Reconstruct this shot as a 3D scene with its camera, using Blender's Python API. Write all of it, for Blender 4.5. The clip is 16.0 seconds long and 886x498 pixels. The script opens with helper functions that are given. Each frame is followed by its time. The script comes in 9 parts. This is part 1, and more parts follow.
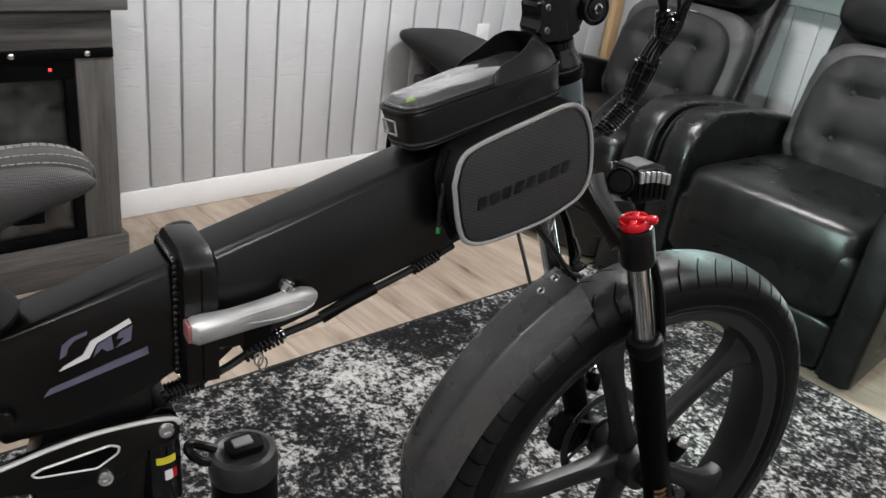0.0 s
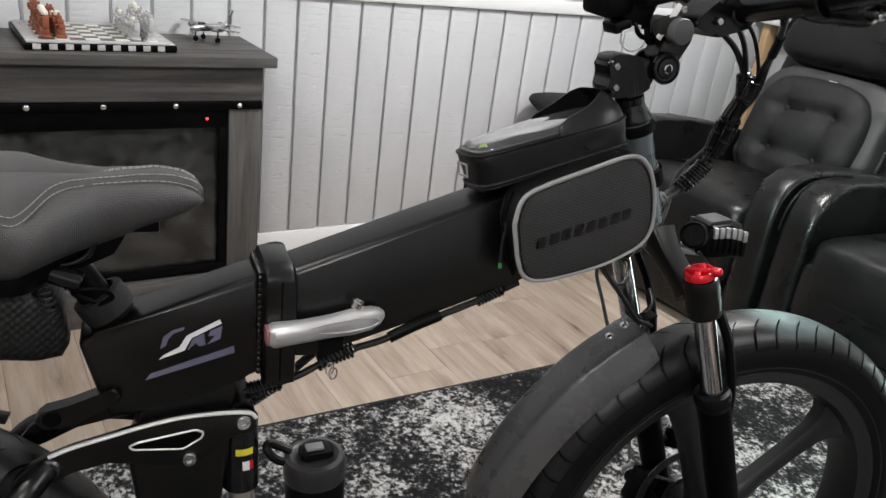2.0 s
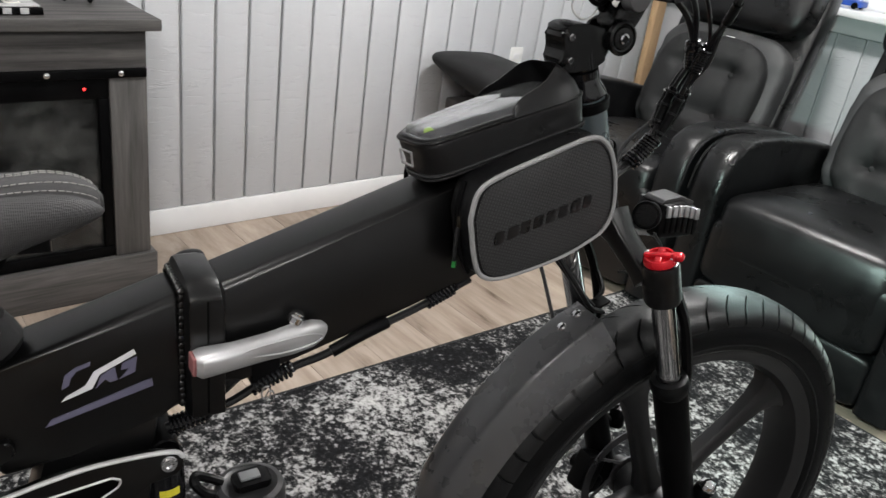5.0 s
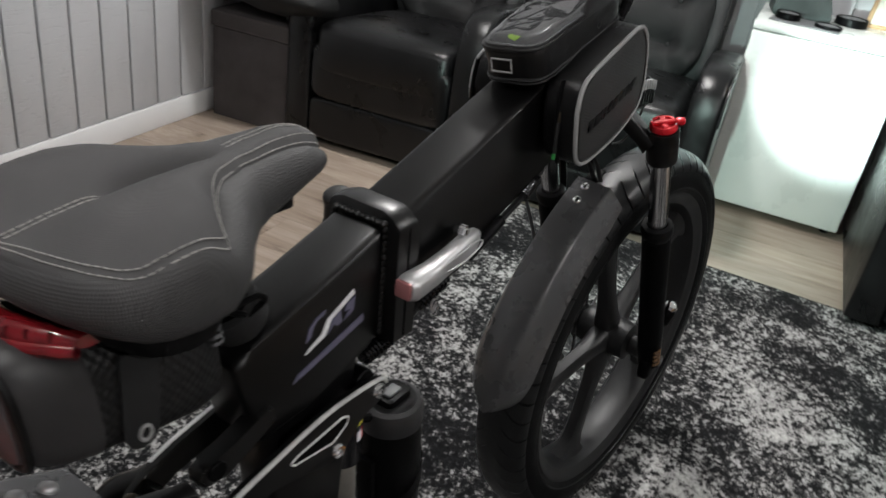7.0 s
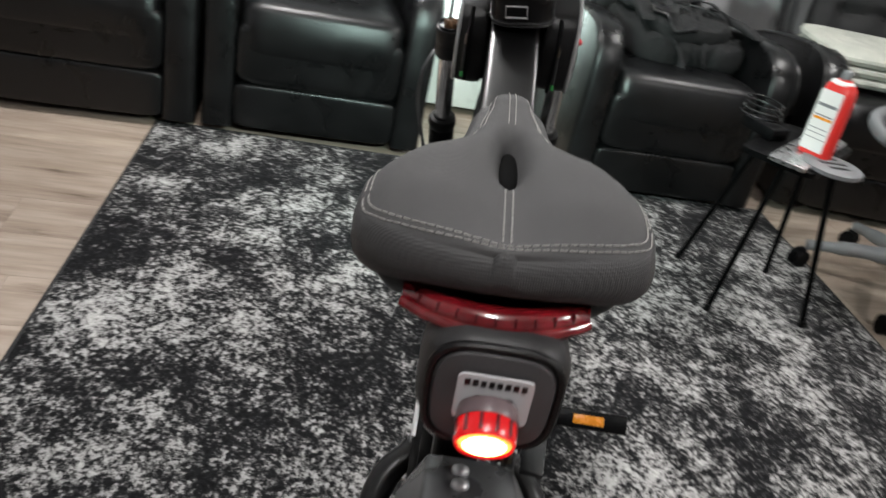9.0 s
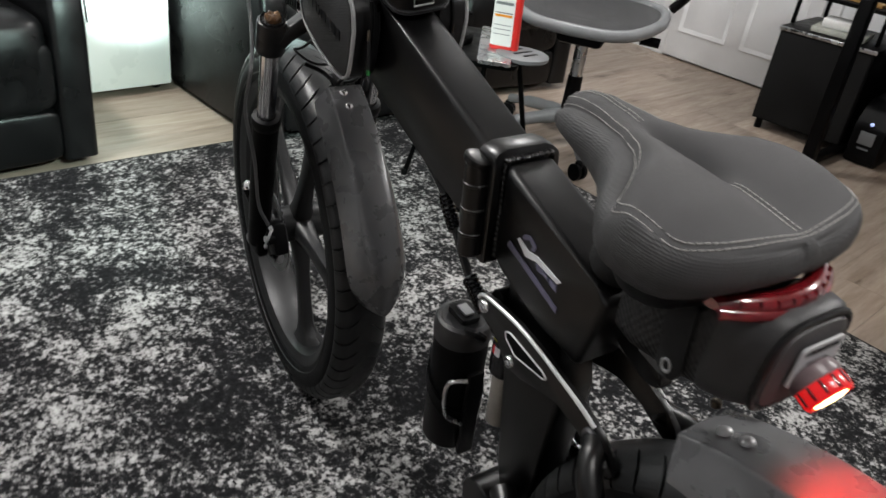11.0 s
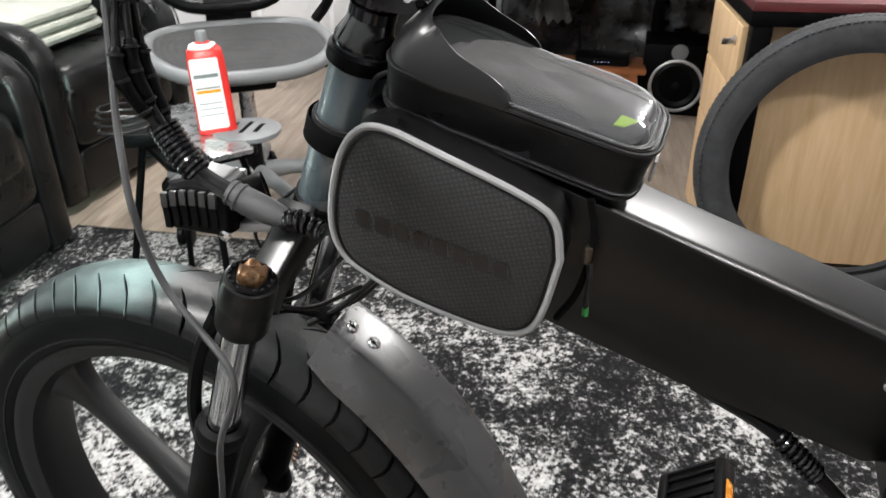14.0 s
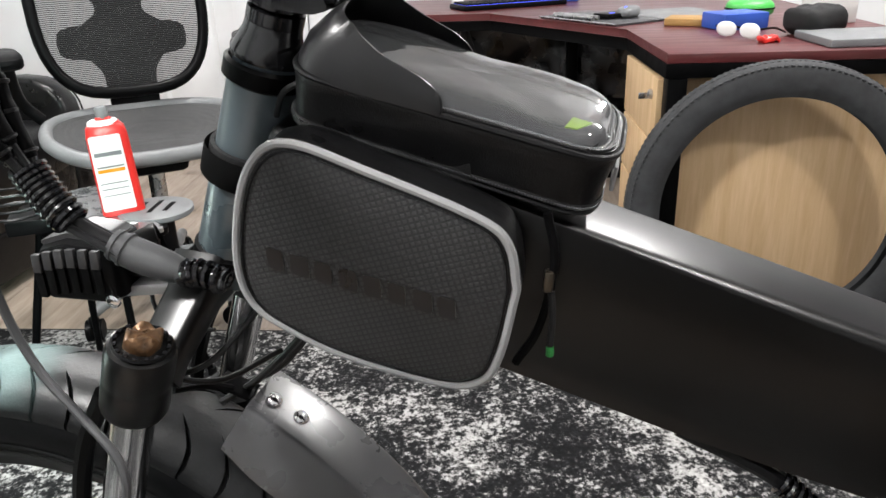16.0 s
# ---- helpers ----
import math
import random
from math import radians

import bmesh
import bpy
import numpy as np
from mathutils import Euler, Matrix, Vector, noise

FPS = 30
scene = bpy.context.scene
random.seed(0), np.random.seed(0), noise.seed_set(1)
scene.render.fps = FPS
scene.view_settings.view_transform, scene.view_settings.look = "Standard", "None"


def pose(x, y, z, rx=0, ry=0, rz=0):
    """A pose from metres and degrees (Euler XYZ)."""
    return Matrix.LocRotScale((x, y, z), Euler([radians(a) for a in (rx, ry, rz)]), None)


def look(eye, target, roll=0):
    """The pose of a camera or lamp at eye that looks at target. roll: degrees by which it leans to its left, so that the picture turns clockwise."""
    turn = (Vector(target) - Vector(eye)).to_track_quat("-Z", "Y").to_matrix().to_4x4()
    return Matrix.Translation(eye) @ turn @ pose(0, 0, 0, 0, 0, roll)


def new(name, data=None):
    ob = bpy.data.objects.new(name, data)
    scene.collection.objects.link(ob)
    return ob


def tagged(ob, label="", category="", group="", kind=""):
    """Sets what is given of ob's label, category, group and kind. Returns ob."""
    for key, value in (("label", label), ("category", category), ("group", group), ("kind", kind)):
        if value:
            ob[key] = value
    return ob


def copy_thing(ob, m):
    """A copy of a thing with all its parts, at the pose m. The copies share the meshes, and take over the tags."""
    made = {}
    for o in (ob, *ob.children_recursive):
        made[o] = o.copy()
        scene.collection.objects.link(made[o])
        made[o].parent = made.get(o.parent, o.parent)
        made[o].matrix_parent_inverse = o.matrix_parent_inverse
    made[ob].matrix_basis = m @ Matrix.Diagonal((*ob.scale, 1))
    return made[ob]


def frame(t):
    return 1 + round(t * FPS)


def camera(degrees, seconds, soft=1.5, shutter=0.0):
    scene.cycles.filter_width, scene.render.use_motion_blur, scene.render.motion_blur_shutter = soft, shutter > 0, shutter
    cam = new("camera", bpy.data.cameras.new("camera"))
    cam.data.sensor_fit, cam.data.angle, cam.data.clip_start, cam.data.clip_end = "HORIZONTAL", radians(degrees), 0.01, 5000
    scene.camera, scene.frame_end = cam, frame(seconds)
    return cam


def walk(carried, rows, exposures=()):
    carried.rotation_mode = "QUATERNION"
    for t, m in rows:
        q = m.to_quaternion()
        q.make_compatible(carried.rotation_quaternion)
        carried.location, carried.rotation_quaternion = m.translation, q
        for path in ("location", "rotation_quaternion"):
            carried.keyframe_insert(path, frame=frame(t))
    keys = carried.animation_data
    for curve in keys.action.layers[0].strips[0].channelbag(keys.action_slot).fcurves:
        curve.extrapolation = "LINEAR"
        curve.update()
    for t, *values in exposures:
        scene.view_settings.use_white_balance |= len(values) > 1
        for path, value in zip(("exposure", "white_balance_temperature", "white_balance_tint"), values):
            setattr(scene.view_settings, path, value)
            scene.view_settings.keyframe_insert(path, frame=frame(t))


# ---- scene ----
cam = camera(59.2, 16.0, soft=1.5, shutter=0.35)
PATH = [
    (0, (-0.0262, -0.0799, 1.153), (1.2721, 1.1646, 0.278), 8.6),
    (0.5, (0.0247, -0.1153, 1.147), (1.2120, 1.2389, 0.276), 7.7),
    (1, (0.0276, -0.1520, 1.154), (1.1533, 1.2707, 0.312), 6.9),
    (1.5, (-0.0078, -0.1874, 1.156), (1.0402, 1.3173, 0.36), 6.9),
    (2, (-0.0092, -0.1930, 1.164), (1.0317, 1.3301, 0.39), 7.6),
    (2.5, (0.0057, -0.1853, 1.16), (1.0479, 1.3421, 0.396), 7.7),
    (3, (0.0156, -0.1725, 1.153), (1.0649, 1.3520, 0.394), 7.9),
    (3.2, (0.0156, -0.1683, 1.152), (1.0691, 1.3534, 0.395), 8),
    (5.3, (-0.0007, -0.0643, 1.159), (1.2990, 1.2084, 0.329), 9.2),
    (5.5, (-0.0495, -0.0636, 1.148), (1.2975, 1.1802, 0.349), 9.3),
    (6, (-0.1909, -0.0226, 1.144), (1.3089, 1.0317, 0.344), 8.5),
    (6.5, (-0.2616, 0.0721, 1.129), (1.3534, 0.8443, 0.237), 10),
    (7, (-0.3168, 0.2418, 1.129), (1.3237, 0.8655, 0.172), 8.9),
    (7.5, (-0.4009, 0.3797, 1.116), (1.2615, 0.6972, 0.051), 9.7),
    (8, (-0.4921, 0.5487, 1.139), (1.1632, 0.6244, 0.019), 9.9),
    (8.5, (-0.4540, 0.6477, 1.138), (1.2452, 0.5961, 0.085), 10.4),
    (8.6, (-0.4448, 0.6640, 1.128), (1.2671, 0.5713, 0.099), 11.2),
    (9, (-0.4561, 0.7502, 1.107), (1.2424, 0.3642, 0.126), 12.9),
    (9.2, (-0.4815, 0.8351, 1.093), (1.1660, 0.2595, 0.116), 12.7),
    (11.3, (-0.1138, 1.1901, 1.122), (0.9907, -0.1591, 0.141), 7.7),
    (11.5, (-0.0403, 1.2155, 1.136), (0.9758, -0.2079, 0.166), 7.5),
    (12, (0.0728, 1.2240, 1.146), (0.8811, -0.3437, 0.202), 8.9),
    (12.5, (0.2376, 1.1201, 1.132), (0.9716, -0.4893, 0.2), 7.7),
    (13, (0.3635, 1.0550, 1.119), (1.0486, -0.5692, 0.175), 4.2),
    (13.5, (0.4929, 1.0331, 1.132), (0.9779, -0.6159, 0.109), -1.3),
    (14, (0.5579, 1.0274, 1.107), (0.8125, -0.7121, 0.154), -0.3),
    (14.5, (0.5855, 0.9899, 1.068), (0.7517, -0.8280, 0.253), -2.3),
    (15, (0.5770, 0.9645, 1.042), (0.6852, -0.8676, 0.246), -2.2),
    (15.5, (0.5791, 0.9624, 1.034), (0.6689, -0.8782, 0.257), -2),
    (16, (0.5699, 0.9603, 1.04), (0.6491, -0.8853, 0.274), -1.8),
]
walk(cam, [(t, look(eye, target, roll)) for t, eye, target, roll in PATH],
     exposures=[(0, 0.15), (3.0, 0.12), (5.5, 0.13), (6.0, -0.06), (6.5, -0.28), (7, -0.34), (7.5, -0.1), (8.5, -0.22), (9, 0.06), (11.5, 0.05), (12.5, 0.56), (14, 0.74), (16, 0.70)])

# ---- world and lights ----
world = bpy.data.worlds.new("world")
scene.world = world
world.use_nodes = True
world.node_tree.nodes["Background"].inputs[0].default_value = (0.5, 0.53, 0.6, 1)
world.node_tree.nodes["Background"].inputs[1].default_value = 0.02
scene.view_settings.exposure = 0.0

ROOM_W, ROOM_E, ROOM_S, ROOM_N, CEIL = -2.3, 3.35, -2.92, 2.225, 2.36
BIKE = pose(0.7494, 0.4008, 0, -3.5, 0, -11.06)
LAMPS = [(-0.64, 0.85), (-0.82, -1.36), (1.75, 0.95), (1.75, -1.30)]
LAMP_W = [13.5, 27.0, 33.0, 17.0]
FILL_W = [12.5, 24.0, 36.0, 17.0]


def area_lamp(name, m, size, watts, colour):
    data = bpy.data.lights.new(name, "AREA")
    data.shape, data.size, data.energy, data.color = "DISK", size, watts, colour
    ob = new(name, data)
    ob.matrix_world = m
    return ob


for (lx, ly), lw in zip(LAMPS, LAMP_W):
    area_lamp("ceiling_lamp_light", pose(lx, ly, CEIL - 0.05), 0.24, lw, (1.0, 0.985, 0.975))
# point fill added below each ceiling lamp to brighten the ceiling and top faces
for (lx, ly), lw in zip(LAMPS, FILL_W):
    dome = bpy.data.lights.new("ceiling_fill_light", "POINT")
    dome.energy, dome.color, dome.shadow_soft_size = lw, (1.0, 0.985, 0.975), 0.08
    new("ceiling_fill_light", dome).matrix_world = pose(lx, ly, CEIL - 0.14)

head_light = bpy.data.lights.new("headlight_beam", "SPOT")
head_light.energy, head_light.color = 560.0, (0.80, 1.0, 0.97)
head_light.spot_size, head_light.spot_blend, head_light.shadow_soft_size = radians(21), 0.8, 0.012
beam = new("headlight_beam", head_light)
beam.matrix_world = look(BIKE @ Vector((0.142, -0.002, 0.812)), (2.58, 0.0, 0.50))

spill_light = bpy.data.lights.new("headlight_spill", "SPOT")
spill_light.energy, spill_light.color = 66.0, (0.72, 1.0, 0.92)
spill_light.spot_size, spill_light.spot_blend, spill_light.shadow_soft_size = radians(133), 1.0, 0.012
spill = new("headlight_spill", spill_light)
spill.matrix_world = look(BIKE @ Vector((0.142, -0.002, 0.812)), (2.58, 0.03, 0.43))

tail_light = bpy.data.lights.new("tail_light_glow", "SPOT")
tail_light.energy, tail_light.color, tail_light.shadow_soft_size = 2.4, (1.0, 0.015, 0.012), 0.012
tail_light.spot_size, tail_light.spot_blend = radians(150), 1.0
glow = new("tail_light_glow", tail_light)
glow.matrix_world = look(BIKE @ Vector((-0.900, 0.0, 0.768)), BIKE @ Vector((-1.10, 0.0, 0.62)))


# ---- materials ----
def base_material(name):
    m = bpy.data.materials.new(name)
    m.use_nodes = True
    nt = m.node_tree
    return m, nt.nodes, nt.links, nt.nodes["Principled BSDF"]


def mix_rgb(nodes, links, fac, a, b):
    n = nodes.new("ShaderNodeMix")
    n.data_type = "RGBA"
    if isinstance(fac, (int, float)):
        n.inputs[0].default_value = fac
    else:
        links.new(fac, n.inputs[0])
    for sock, v in ((n.inputs[6], a), (n.inputs[7], b)):
        if isinstance(v, (tuple, list)):
            sock.default_value = (*v[:3], 1)
        else:
            links.new(v, sock)
    return n.outputs[2]


def coords(nodes, links, scale=(1, 1, 1), kind="Object", rot=(0, 0, 0)):
    tc = nodes.new("ShaderNodeTexCoord")
    mp = nodes.new("ShaderNodeMapping")
    mp.inputs["Scale"].default_value = scale
    mp.inputs["Rotation"].default_value = rot
    links.new(tc.outputs[kind], mp.inputs["Vector"])
    return mp.outputs["Vector"]


def noise_tex(nodes, links, vec, scale, detail=3.0, rough=0.55, dist=0.0):
    n = nodes.new("ShaderNodeTexNoise")
    n.inputs["Scale"].default_value, n.inputs["Detail"].default_value = scale, detail
    n.inputs["Roughness"].default_value, n.inputs["Distortion"].default_value = rough, dist
    links.new(vec, n.inputs["Vector"])
    return n.outputs["Fac"]


def ramp(nodes, links, fac, stops, mode="LINEAR"):
    n = nodes.new("ShaderNodeValToRGB")
    n.color_ramp.interpolation = mode
    while len(n.color_ramp.elements) < len(stops):
        n.color_ramp.elements.new(0.5)
    for e, (p, c) in zip(n.color_ramp.elements, stops):
        e.position = p
        e.color = (c, c, c, 1) if isinstance(c, (int, float)) else (*c, 1)
    links.new(fac, n.inputs[0])
    return n.outputs[0]


def math_node(nodes, links, op, a, b=0.5):
    n = nodes.new("ShaderNodeMath")
    n.operation = op
    for sock, v in zip(n.inputs, (a, b)):
        if isinstance(v, (int, float)):
            sock.default_value = v
        else:
            links.new(v, sock)
    return n.outputs[0]


def bump_node(nodes, links, p, height, strength, distance=0.002):
    n = nodes.new("ShaderNodeBump")
    n.inputs["Strength"].default_value, n.inputs["Distance"].default_value = strength, distance
    links.new(height, n.inputs["Height"])
    links.new(n.outputs[0], p.inputs["Normal"])


def plain(name, col, rough=0.5, metal=0.0, var=0.2, scale=14.0, bump=0.15, bscale=300.0, coat=0.0, rvar=0.12, stretch=(1, 1, 1), spec=0.5):
    """A surface with stains at one scale and grain at another."""
    m, nodes, links, p = base_material(name)
    vec = coords(nodes, links, stretch)
    big, fine = noise_tex(nodes, links, vec, scale, 4), noise_tex(nodes, links, vec, bscale, 2)
    lo, hi = tuple(c * (1 - var) for c in col), tuple(min(1, c * (1 + var)) for c in col)
    links.new(ramp(nodes, links, big, [(0.3, lo), (0.7, hi)]), p.inputs["Base Color"])
    links.new(ramp(nodes, links, big, [(0.25, max(0.02, rough - rvar)), (0.75, min(1, rough + rvar))]), p.inputs["Roughness"])
    p.inputs["Metallic"].default_value = metal
    p.inputs["Specular IOR Level"].default_value = spec
    p.inputs["Coat Weight"].default_value = coat
    p.inputs["Coat Roughness"].default_value = 0.15
    if bump:
        bump_node(nodes, links, p, fine, bump, 0.001)
    return m


def glow_material(name, col, strength, base=None):
    m, nodes, links, p = base_material(name)
    p.inputs["Base Color"].default_value = (*(base or col), 1)
    p.inputs["Emission Color"].default_value = (*col, 1)
    p.inputs["Emission Strength"].default_value = strength
    p.inputs["Roughness"].default_value = 0.25
    return m


def clear(name, tint=(0.95, 0.96, 0.97), rough=0.05, veil=0.06):
    """Clear film: see-through, glossy by its angle, with a faint milky veil."""
    m, nodes, links, p = base_material(name)
    vec = coords(nodes, links)
    n = noise_tex(nodes, links, vec, 26, 2)
    see, gloss, mix = nodes.new("ShaderNodeBsdfTransparent"), nodes.new("ShaderNodeBsdfGlossy"), nodes.new("ShaderNodeMixShader")
    see.inputs[0].default_value = (*tint, 1)
    gloss.inputs["Roughness"].default_value = rough
    fres = nodes.new("ShaderNodeFresnel")
    fres.inputs["IOR"].default_value = 1.45
    bump = nodes.new("ShaderNodeBump")
    bump.inputs["Strength"].default_value, bump.inputs["Distance"].default_value = 0.35, 0.005
    links.new(n, bump.inputs["Height"])
    for node in (fres, gloss):
        links.new(bump.outputs[0], node.inputs["Normal"])
    links.new(math_node(nodes, links, "MINIMUM", math_node(nodes, links, "MULTIPLY", fres.outputs[0], 2.5), 0.85), mix.inputs[0])
    links.new(see.outputs[0], mix.inputs[1])
    links.new(gloss.outputs[0], mix.inputs[2])
    p.inputs["Base Color"].default_value = (0.8, 0.82, 0.84, 1)
    p.inputs["Roughness"].default_value = 0.5
    top = nodes.new("ShaderNodeMixShader")
    top.inputs[0].default_value = veil
    links.new(mix.outputs[0], top.inputs[1])
    links.new(p.outputs[0], top.inputs[2])
    links.new(top.outputs[0], nodes["Material Output"].inputs["Surface"])
    return m


def leather_material(name, col, rough=0.38):
    m, nodes, links, p = base_material(name)
    vec = coords(nodes, links)
    v = nodes.new("ShaderNodeTexVoronoi")
    v.inputs["Scale"].default_value = 420
    links.new(vec, v.inputs["Vector"])
    folds = noise_tex(nodes, links, vec, 9, 3, 0.5, 0.6)
    h = math_node(nodes, links, "ADD", math_node(nodes, links, "MULTIPLY", v.outputs["Distance"], 0.12), folds)
    lo, hi = tuple(c * 0.75 for c in col), tuple(c * 1.3 for c in col)
    links.new(ramp(nodes, links, folds, [(0.3, lo), (0.7, hi)]), p.inputs["Base Color"])
    p.inputs["Specular IOR Level"].default_value = 0.38
    links.new(ramp(nodes, links, folds, [(0.3, rough - 0.06), (0.7, rough + 0.1)]), p.inputs["Roughness"])
    bump_node(nodes, links, p, h, 0.35, 0.006)
    return m


def weave_material(name, col, scale=600.0, depth=0.5, rough=0.75, along=(1, 1, 1), rot=(0, 0, 0), tone=0.4):
    """Woven cloth or pressed grid: crossing waves."""
    m, nodes, links, p = base_material(name)
    vec = coords(nodes, links, along, rot=rot)
    out = []
    for axis in ("X", "Y", "Z"):
        w = nodes.new("ShaderNodeTexWave")
        w.bands_direction = axis
        w.inputs["Scale"].default_value = scale
        links.new(vec, w.inputs["Vector"])
        out.append(w.outputs["Fac"])
    s = math_node(nodes, links, "ADD", math_node(nodes, links, "ADD", out[0], out[1]), out[2])
    s = math_node(nodes, links, "MULTIPLY", s, 0.33)
    big = noise_tex(nodes, links, coords(nodes, links), 12, 3)
    lo, hi = tuple(c * (1 - tone) for c in col), tuple(c * (1 + tone) for c in col)
    a = ramp(nodes, links, s, [(0.25, lo), (0.75, hi)])
    b = mix_rgb(nodes, links, 0.35, a, ramp(nodes, links, big, [(0.3, lo), (0.7, hi)]))
    links.new(b, p.inputs["Base Color"])
    p.inputs["Roughness"].default_value = rough
    p.inputs["Specular IOR Level"].default_value = 0.35
    bump_node(nodes, links, p, s, depth, 0.0012)
    return m


def wood_material(name, dark, light, along=(1.2, 22, 22), rough=0.5, line=60.0, per_piece=0.0, bump=0.25, knots=False):
    """Grain that runs along the axis with the smallest scale; each piece may differ by its own random tone."""
    m, nodes, links, p = base_material(name)
    vec = coords(nodes, links, along)
    if per_piece:
        info = nodes.new("ShaderNodeObjectInfo")
        add = nodes.new("ShaderNodeVectorMath")
        add.operation = "ADD"
        links.new(vec, add.inputs[0])
        comb = nodes.new("ShaderNodeCombineXYZ")
        shift = math_node(nodes, links, "MULTIPLY", info.outputs["Random"], 37.0)
        for i in range(3):
            links.new(shift, comb.inputs[i])
        links.new(comb.outputs[0], add.inputs[1])
        vec = add.outputs[0]
    g = noise_tex(nodes, links, vec, 2.2, 6, 0.62, 0.5)
    f = noise_tex(nodes, links, vec, line / 8, 3, 0.7)
    s = math_node(nodes, links, "ADD", math_node(nodes, links, "MULTIPLY", g, 0.72), math_node(nodes, links, "MULTIPLY", f, 0.28))
    mid = tuple((a + b) / 2 for a, b in zip(dark, light))
    c = ramp(nodes, links, s, [(0.32, dark), (0.5, mid), (0.66, light)])
    if per_piece:
        hsv = nodes.new("ShaderNodeHueSaturation")
        v = math_node(nodes, links, "ADD", math_node(nodes, links, "MULTIPLY", info.outputs["Random"], per_piece), 1 - per_piece / 2)
        links.new(v, hsv.inputs["Value"])
        links.new(c, hsv.inputs["Color"])
        c = hsv.outputs[0]
    if knots:
        kv = nodes.new("ShaderNodeTexVoronoi")
        kv.voronoi_dimensions = "2D"
        kv.inputs["Scale"].default_value = 1.0
        warp = nodes.new("ShaderNodeVectorMath")
        warp.operation = "ADD"
        scl = nodes.new("ShaderNodeVectorMath")
        scl.operation = "MULTIPLY"
        scl.inputs[1].default_value = (0.72, 2.4, 0.72)
        links.new(vec, scl.inputs[0])
        links.new(scl.outputs[0], warp.inputs[0])
        links.new(math_node(nodes, links, "MULTIPLY", g, 0.5), warp.inputs[1])
        links.new(warp.outputs[0], kv.inputs["Vector"])
        pick = nodes.new("ShaderNodeSeparateColor")
        links.new(kv.outputs["Color"], pick.inputs[0])
        gate = ramp(nodes, links, pick.outputs[0], [(0.52, (0, 0, 0)), (0.60, (1, 1, 1))])
        core = ramp(nodes, links, kv.outputs["Distance"], [(0.03, (1, 1, 1)), (0.10, (0.55, 0.55, 0.55)), (0.34, (0, 0, 0))])
        crack = noise_tex(nodes, links, vec, 5.5, 4, 0.75)
        spot = math_node(nodes, links, "MULTIPLY", gate, core)
        spot = math_node(nodes, links, "MULTIPLY", spot, ramp(nodes, links, crack, [(0.40, (1, 1, 1)), (0.62, (0.25, 0.25, 0.25))]))
        c = mix_rgb(nodes, links, spot, c, (0.075, 0.045, 0.028))
    links.new(c, p.inputs["Base Color"])
    links.new(ramp(nodes, links, s, [(0.3, rough + 0.12), (0.7, rough - 0.06)]), p.inputs["Roughness"])
    bump_node(nodes, links, p, s, bump, 0.0012)
    return m


def rug_material():
    m, nodes, links, p = base_material("distressed_rug_pile")
    vec = coords(nodes, links)
    big = noise_tex(nodes, links, vec, 3.4, 5, 0.62, 0.4)
    mid = noise_tex(nodes, links, vec, 26, 4, 0.7)
    v = nodes.new("ShaderNodeTexVoronoi")
    v.inputs["Scale"].default_value = 210
    links.new(coords(nodes, links, (1.0, 0.7, 1.0)), v.inputs["Vector"])
    cell = nodes.new("ShaderNodeSeparateColor")
    links.new(v.outputs["Color"], cell.inputs[0])
    fine = noise_tex(nodes, links, vec, 80, 2, 0.6)
    a = math_node(nodes, links, "MULTIPLY", big, 0.95)
    b = math_node(nodes, links, "MULTIPLY", mid, 0.75)
    c = math_node(nodes, links, "MULTIPLY", fine, 0.75)
    d = math_node(nodes, links, "MULTIPLY", cell.outputs[0], 0.16)
    s = math_node(nodes, links, "ADD", math_node(nodes, links, "ADD", a, b), math_node(nodes, links, "ADD", c, d))
    s = math_node(nodes, links, "MULTIPLY", s, 0.4)
    col = ramp(nodes, links, s, [(0.42, (0.0045, 0.0045, 0.005)), (0.502, (0.012, 0.012, 0.013)), (0.538, (0.07, 0.069, 0.068)), (0.578, (0.29, 0.286, 0.280)), (0.675, (0.48, 0.47, 0.457))])
    links.new(col, p.inputs["Base Color"])
    p.inputs["Roughness"].default_value = 0.95
    p.inputs["Specular IOR Level"].default_value = 0.12
    bump_node(nodes, links, p, math_node(nodes, links, "ADD", s, cell.outputs[1]), 0.5, 0.003)
    return m


def painted_board_material():
    """White paint over rough-sawn boards: short dents across, faint brush grain."""
    m, nodes, links, p = base_material("white_painted_rough_board")
    vec = coords(nodes, links, (5, 1, 26))
    dents = noise_tex(nodes, links, vec, 3.2, 5, 0.62, 0.6)
    stain = noise_tex(nodes, links, coords(nodes, links), 5, 4)
    info = nodes.new("ShaderNodeObjectInfo")
    tone = ramp(nodes, links, info.outputs["Random"], [(0.0, (0.462, 0.471, 0.485)), (1.0, (0.502, 0.511, 0.525))])
    links.new(mix_rgb(nodes, links, ramp(nodes, links, stain, [(0.45, 0.0), (0.8, 0.25)]), tone, (0.462, 0.471, 0.485)), p.inputs["Base Color"])
    p.inputs["Roughness"].default_value = 0.5
    d = ramp(nodes, links, dents, [(0.0, 0.0), (0.36, 0.0), (0.46, 1.0)])
    bump_node(nodes, links, p, d, 0.35, 0.003)
    return m


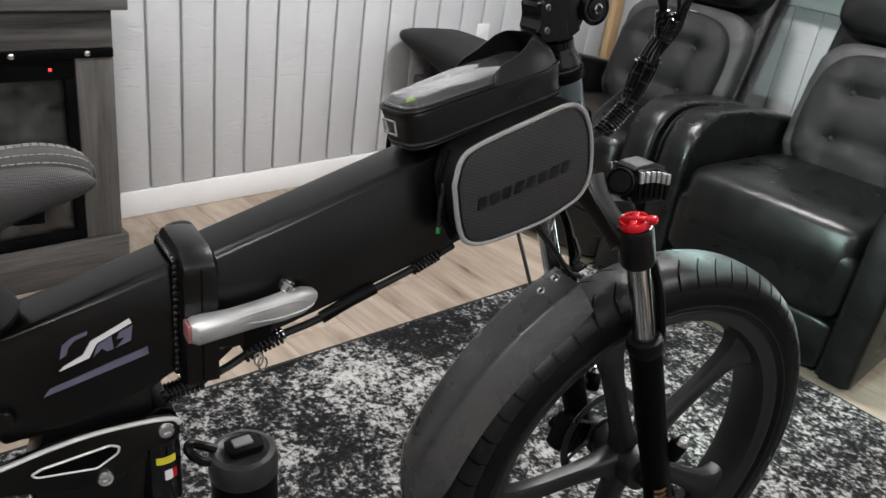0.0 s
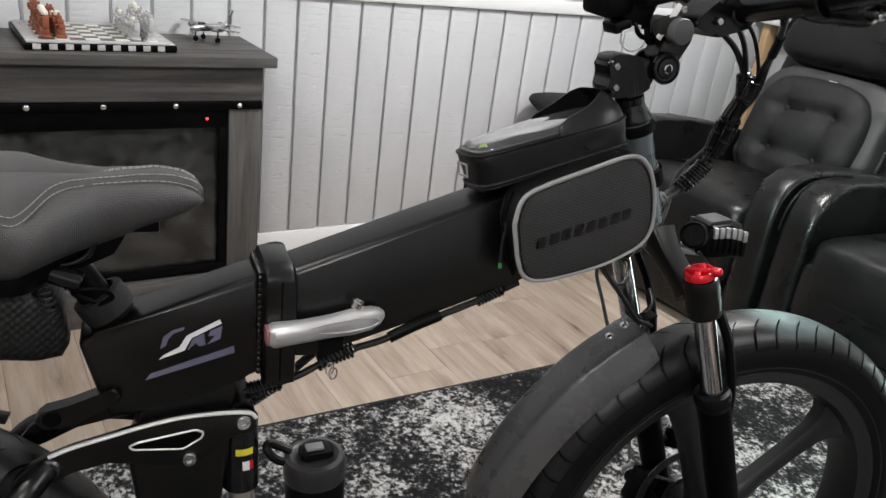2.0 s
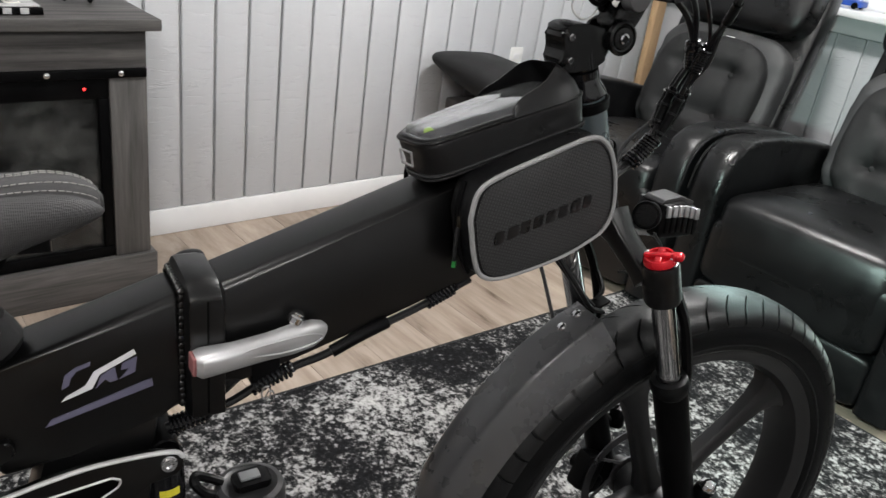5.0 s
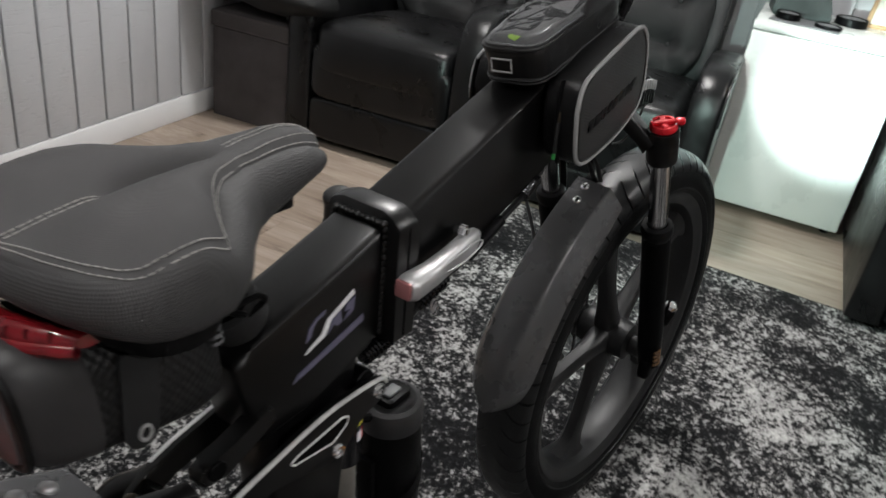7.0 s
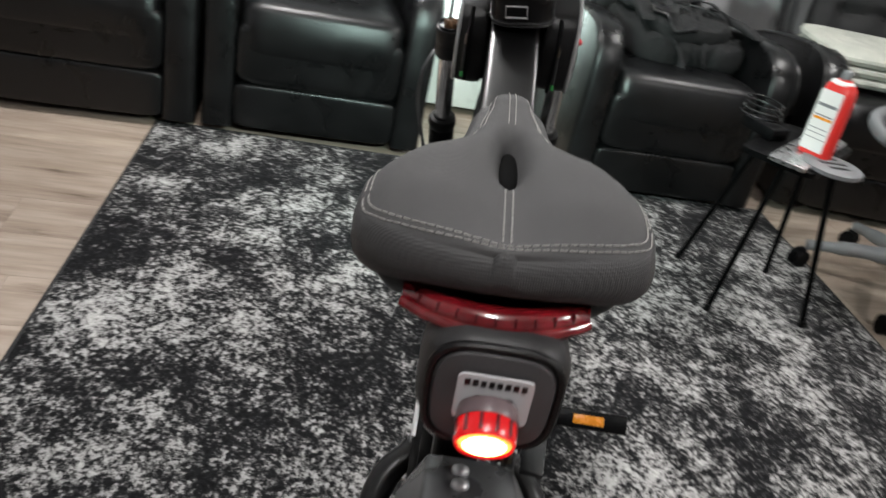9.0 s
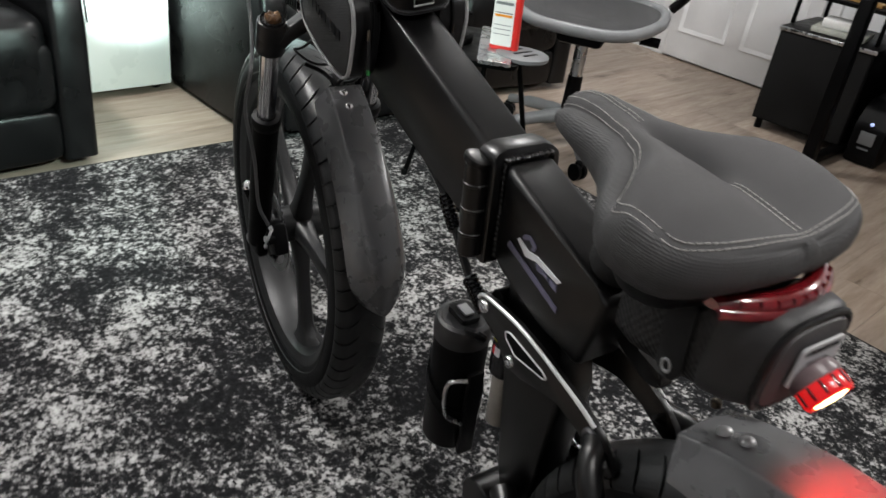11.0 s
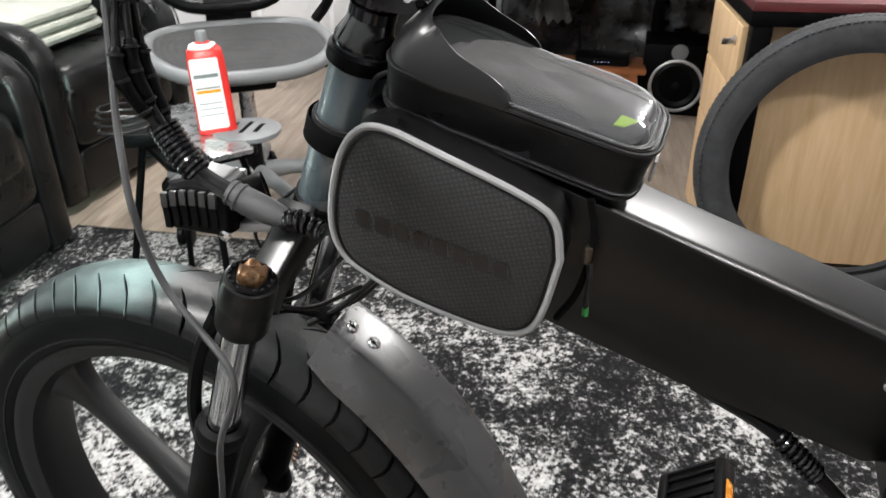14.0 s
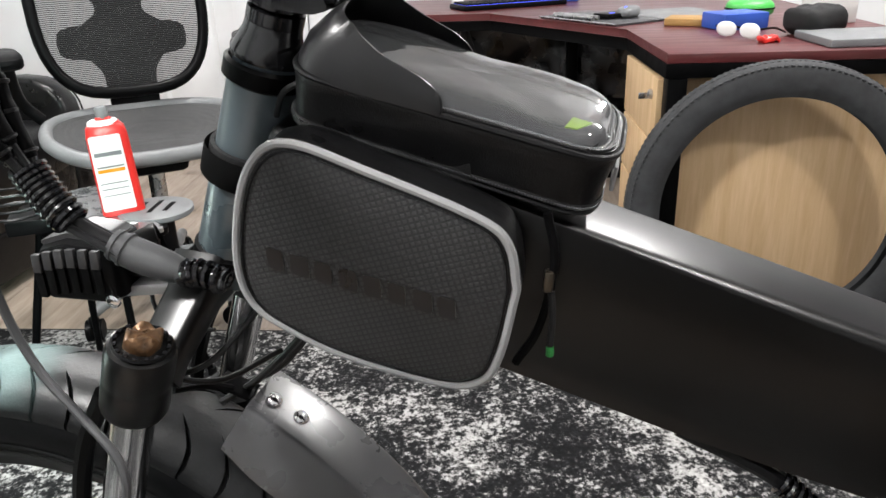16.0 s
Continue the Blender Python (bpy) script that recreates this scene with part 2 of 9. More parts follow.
M_BOARD = painted_board_material()
M_TRIM = plain("white_trim_paint", (0.74, 0.745, 0.75), 0.38, var=0.03, scale=6, bump=0.05)
M_WALL = plain("white_wall_paint", (0.70, 0.71, 0.72), 0.6, var=0.04, scale=3, bump=0.1, bscale=120)
M_CEIL = plain("white_ceiling_paint", (0.80, 0.80, 0.80), 0.8, var=0.03, scale=3, bump=0.2, bscale=90)
M_PLANK = wood_material("greige_laminate_plank", (0.218, 0.166, 0.127), (0.385, 0.316, 0.257), (11, 1.1, 11), 0.45, per_piece=0.20, bump=0.08, knots=True)
M_SUBFLOOR = plain("dark_plank_joint", (0.12, 0.095, 0.075), 0.8)
M_RUG = rug_material()
M_RUGEDGE = weave_material("black_rug_binding", (0.02, 0.02, 0.021), 300, 0.5, 0.9)
M_LEATHER = leather_material("black_faux_leather", (0.0032, 0.0032, 0.0035), 0.30)
M_SUEDE = leather_material("charcoal_soft_leather", (0.0070, 0.0070, 0.0073), 0.70)
M_GREYWOOD = wood_material("grey_oak_veneer", (0.022, 0.0205, 0.020), (0.098, 0.092, 0.088), (1.3, 26, 26), 0.55)
M_GREYWOODV = wood_material("grey_oak_veneer_upright", (0.026, 0.024, 0.0225), (0.108, 0.102, 0.097), (26, 26, 1.3), 0.55)
M_BLACKMETAL = plain("black_powder_coat", (0.0016, 0.0016, 0.0018), 0.42, 0.0, 0.2, 20, 0.15, 500, spec=0.06)
M_GLOSSBLACK = plain("gloss_black_glass", (0.006, 0.006, 0.007), 0.1, var=0.2, bump=0)
M_PINE = wood_material("light_maple_veneer", (0.50, 0.33, 0.17), (0.66, 0.47, 0.28), (14, 14, 1.1), 0.5, bump=0.06)
M_MAHOG = wood_material("red_mahogany_top", (0.052, 0.009, 0.010), (0.105, 0.020, 0.021), (1.2, 16, 16), 0.34, bump=0.05)
M_STAINED = wood_material("orange_stained_pine", (0.26, 0.085, 0.028), (0.42, 0.16, 0.06), (1.4, 20, 20), 0.4)
M_GREYBOX = weave_material("dark_grey_linen", (0.075, 0.068, 0.068), 260, 0.4, 0.9)
M_FRIDGE = plain("white_enamel", (0.74, 0.77, 0.74), 0.3, var=0.03, scale=5, bump=0.06, bscale=260)
M_STEEL = plain("brushed_steel", (0.55, 0.55, 0.56), 0.28, 1.0, 0.12, 30, 0.1, 700)
M_DARKSTEEL = plain("dark_steel", (0.12, 0.12, 0.125), 0.35, 0.9, 0.12, 30, 0.1, 700)
M_CHROME = plain("chrome", (0.72, 0.72, 0.73), 0.1, 1.0, 0.06, 40, 0.03)
M_BARE = plain("bare_brushed_alloy", (0.74, 0.74, 0.74), 0.42, 0.55, 0.08, 40, 0.08, 700)
M_SILVER = plain("silver_cast_alloy", (0.50, 0.50, 0.505), 0.46, 0.75, 0.1, 30, 0.12, 600)
M_PLASTIC = plain("black_plastic", (0.0024, 0.0024, 0.0027), 0.40, var=0.25, bump=0.12, bscale=700, spec=0.09)
M_GREYPLASTIC = plain("grey_plastic", (0.16, 0.165, 0.17), 0.45, var=0.1)
M_WHITEPLASTIC = plain("white_plastic", (0.72, 0.72, 0.70), 0.4, var=0.05)
M_RUBBER = plain("tyre_rubber", (0.0034, 0.0036, 0.0039), 0.46, var=0.3, scale=25, bump=0.2, bscale=400, spec=0.12, rvar=0.05)
M_WORNRUBBER = plain("worn_dusty_rubber", (0.034, 0.035, 0.037), 0.7, spec=0.3, var=0.3, scale=35, bump=0.25, bscale=300)
# same rubber as the side walls; light on the crown put into a paler colour
M_RUBBER_TREAD = plain("lit_tyre_rubber", (0.0085, 0.0090, 0.0094), 0.40, spec=0.30, var=0.3, scale=35, bump=0.25, bscale=300, rvar=0.05)
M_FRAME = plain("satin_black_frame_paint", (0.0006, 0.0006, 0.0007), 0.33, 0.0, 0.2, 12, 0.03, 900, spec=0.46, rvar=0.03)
M_STEM = plain("gloss_black_stem_paint", (0.0018, 0.0018, 0.002), 0.24, 0.0, 0.2, 30, 0.04, 500, spec=0.45, rvar=0.03)
# frame paint with the fridge's blue-grey reflection put into the base colour
M_HEADTUBE = plain("head_tube_paint_with_reflection", (0.045, 0.060, 0.067), 0.30, 0.0, 0.2, 12, 0.05, 900, spec=0.95)
# matt black; on the saddle it stands for the shade inside the hole
M_SLOT = plain("shade_black_and_felt", (0.003, 0.003, 0.003), 0.9, var=0.1, bump=0, spec=0.05)
M_RIM = plain("black_alloy_wheel", (0.0080, 0.0083, 0.0090), 0.47, 0.1, 0.2, 18, 0.06, 600, spec=0.55, rvar=0.05)
M_FENDER = plain("charcoal_fender_plastic", (0.058, 0.058, 0.060), 0.28, 0.0, 0.04, 30, 0.03, 800, spec=0.7, rvar=0.03)
M_SEATTOP = weave_material("grey_saddle_cloth", (0.055, 0.0540, 0.0545), 420, 0.25, 0.78, tone=0.15)
M_SEATSIDE = weave_material("grey_saddle_carbon_weave", (0.041, 0.0403, 0.0407), 135, 0.35, 0.58, along=(1.5, 1.5, 1.0), tone=0.13)
M_THREAD = plain("white_thread", (0.30, 0.29, 0.275), 0.8, var=0.1, bump=0)
M_BAG = plain("black_bag_coated_cloth", (0.0035, 0.0035, 0.0038), 0.36, spec=0.30, var=0.25, scale=20, bump=0.35, bscale=900)


def grid_panel_material():
    """Coated cloth with rows of small pressed squares, slanted with the bag."""
    m, nodes, links, p = base_material("charcoal_grid_panel")
    vec = coords(nodes, links, rot=(0, radians(-16), 0))
    out = []
    for axis in ("X", "Z"):
        w = nodes.new("ShaderNodeTexWave")
        w.bands_direction = axis
        w.inputs["Scale"].default_value = 90
        links.new(vec, w.inputs["Vector"])
        out.append(ramp(nodes, links, w.outputs["Fac"], [(0.15, 0.0), (0.5, 1.0)]))
    s = math_node(nodes, links, "MULTIPLY", out[0], out[1])
    big = noise_tex(nodes, links, coords(nodes, links), 14, 4)
    a = ramp(nodes, links, s, [(0.0, (0.017, 0.017, 0.0174)), (1.0, (0.036, 0.036, 0.0367))])
    links.new(mix_rgb(nodes, links, ramp(nodes, links, big, [(0.35, 0.0), (0.75, 0.45)]), a, (0.028, 0.028, 0.0286)), p.inputs["Base Color"])
    p.inputs["Roughness"].default_value = 0.52
    p.inputs["Specular IOR Level"].default_value = 0.35
    bump_node(nodes, links, p, s, 0.32, 0.0012)
    return m


M_BAGGRID = grid_panel_material()
M_PIPING = plain("reflective_grey_piping", (0.26, 0.26, 0.26), 0.5, var=0.06, bump=0.1)
M_LOGODARK = plain("gloss_black_print", (0.004, 0.004, 0.0045), 0.30, spec=0.45, var=0.1, bump=0)
M_DECALWHITE = plain("white_decal", (0.72, 0.72, 0.74), 0.4, var=0.04, bump=0)
M_DECALLILAC = plain("lilac_grey_decal", (0.115, 0.11, 0.165), 0.42, var=0.06, bump=0)
M_RED = plain("red_anodised", (0.55, 0.008, 0.018), 0.28, 0.3, 0.1, 40, 0.05)
M_REDPLASTIC = plain("red_plastic", (0.62, 0.025, 0.02), 0.35, var=0.06, bump=0.05)
M_REDLENS = plain("red_reflector_lens", (0.12, 0.004, 0.007), 0.10, var=0.4, scale=60, bump=0.2, bscale=160, coat=0.8)
M_DARKLENS = plain("deep_red_lens_rib", (0.065, 0.003, 0.005), 0.15, var=0.2, bump=0)
M_TAIL = glow_material("lit_tail_light", (1.0, 0.10, 0.02), 8.0)
M_TAILRIM = glow_material("lit_tail_light_rim", (1.0, 0.008, 0.010), 0.55, (0.13, 0.003, 0.005))
M_TAILCORE = glow_material("lit_tail_light_core", (1.0, 0.66, 0.26), 13.0)
M_LAMPGLASS = glow_material("lit_headlight_lens", (0.85, 1.0, 0.98), 6.0)
M_AMBER = plain("amber_reflector", (0.72, 0.26, 0.02), 0.25, var=0.1, scale=120, bump=0.2)
M_YELLOW = plain("yellow_decal", (0.62, 0.56, 0.04), 0.4, var=0.05, bump=0)
M_LIME = plain("lime_green_sticker", (0.42, 0.72, 0.03), 0.45, var=0.05, bump=0)
M_KNOB = plain("matt_grey_knob", (0.075, 0.075, 0.078), 0.55, var=0.08, bump=0.08)
M_GREEN = plain("bright_green_tab", (0.02, 0.19, 0.04), 0.45, var=0.08, bump=0)
M_BRONZE = plain("dark_bronze_zip_metal", (0.10, 0.085, 0.065), 0.35, 0.9, 0.2, 90, 0.1, 260)
M_COPPER = plain("worn_copper_cap", (0.105, 0.055, 0.024), 0.34, 0.3, 0.8, 120, 0.8, 200)
M_CLEAR = clear("clear_phone_window", (0.86, 0.87, 0.885), 0.05, 0.035)
M_CLEARFILM = clear("crumpled_clear_film", (0.95, 0.96, 0.97), 0.08, 0.10)
M_CABLE = plain("black_cable_sheath", (0.0045, 0.0045, 0.005), 0.35, var=0.2, spec=0.35)
M_LEATHERDULL = leather_material("black_creased_leather", (0.0330, 0.0330, 0.0340), 0.55)
M_GREYCABLE = plain("dark_grey_cable", (0.055, 0.056, 0.058), 0.4, var=0.2)
M_BLUE = plain("blue_card", (0.02, 0.07, 0.36), 0.45, var=0.1)
M_KEYGLOW = glow_material("lit_blue_keys", (0.08, 0.12, 1.0), 0.9)
M_LED = glow_material("red_standby_led", (1.0, 0.03, 0.03), 3.0)
M_LEDBLUE = glow_material("blue_status_led", (0.5, 0.6, 1.0), 0.8)
M_LAMPDISC = glow_material("lit_lamp_diffuser", (1.0, 0.95, 0.88), 4.0)
M_TAN = plain("bare_wood_post", (0.44, 0.29, 0.16), 0.6, var=0.15, stretch=(8, 8, 1))
M_CLOTHBEIGE = weave_material("pale_green_grey_blanket", (0.42, 0.43, 0.38), 200, 0.6, 0.9)
M_NYLON = weave_material("black_nylon", (0.0075, 0.0075, 0.008), 420, 0.5, 0.7)
M_BRICKRED = plain("reddish_brown_toy_plastic", (0.22, 0.065, 0.03), 0.35, var=0.25, scale=60)
M_BRICKGREY = plain("light_grey_toy_plastic", (0.42, 0.42, 0.42), 0.35, var=0.2, scale=60)
M_IVORY = plain("ivory_square", (0.70, 0.68, 0.60), 0.35, var=0.04)
M_DARKSQ = plain("dark_square", (0.03, 0.03, 0.033), 0.35, var=0.1)
M_PAPER = plain("printed_white_label", (0.68, 0.68, 0.66), 0.6, var=0.05)
M_GLASSGREY = plain("dark_green_grey_plastic", (0.045, 0.06, 0.058), 0.4, var=0.15)


def open_mesh(name, col, thread, open_share):
    """Chair mesh: dark threads with see-through gaps."""
    m = weave_material(name, col, thread, 0.9, 0.7, tone=0.5)
    nodes, links = m.node_tree.nodes, m.node_tree.links
    p = nodes["Principled BSDF"]
    vec = coords(nodes, links)
    w = nodes.new("ShaderNodeTexWave")
    w.bands_direction = "Z"
    w.inputs["Scale"].default_value = 62
    links.new(vec, w.inputs["Vector"])
    gap = ramp(nodes, links, w.outputs["Fac"], [(0.35, 1.0), (0.60, 1.0 - open_share)])
    links.new(gap, p.inputs["Alpha"])
    return m


M_MESH = open_mesh("black_chair_mesh", (0.02, 0.02, 0.021), 160, 0.60)
M_GREYMESH = weave_material("grey_chair_mesh", (0.046, 0.046, 0.047), 150, 0.9, 0.65, tone=0.4)
M_GREENTOY = plain("green_plastic", (0.06, 0.40, 0.07), 0.4, var=0.1)
M_BROWN = plain("brown_card", (0.30, 0.17, 0.05), 0.6, var=0.15)


# ---- mesh helpers ----
def begin():
    return bmesh.new()


def finish(name, bm, material, smooth=38):
    bmesh.ops.recalc_face_normals(bm, faces=bm.faces)
    me = bpy.data.meshes.new(name)
    bm.to_mesh(me)
    bm.free()
    for poly in me.polygons:
        poly.use_smooth = True
    me.set_sharp_from_angle(angle=radians(smooth))
    me.materials.append(material)
    return me


def part(name, bm, material, parent, label="", smooth=38):
    """One mesh object under a thing or a part, in its parent's coordinates."""
    ob = new(name, finish(name, bm, material, smooth))
    ob.parent = parent
    return tagged(ob, label)


def thing(name, m, label, category, group="", kind=""):
    ob = new(name)
    ob.empty_display_size = 0.05
    ob.matrix_world = m
    return tagged(ob, label, category, group, kind)


def solo(name, bm, material, m, label, category, group="", kind="", smooth=38):
    ob = new(name, finish(name, bm, material, smooth))
    ob.matrix_world = m
    return tagged(ob, label, category, group, kind)


def box(bm, c, s, bev=0.004, rot=None, seg=2):
    m = Matrix.Translation(c) @ (rot.to_4x4() if rot else Matrix()) @ Matrix.Diagonal((*s, 1))
    got = bmesh.ops.create_cube(bm, size=1.0, matrix=m)
    bev = min(bev, 0.49 * min(s))
    if bev > 0:
        edges = list({e for v in got["verts"] for e in v.link_edges})
        bmesh.ops.bevel(bm, geom=edges, offset=bev, segments=seg, affect="EDGES", profile=0.5)
    return bm


def span(bm, lo, hi, bev=0.004, seg=2):
    """A box between two corners."""
    return box(bm, [(a + b) / 2 for a, b in zip(lo, hi)], [abs(b - a) for a, b in zip(lo, hi)], bev, seg=seg)


def frame_at(p, d, up=Vector((0, 0, 1))):
    d = Vector(d).normalized()
    x = up.cross(d)
    if x.length < 1e-4:
        x = Vector((1, 0, 0)).cross(d)
    x.normalize()
    y = d.cross(x)
    m = Matrix((x, y, d)).transposed().to_4x4()
    m.translation = p
    return m


def loft(bm, rings, cap=True, closed=False):
    made = [[bm.verts.new(p) for p in ring] for ring in rings]
    n = len(made[0])
    pairs = list(zip(made, made[1:])) + ([(made[-1], made[0])] if closed else [])
    for a, b in pairs:
        for i in range(n):
            bm.faces.new((a[i], a[(i + 1) % n], b[(i + 1) % n], b[i]))
    if cap and not closed:
        bm.faces.new(made[0][::-1])
        bm.faces.new(made[-1])
    return bm


def cyl(bm, a, b, r, r2=None, seg=20):
    a, b = Vector(a), Vector(b)
    m = frame_at(a, b - a)
    r2 = r if r2 is None else r2
    h = (b - a).length
    circle = [(math.cos(2 * math.pi * i / seg), math.sin(2 * math.pi * i / seg)) for i in range(seg)]
    e = min(0.0015, 0.2 * min(max(r, 0.001), max(r2, 0.001)), 0.2 * h)
    prof = [(r - e, 0), (r, e), (r2, h - e), (r2 - e, h)]
    return loft(bm, [[m @ Vector((x * q, y * q, z)) for x, y in circle] for q, z in prof])


def lathe(bm, prof, m, seg=32, cap=True):
    circle = [(math.cos(2 * math.pi * i / seg), math.sin(2 * math.pi * i / seg)) for i in range(seg)]
    return loft(bm, [[m @ Vector((x * q, y * q, z)) for x, y in circle] for q, z in prof], cap)


def curve_points(pts, n=6):
    """Points on a smooth line through pts."""
    p = [Vector(q) for q in pts]
    p = [2 * p[0] - p[1]] + p + [2 * p[-1] - p[-2]]
    out = []
    for a, b, c, d in zip(p, p[1:], p[2:], p[3:]):
        for k in range(n):
            t = k / n
            out.append(0.5 * (2 * b + (c - a) * t + (2 * a - 5 * b + 4 * c - d) * t * t + (3 * b - a - 3 * c + d) * t ** 3))
    return out + [p[-2]]


def tube(bm, pts, r, seg=8, n=6, closed=False):
    line = [Vector(q) for q in pts] if n <= 1 else curve_points(pts, n)
    radii = r if isinstance(r, (list, tuple)) else [r] * len(line)
    up = Vector((0.02, 0.03, 1)).normalized()
    rings, x = [], None
    for i, q in enumerate(line):
        d = (line[(i + 1) % len(line)] if closed or i + 1 < len(line) else q) - (line[i - 1] if closed or i else q)
        d.normalize()
        x = (up.cross(d) if x is None else x - d * x.dot(d))
        if x.length < 1e-5:
            x = Vector((1, 0, 0)).cross(d)
        x.normalize()
        y = d.cross(x)
        rr = radii[min(i, len(radii) - 1)]
        rings.append([q + (x * math.cos(2 * math.pi * k / seg) + y * math.sin(2 * math.pi * k / seg)) * rr for k in range(seg)])
    return loft(bm, rings, not closed, closed)


def coil(bm, pts, r, wire, turns, seg=6):
    """A wire wound round a line."""
    line = curve_points(pts, 12)
    n = turns * 10
    out = []
    for i in range(n + 1):
        f = i / n * (len(line) - 1)
        k = min(int(f), len(line) - 2)
        q, d = line[k].lerp(line[k + 1], f - k), (line[k + 1] - line[k]).normalized()
        m = frame_at(q, d)
        a = 2 * math.pi * turns * i / n
        out.append(m @ Vector((math.cos(a) * r, math.sin(a) * r, 0)))
    return tube(bm, out, wire, seg, 1)


def prism(bm, pts, a, b, bev=0.0, axis="y", seg=2):
    """A flat outline pushed from a to b along an axis."""
    def at(p, d):
        return {"y": (p[0], d, p[1]), "x": (d, p[0], p[1]), "z": (p[0], p[1], d)}[axis]
    lo = [bm.verts.new(at(p, a)) for p in pts]
    hi = [bm.verts.new(at(p, b)) for p in pts]
    n = len(pts)
    faces = [bm.faces.new(lo[::-1]), bm.faces.new(hi)]
    faces += [bm.faces.new((lo[i], lo[(i + 1) % n], hi[(i + 1) % n], hi[i])) for i in range(n)]
    if bev:
        edges = list({e for f in faces for e in f.edges})
        bmesh.ops.bevel(bm, geom=edges, offset=bev, segments=seg, affect="EDGES", profile=0.5)
    return bm


def rounded(pts, r, n=4):
    """An outline with rounded corners."""
    out = []
    p = [Vector(q) for q in pts]
    for a, b, c in zip(p[-1:] + p[:-1], p, p[1:] + p[:1]):
        u, v = (a - b), (c - b)
        k = min(r, 0.45 * u.length, 0.45 * v.length)
        s, e = b + u.normalized() * k, b + v.normalized() * k
        for i in range(n + 1):
            t = i / n
            q = s * (1 - t) ** 2 + b * 2 * t * (1 - t) + e * t * t
            out.append((q.x, q.y))
    return out


def spow(x, e):
    return math.copysign(abs(x) ** e, x)


def pillow(bm, c, s, e1=0.35, e2=0.35, nu=28, nv=16, rot=None, shape=None):
    """A stuffed block: half sizes s, the smaller e the squarer. shape(p) may push a point given in -1 to 1."""
    m = Matrix.Translation(c) @ (rot.to_4x4() if rot else Matrix())
    rings = []
    for j in range(nv + 1):
        f = -math.pi / 2 + math.pi * j / nv
        cf, sf = spow(math.cos(f), e1), spow(math.sin(f), e1)
        ring = []
        for i in range(nu):
            t = 2 * math.pi * i / nu
            q = Vector((cf * spow(math.cos(t), e2), cf * spow(math.sin(t), e2), sf))
            off = shape(q) if shape else Vector((0, 0, 0))
            ring.append(m @ Vector((q.x * s[0] + off.x, q.y * s[1] + off.y, q.z * s[2] + off.z)))
        rings.append(ring)
    top, bottom = rings[-1][0], rings[0][0]
    made = [[bm.verts.new(p) for p in ring] for ring in rings[1:-1]]
    vb, vt = bm.verts.new(bottom), bm.verts.new(top)
    for a, b in zip(made, made[1:]):
        for i in range(nu):
            bm.faces.new((a[i], a[(i + 1) % nu], b[(i + 1) % nu], b[i]))
    for i in range(nu):
        bm.faces.new((vb, made[0][(i + 1) % nu], made[0][i]))
        bm.faces.new((vt, made[-1][i], made[-1][(i + 1) % nu]))
    return bm


def turn(rx=0, ry=0, rz=0):
    return Euler([radians(a) for a in (rx, ry, rz)]).to_matrix()

# ---- the room's shell ----
def slab(name, lo, hi, material, label, category, m=None):
    return solo(name, span(begin(), lo, hi, 0), material, m or Matrix(), label, category, kind="structure")


T = 0.12
# unseen west wall closes the room; its dark grey is set to cut bounced light
M_WEST = plain("dark_closing_wall", (0.22, 0.22, 0.23), 0.7, var=0.05, scale=3)
floor = slab("floor", (ROOM_W - T, ROOM_S - T, -0.10), (ROOM_E + T, ROOM_N + T, -0.006), M_SUBFLOOR, "greige wood-look laminate plank floor", "floor")
ceiling = slab("ceiling", (ROOM_W - T, ROOM_S - T, CEIL), (ROOM_E + T, ROOM_N + T, CEIL + 0.1), M_CEIL, "plain white painted ceiling", "ceiling")
wall_north = slab("wall_north", (ROOM_W, ROOM_N + 0.008, -0.006), (ROOM_E, ROOM_N + T, CEIL), M_WALL, "white board-clad wall with a chair rail", "wall")
wall_east = slab("wall_east", (ROOM_E + 0.008, ROOM_S - T, -0.006), (ROOM_E + T, ROOM_N + T, CEIL), M_WALL, "white board-clad wall behind the recliners", "wall")
wall_south = slab("wall_south", (ROOM_W, ROOM_S - T, -0.006), (ROOM_E, ROOM_S, CEIL), M_WALL, "plain white wall with a white door", "wall")
wall_west = slab("wall_west", (ROOM_W - T, ROOM_S - T, -0.006), (ROOM_W, ROOM_N + T, CEIL), M_WEST, "unseen closing wall, dark grey to cut bounced light", "wall")

baseboard = solo("baseboard", span(begin(), (ROOM_W, ROOM_N - 0.012, 0), (ROOM_E - 0.014, ROOM_N + 0.006, 0.088), 0.004), M_TRIM, Matrix(), "white painted baseboard along the board-clad wall", "baseboard", kind="structure")
solo("baseboard", span(begin(), (ROOM_E - 0.012, ROOM_S, 0), (ROOM_E + 0.006, ROOM_N - 0.014, 0.088), 0.004), M_TRIM, Matrix(), "white painted baseboard behind the recliners", "baseboard", kind="structure")
RAIL = 0.885
bm = span(begin(), (ROOM_W, ROOM_N - 0.022, RAIL), (ROOM_E - 0.16, ROOM_N + 0.006, RAIL + 0.05), 0.006)
solo("trim", bm, M_TRIM, Matrix(), "white chair rail on the board-clad wall", "trim", kind="structure")
bm = span(begin(), (ROOM_E - 0.15, ROOM_S + 0.02, RAIL + 0.022), (ROOM_E + 0.006, ROOM_N - 0.002, RAIL + 0.052), 0.006)
span(bm, (ROOM_E - 0.03, ROOM_S + 0.02, RAIL - 0.05), (ROOM_E + 0.006, ROOM_N - 0.024, RAIL + 0.021), 0.006)
solo("trim", bm, M_TRIM, Matrix(), "white ledge along the wall behind the recliners", "ledge", kind="structure")

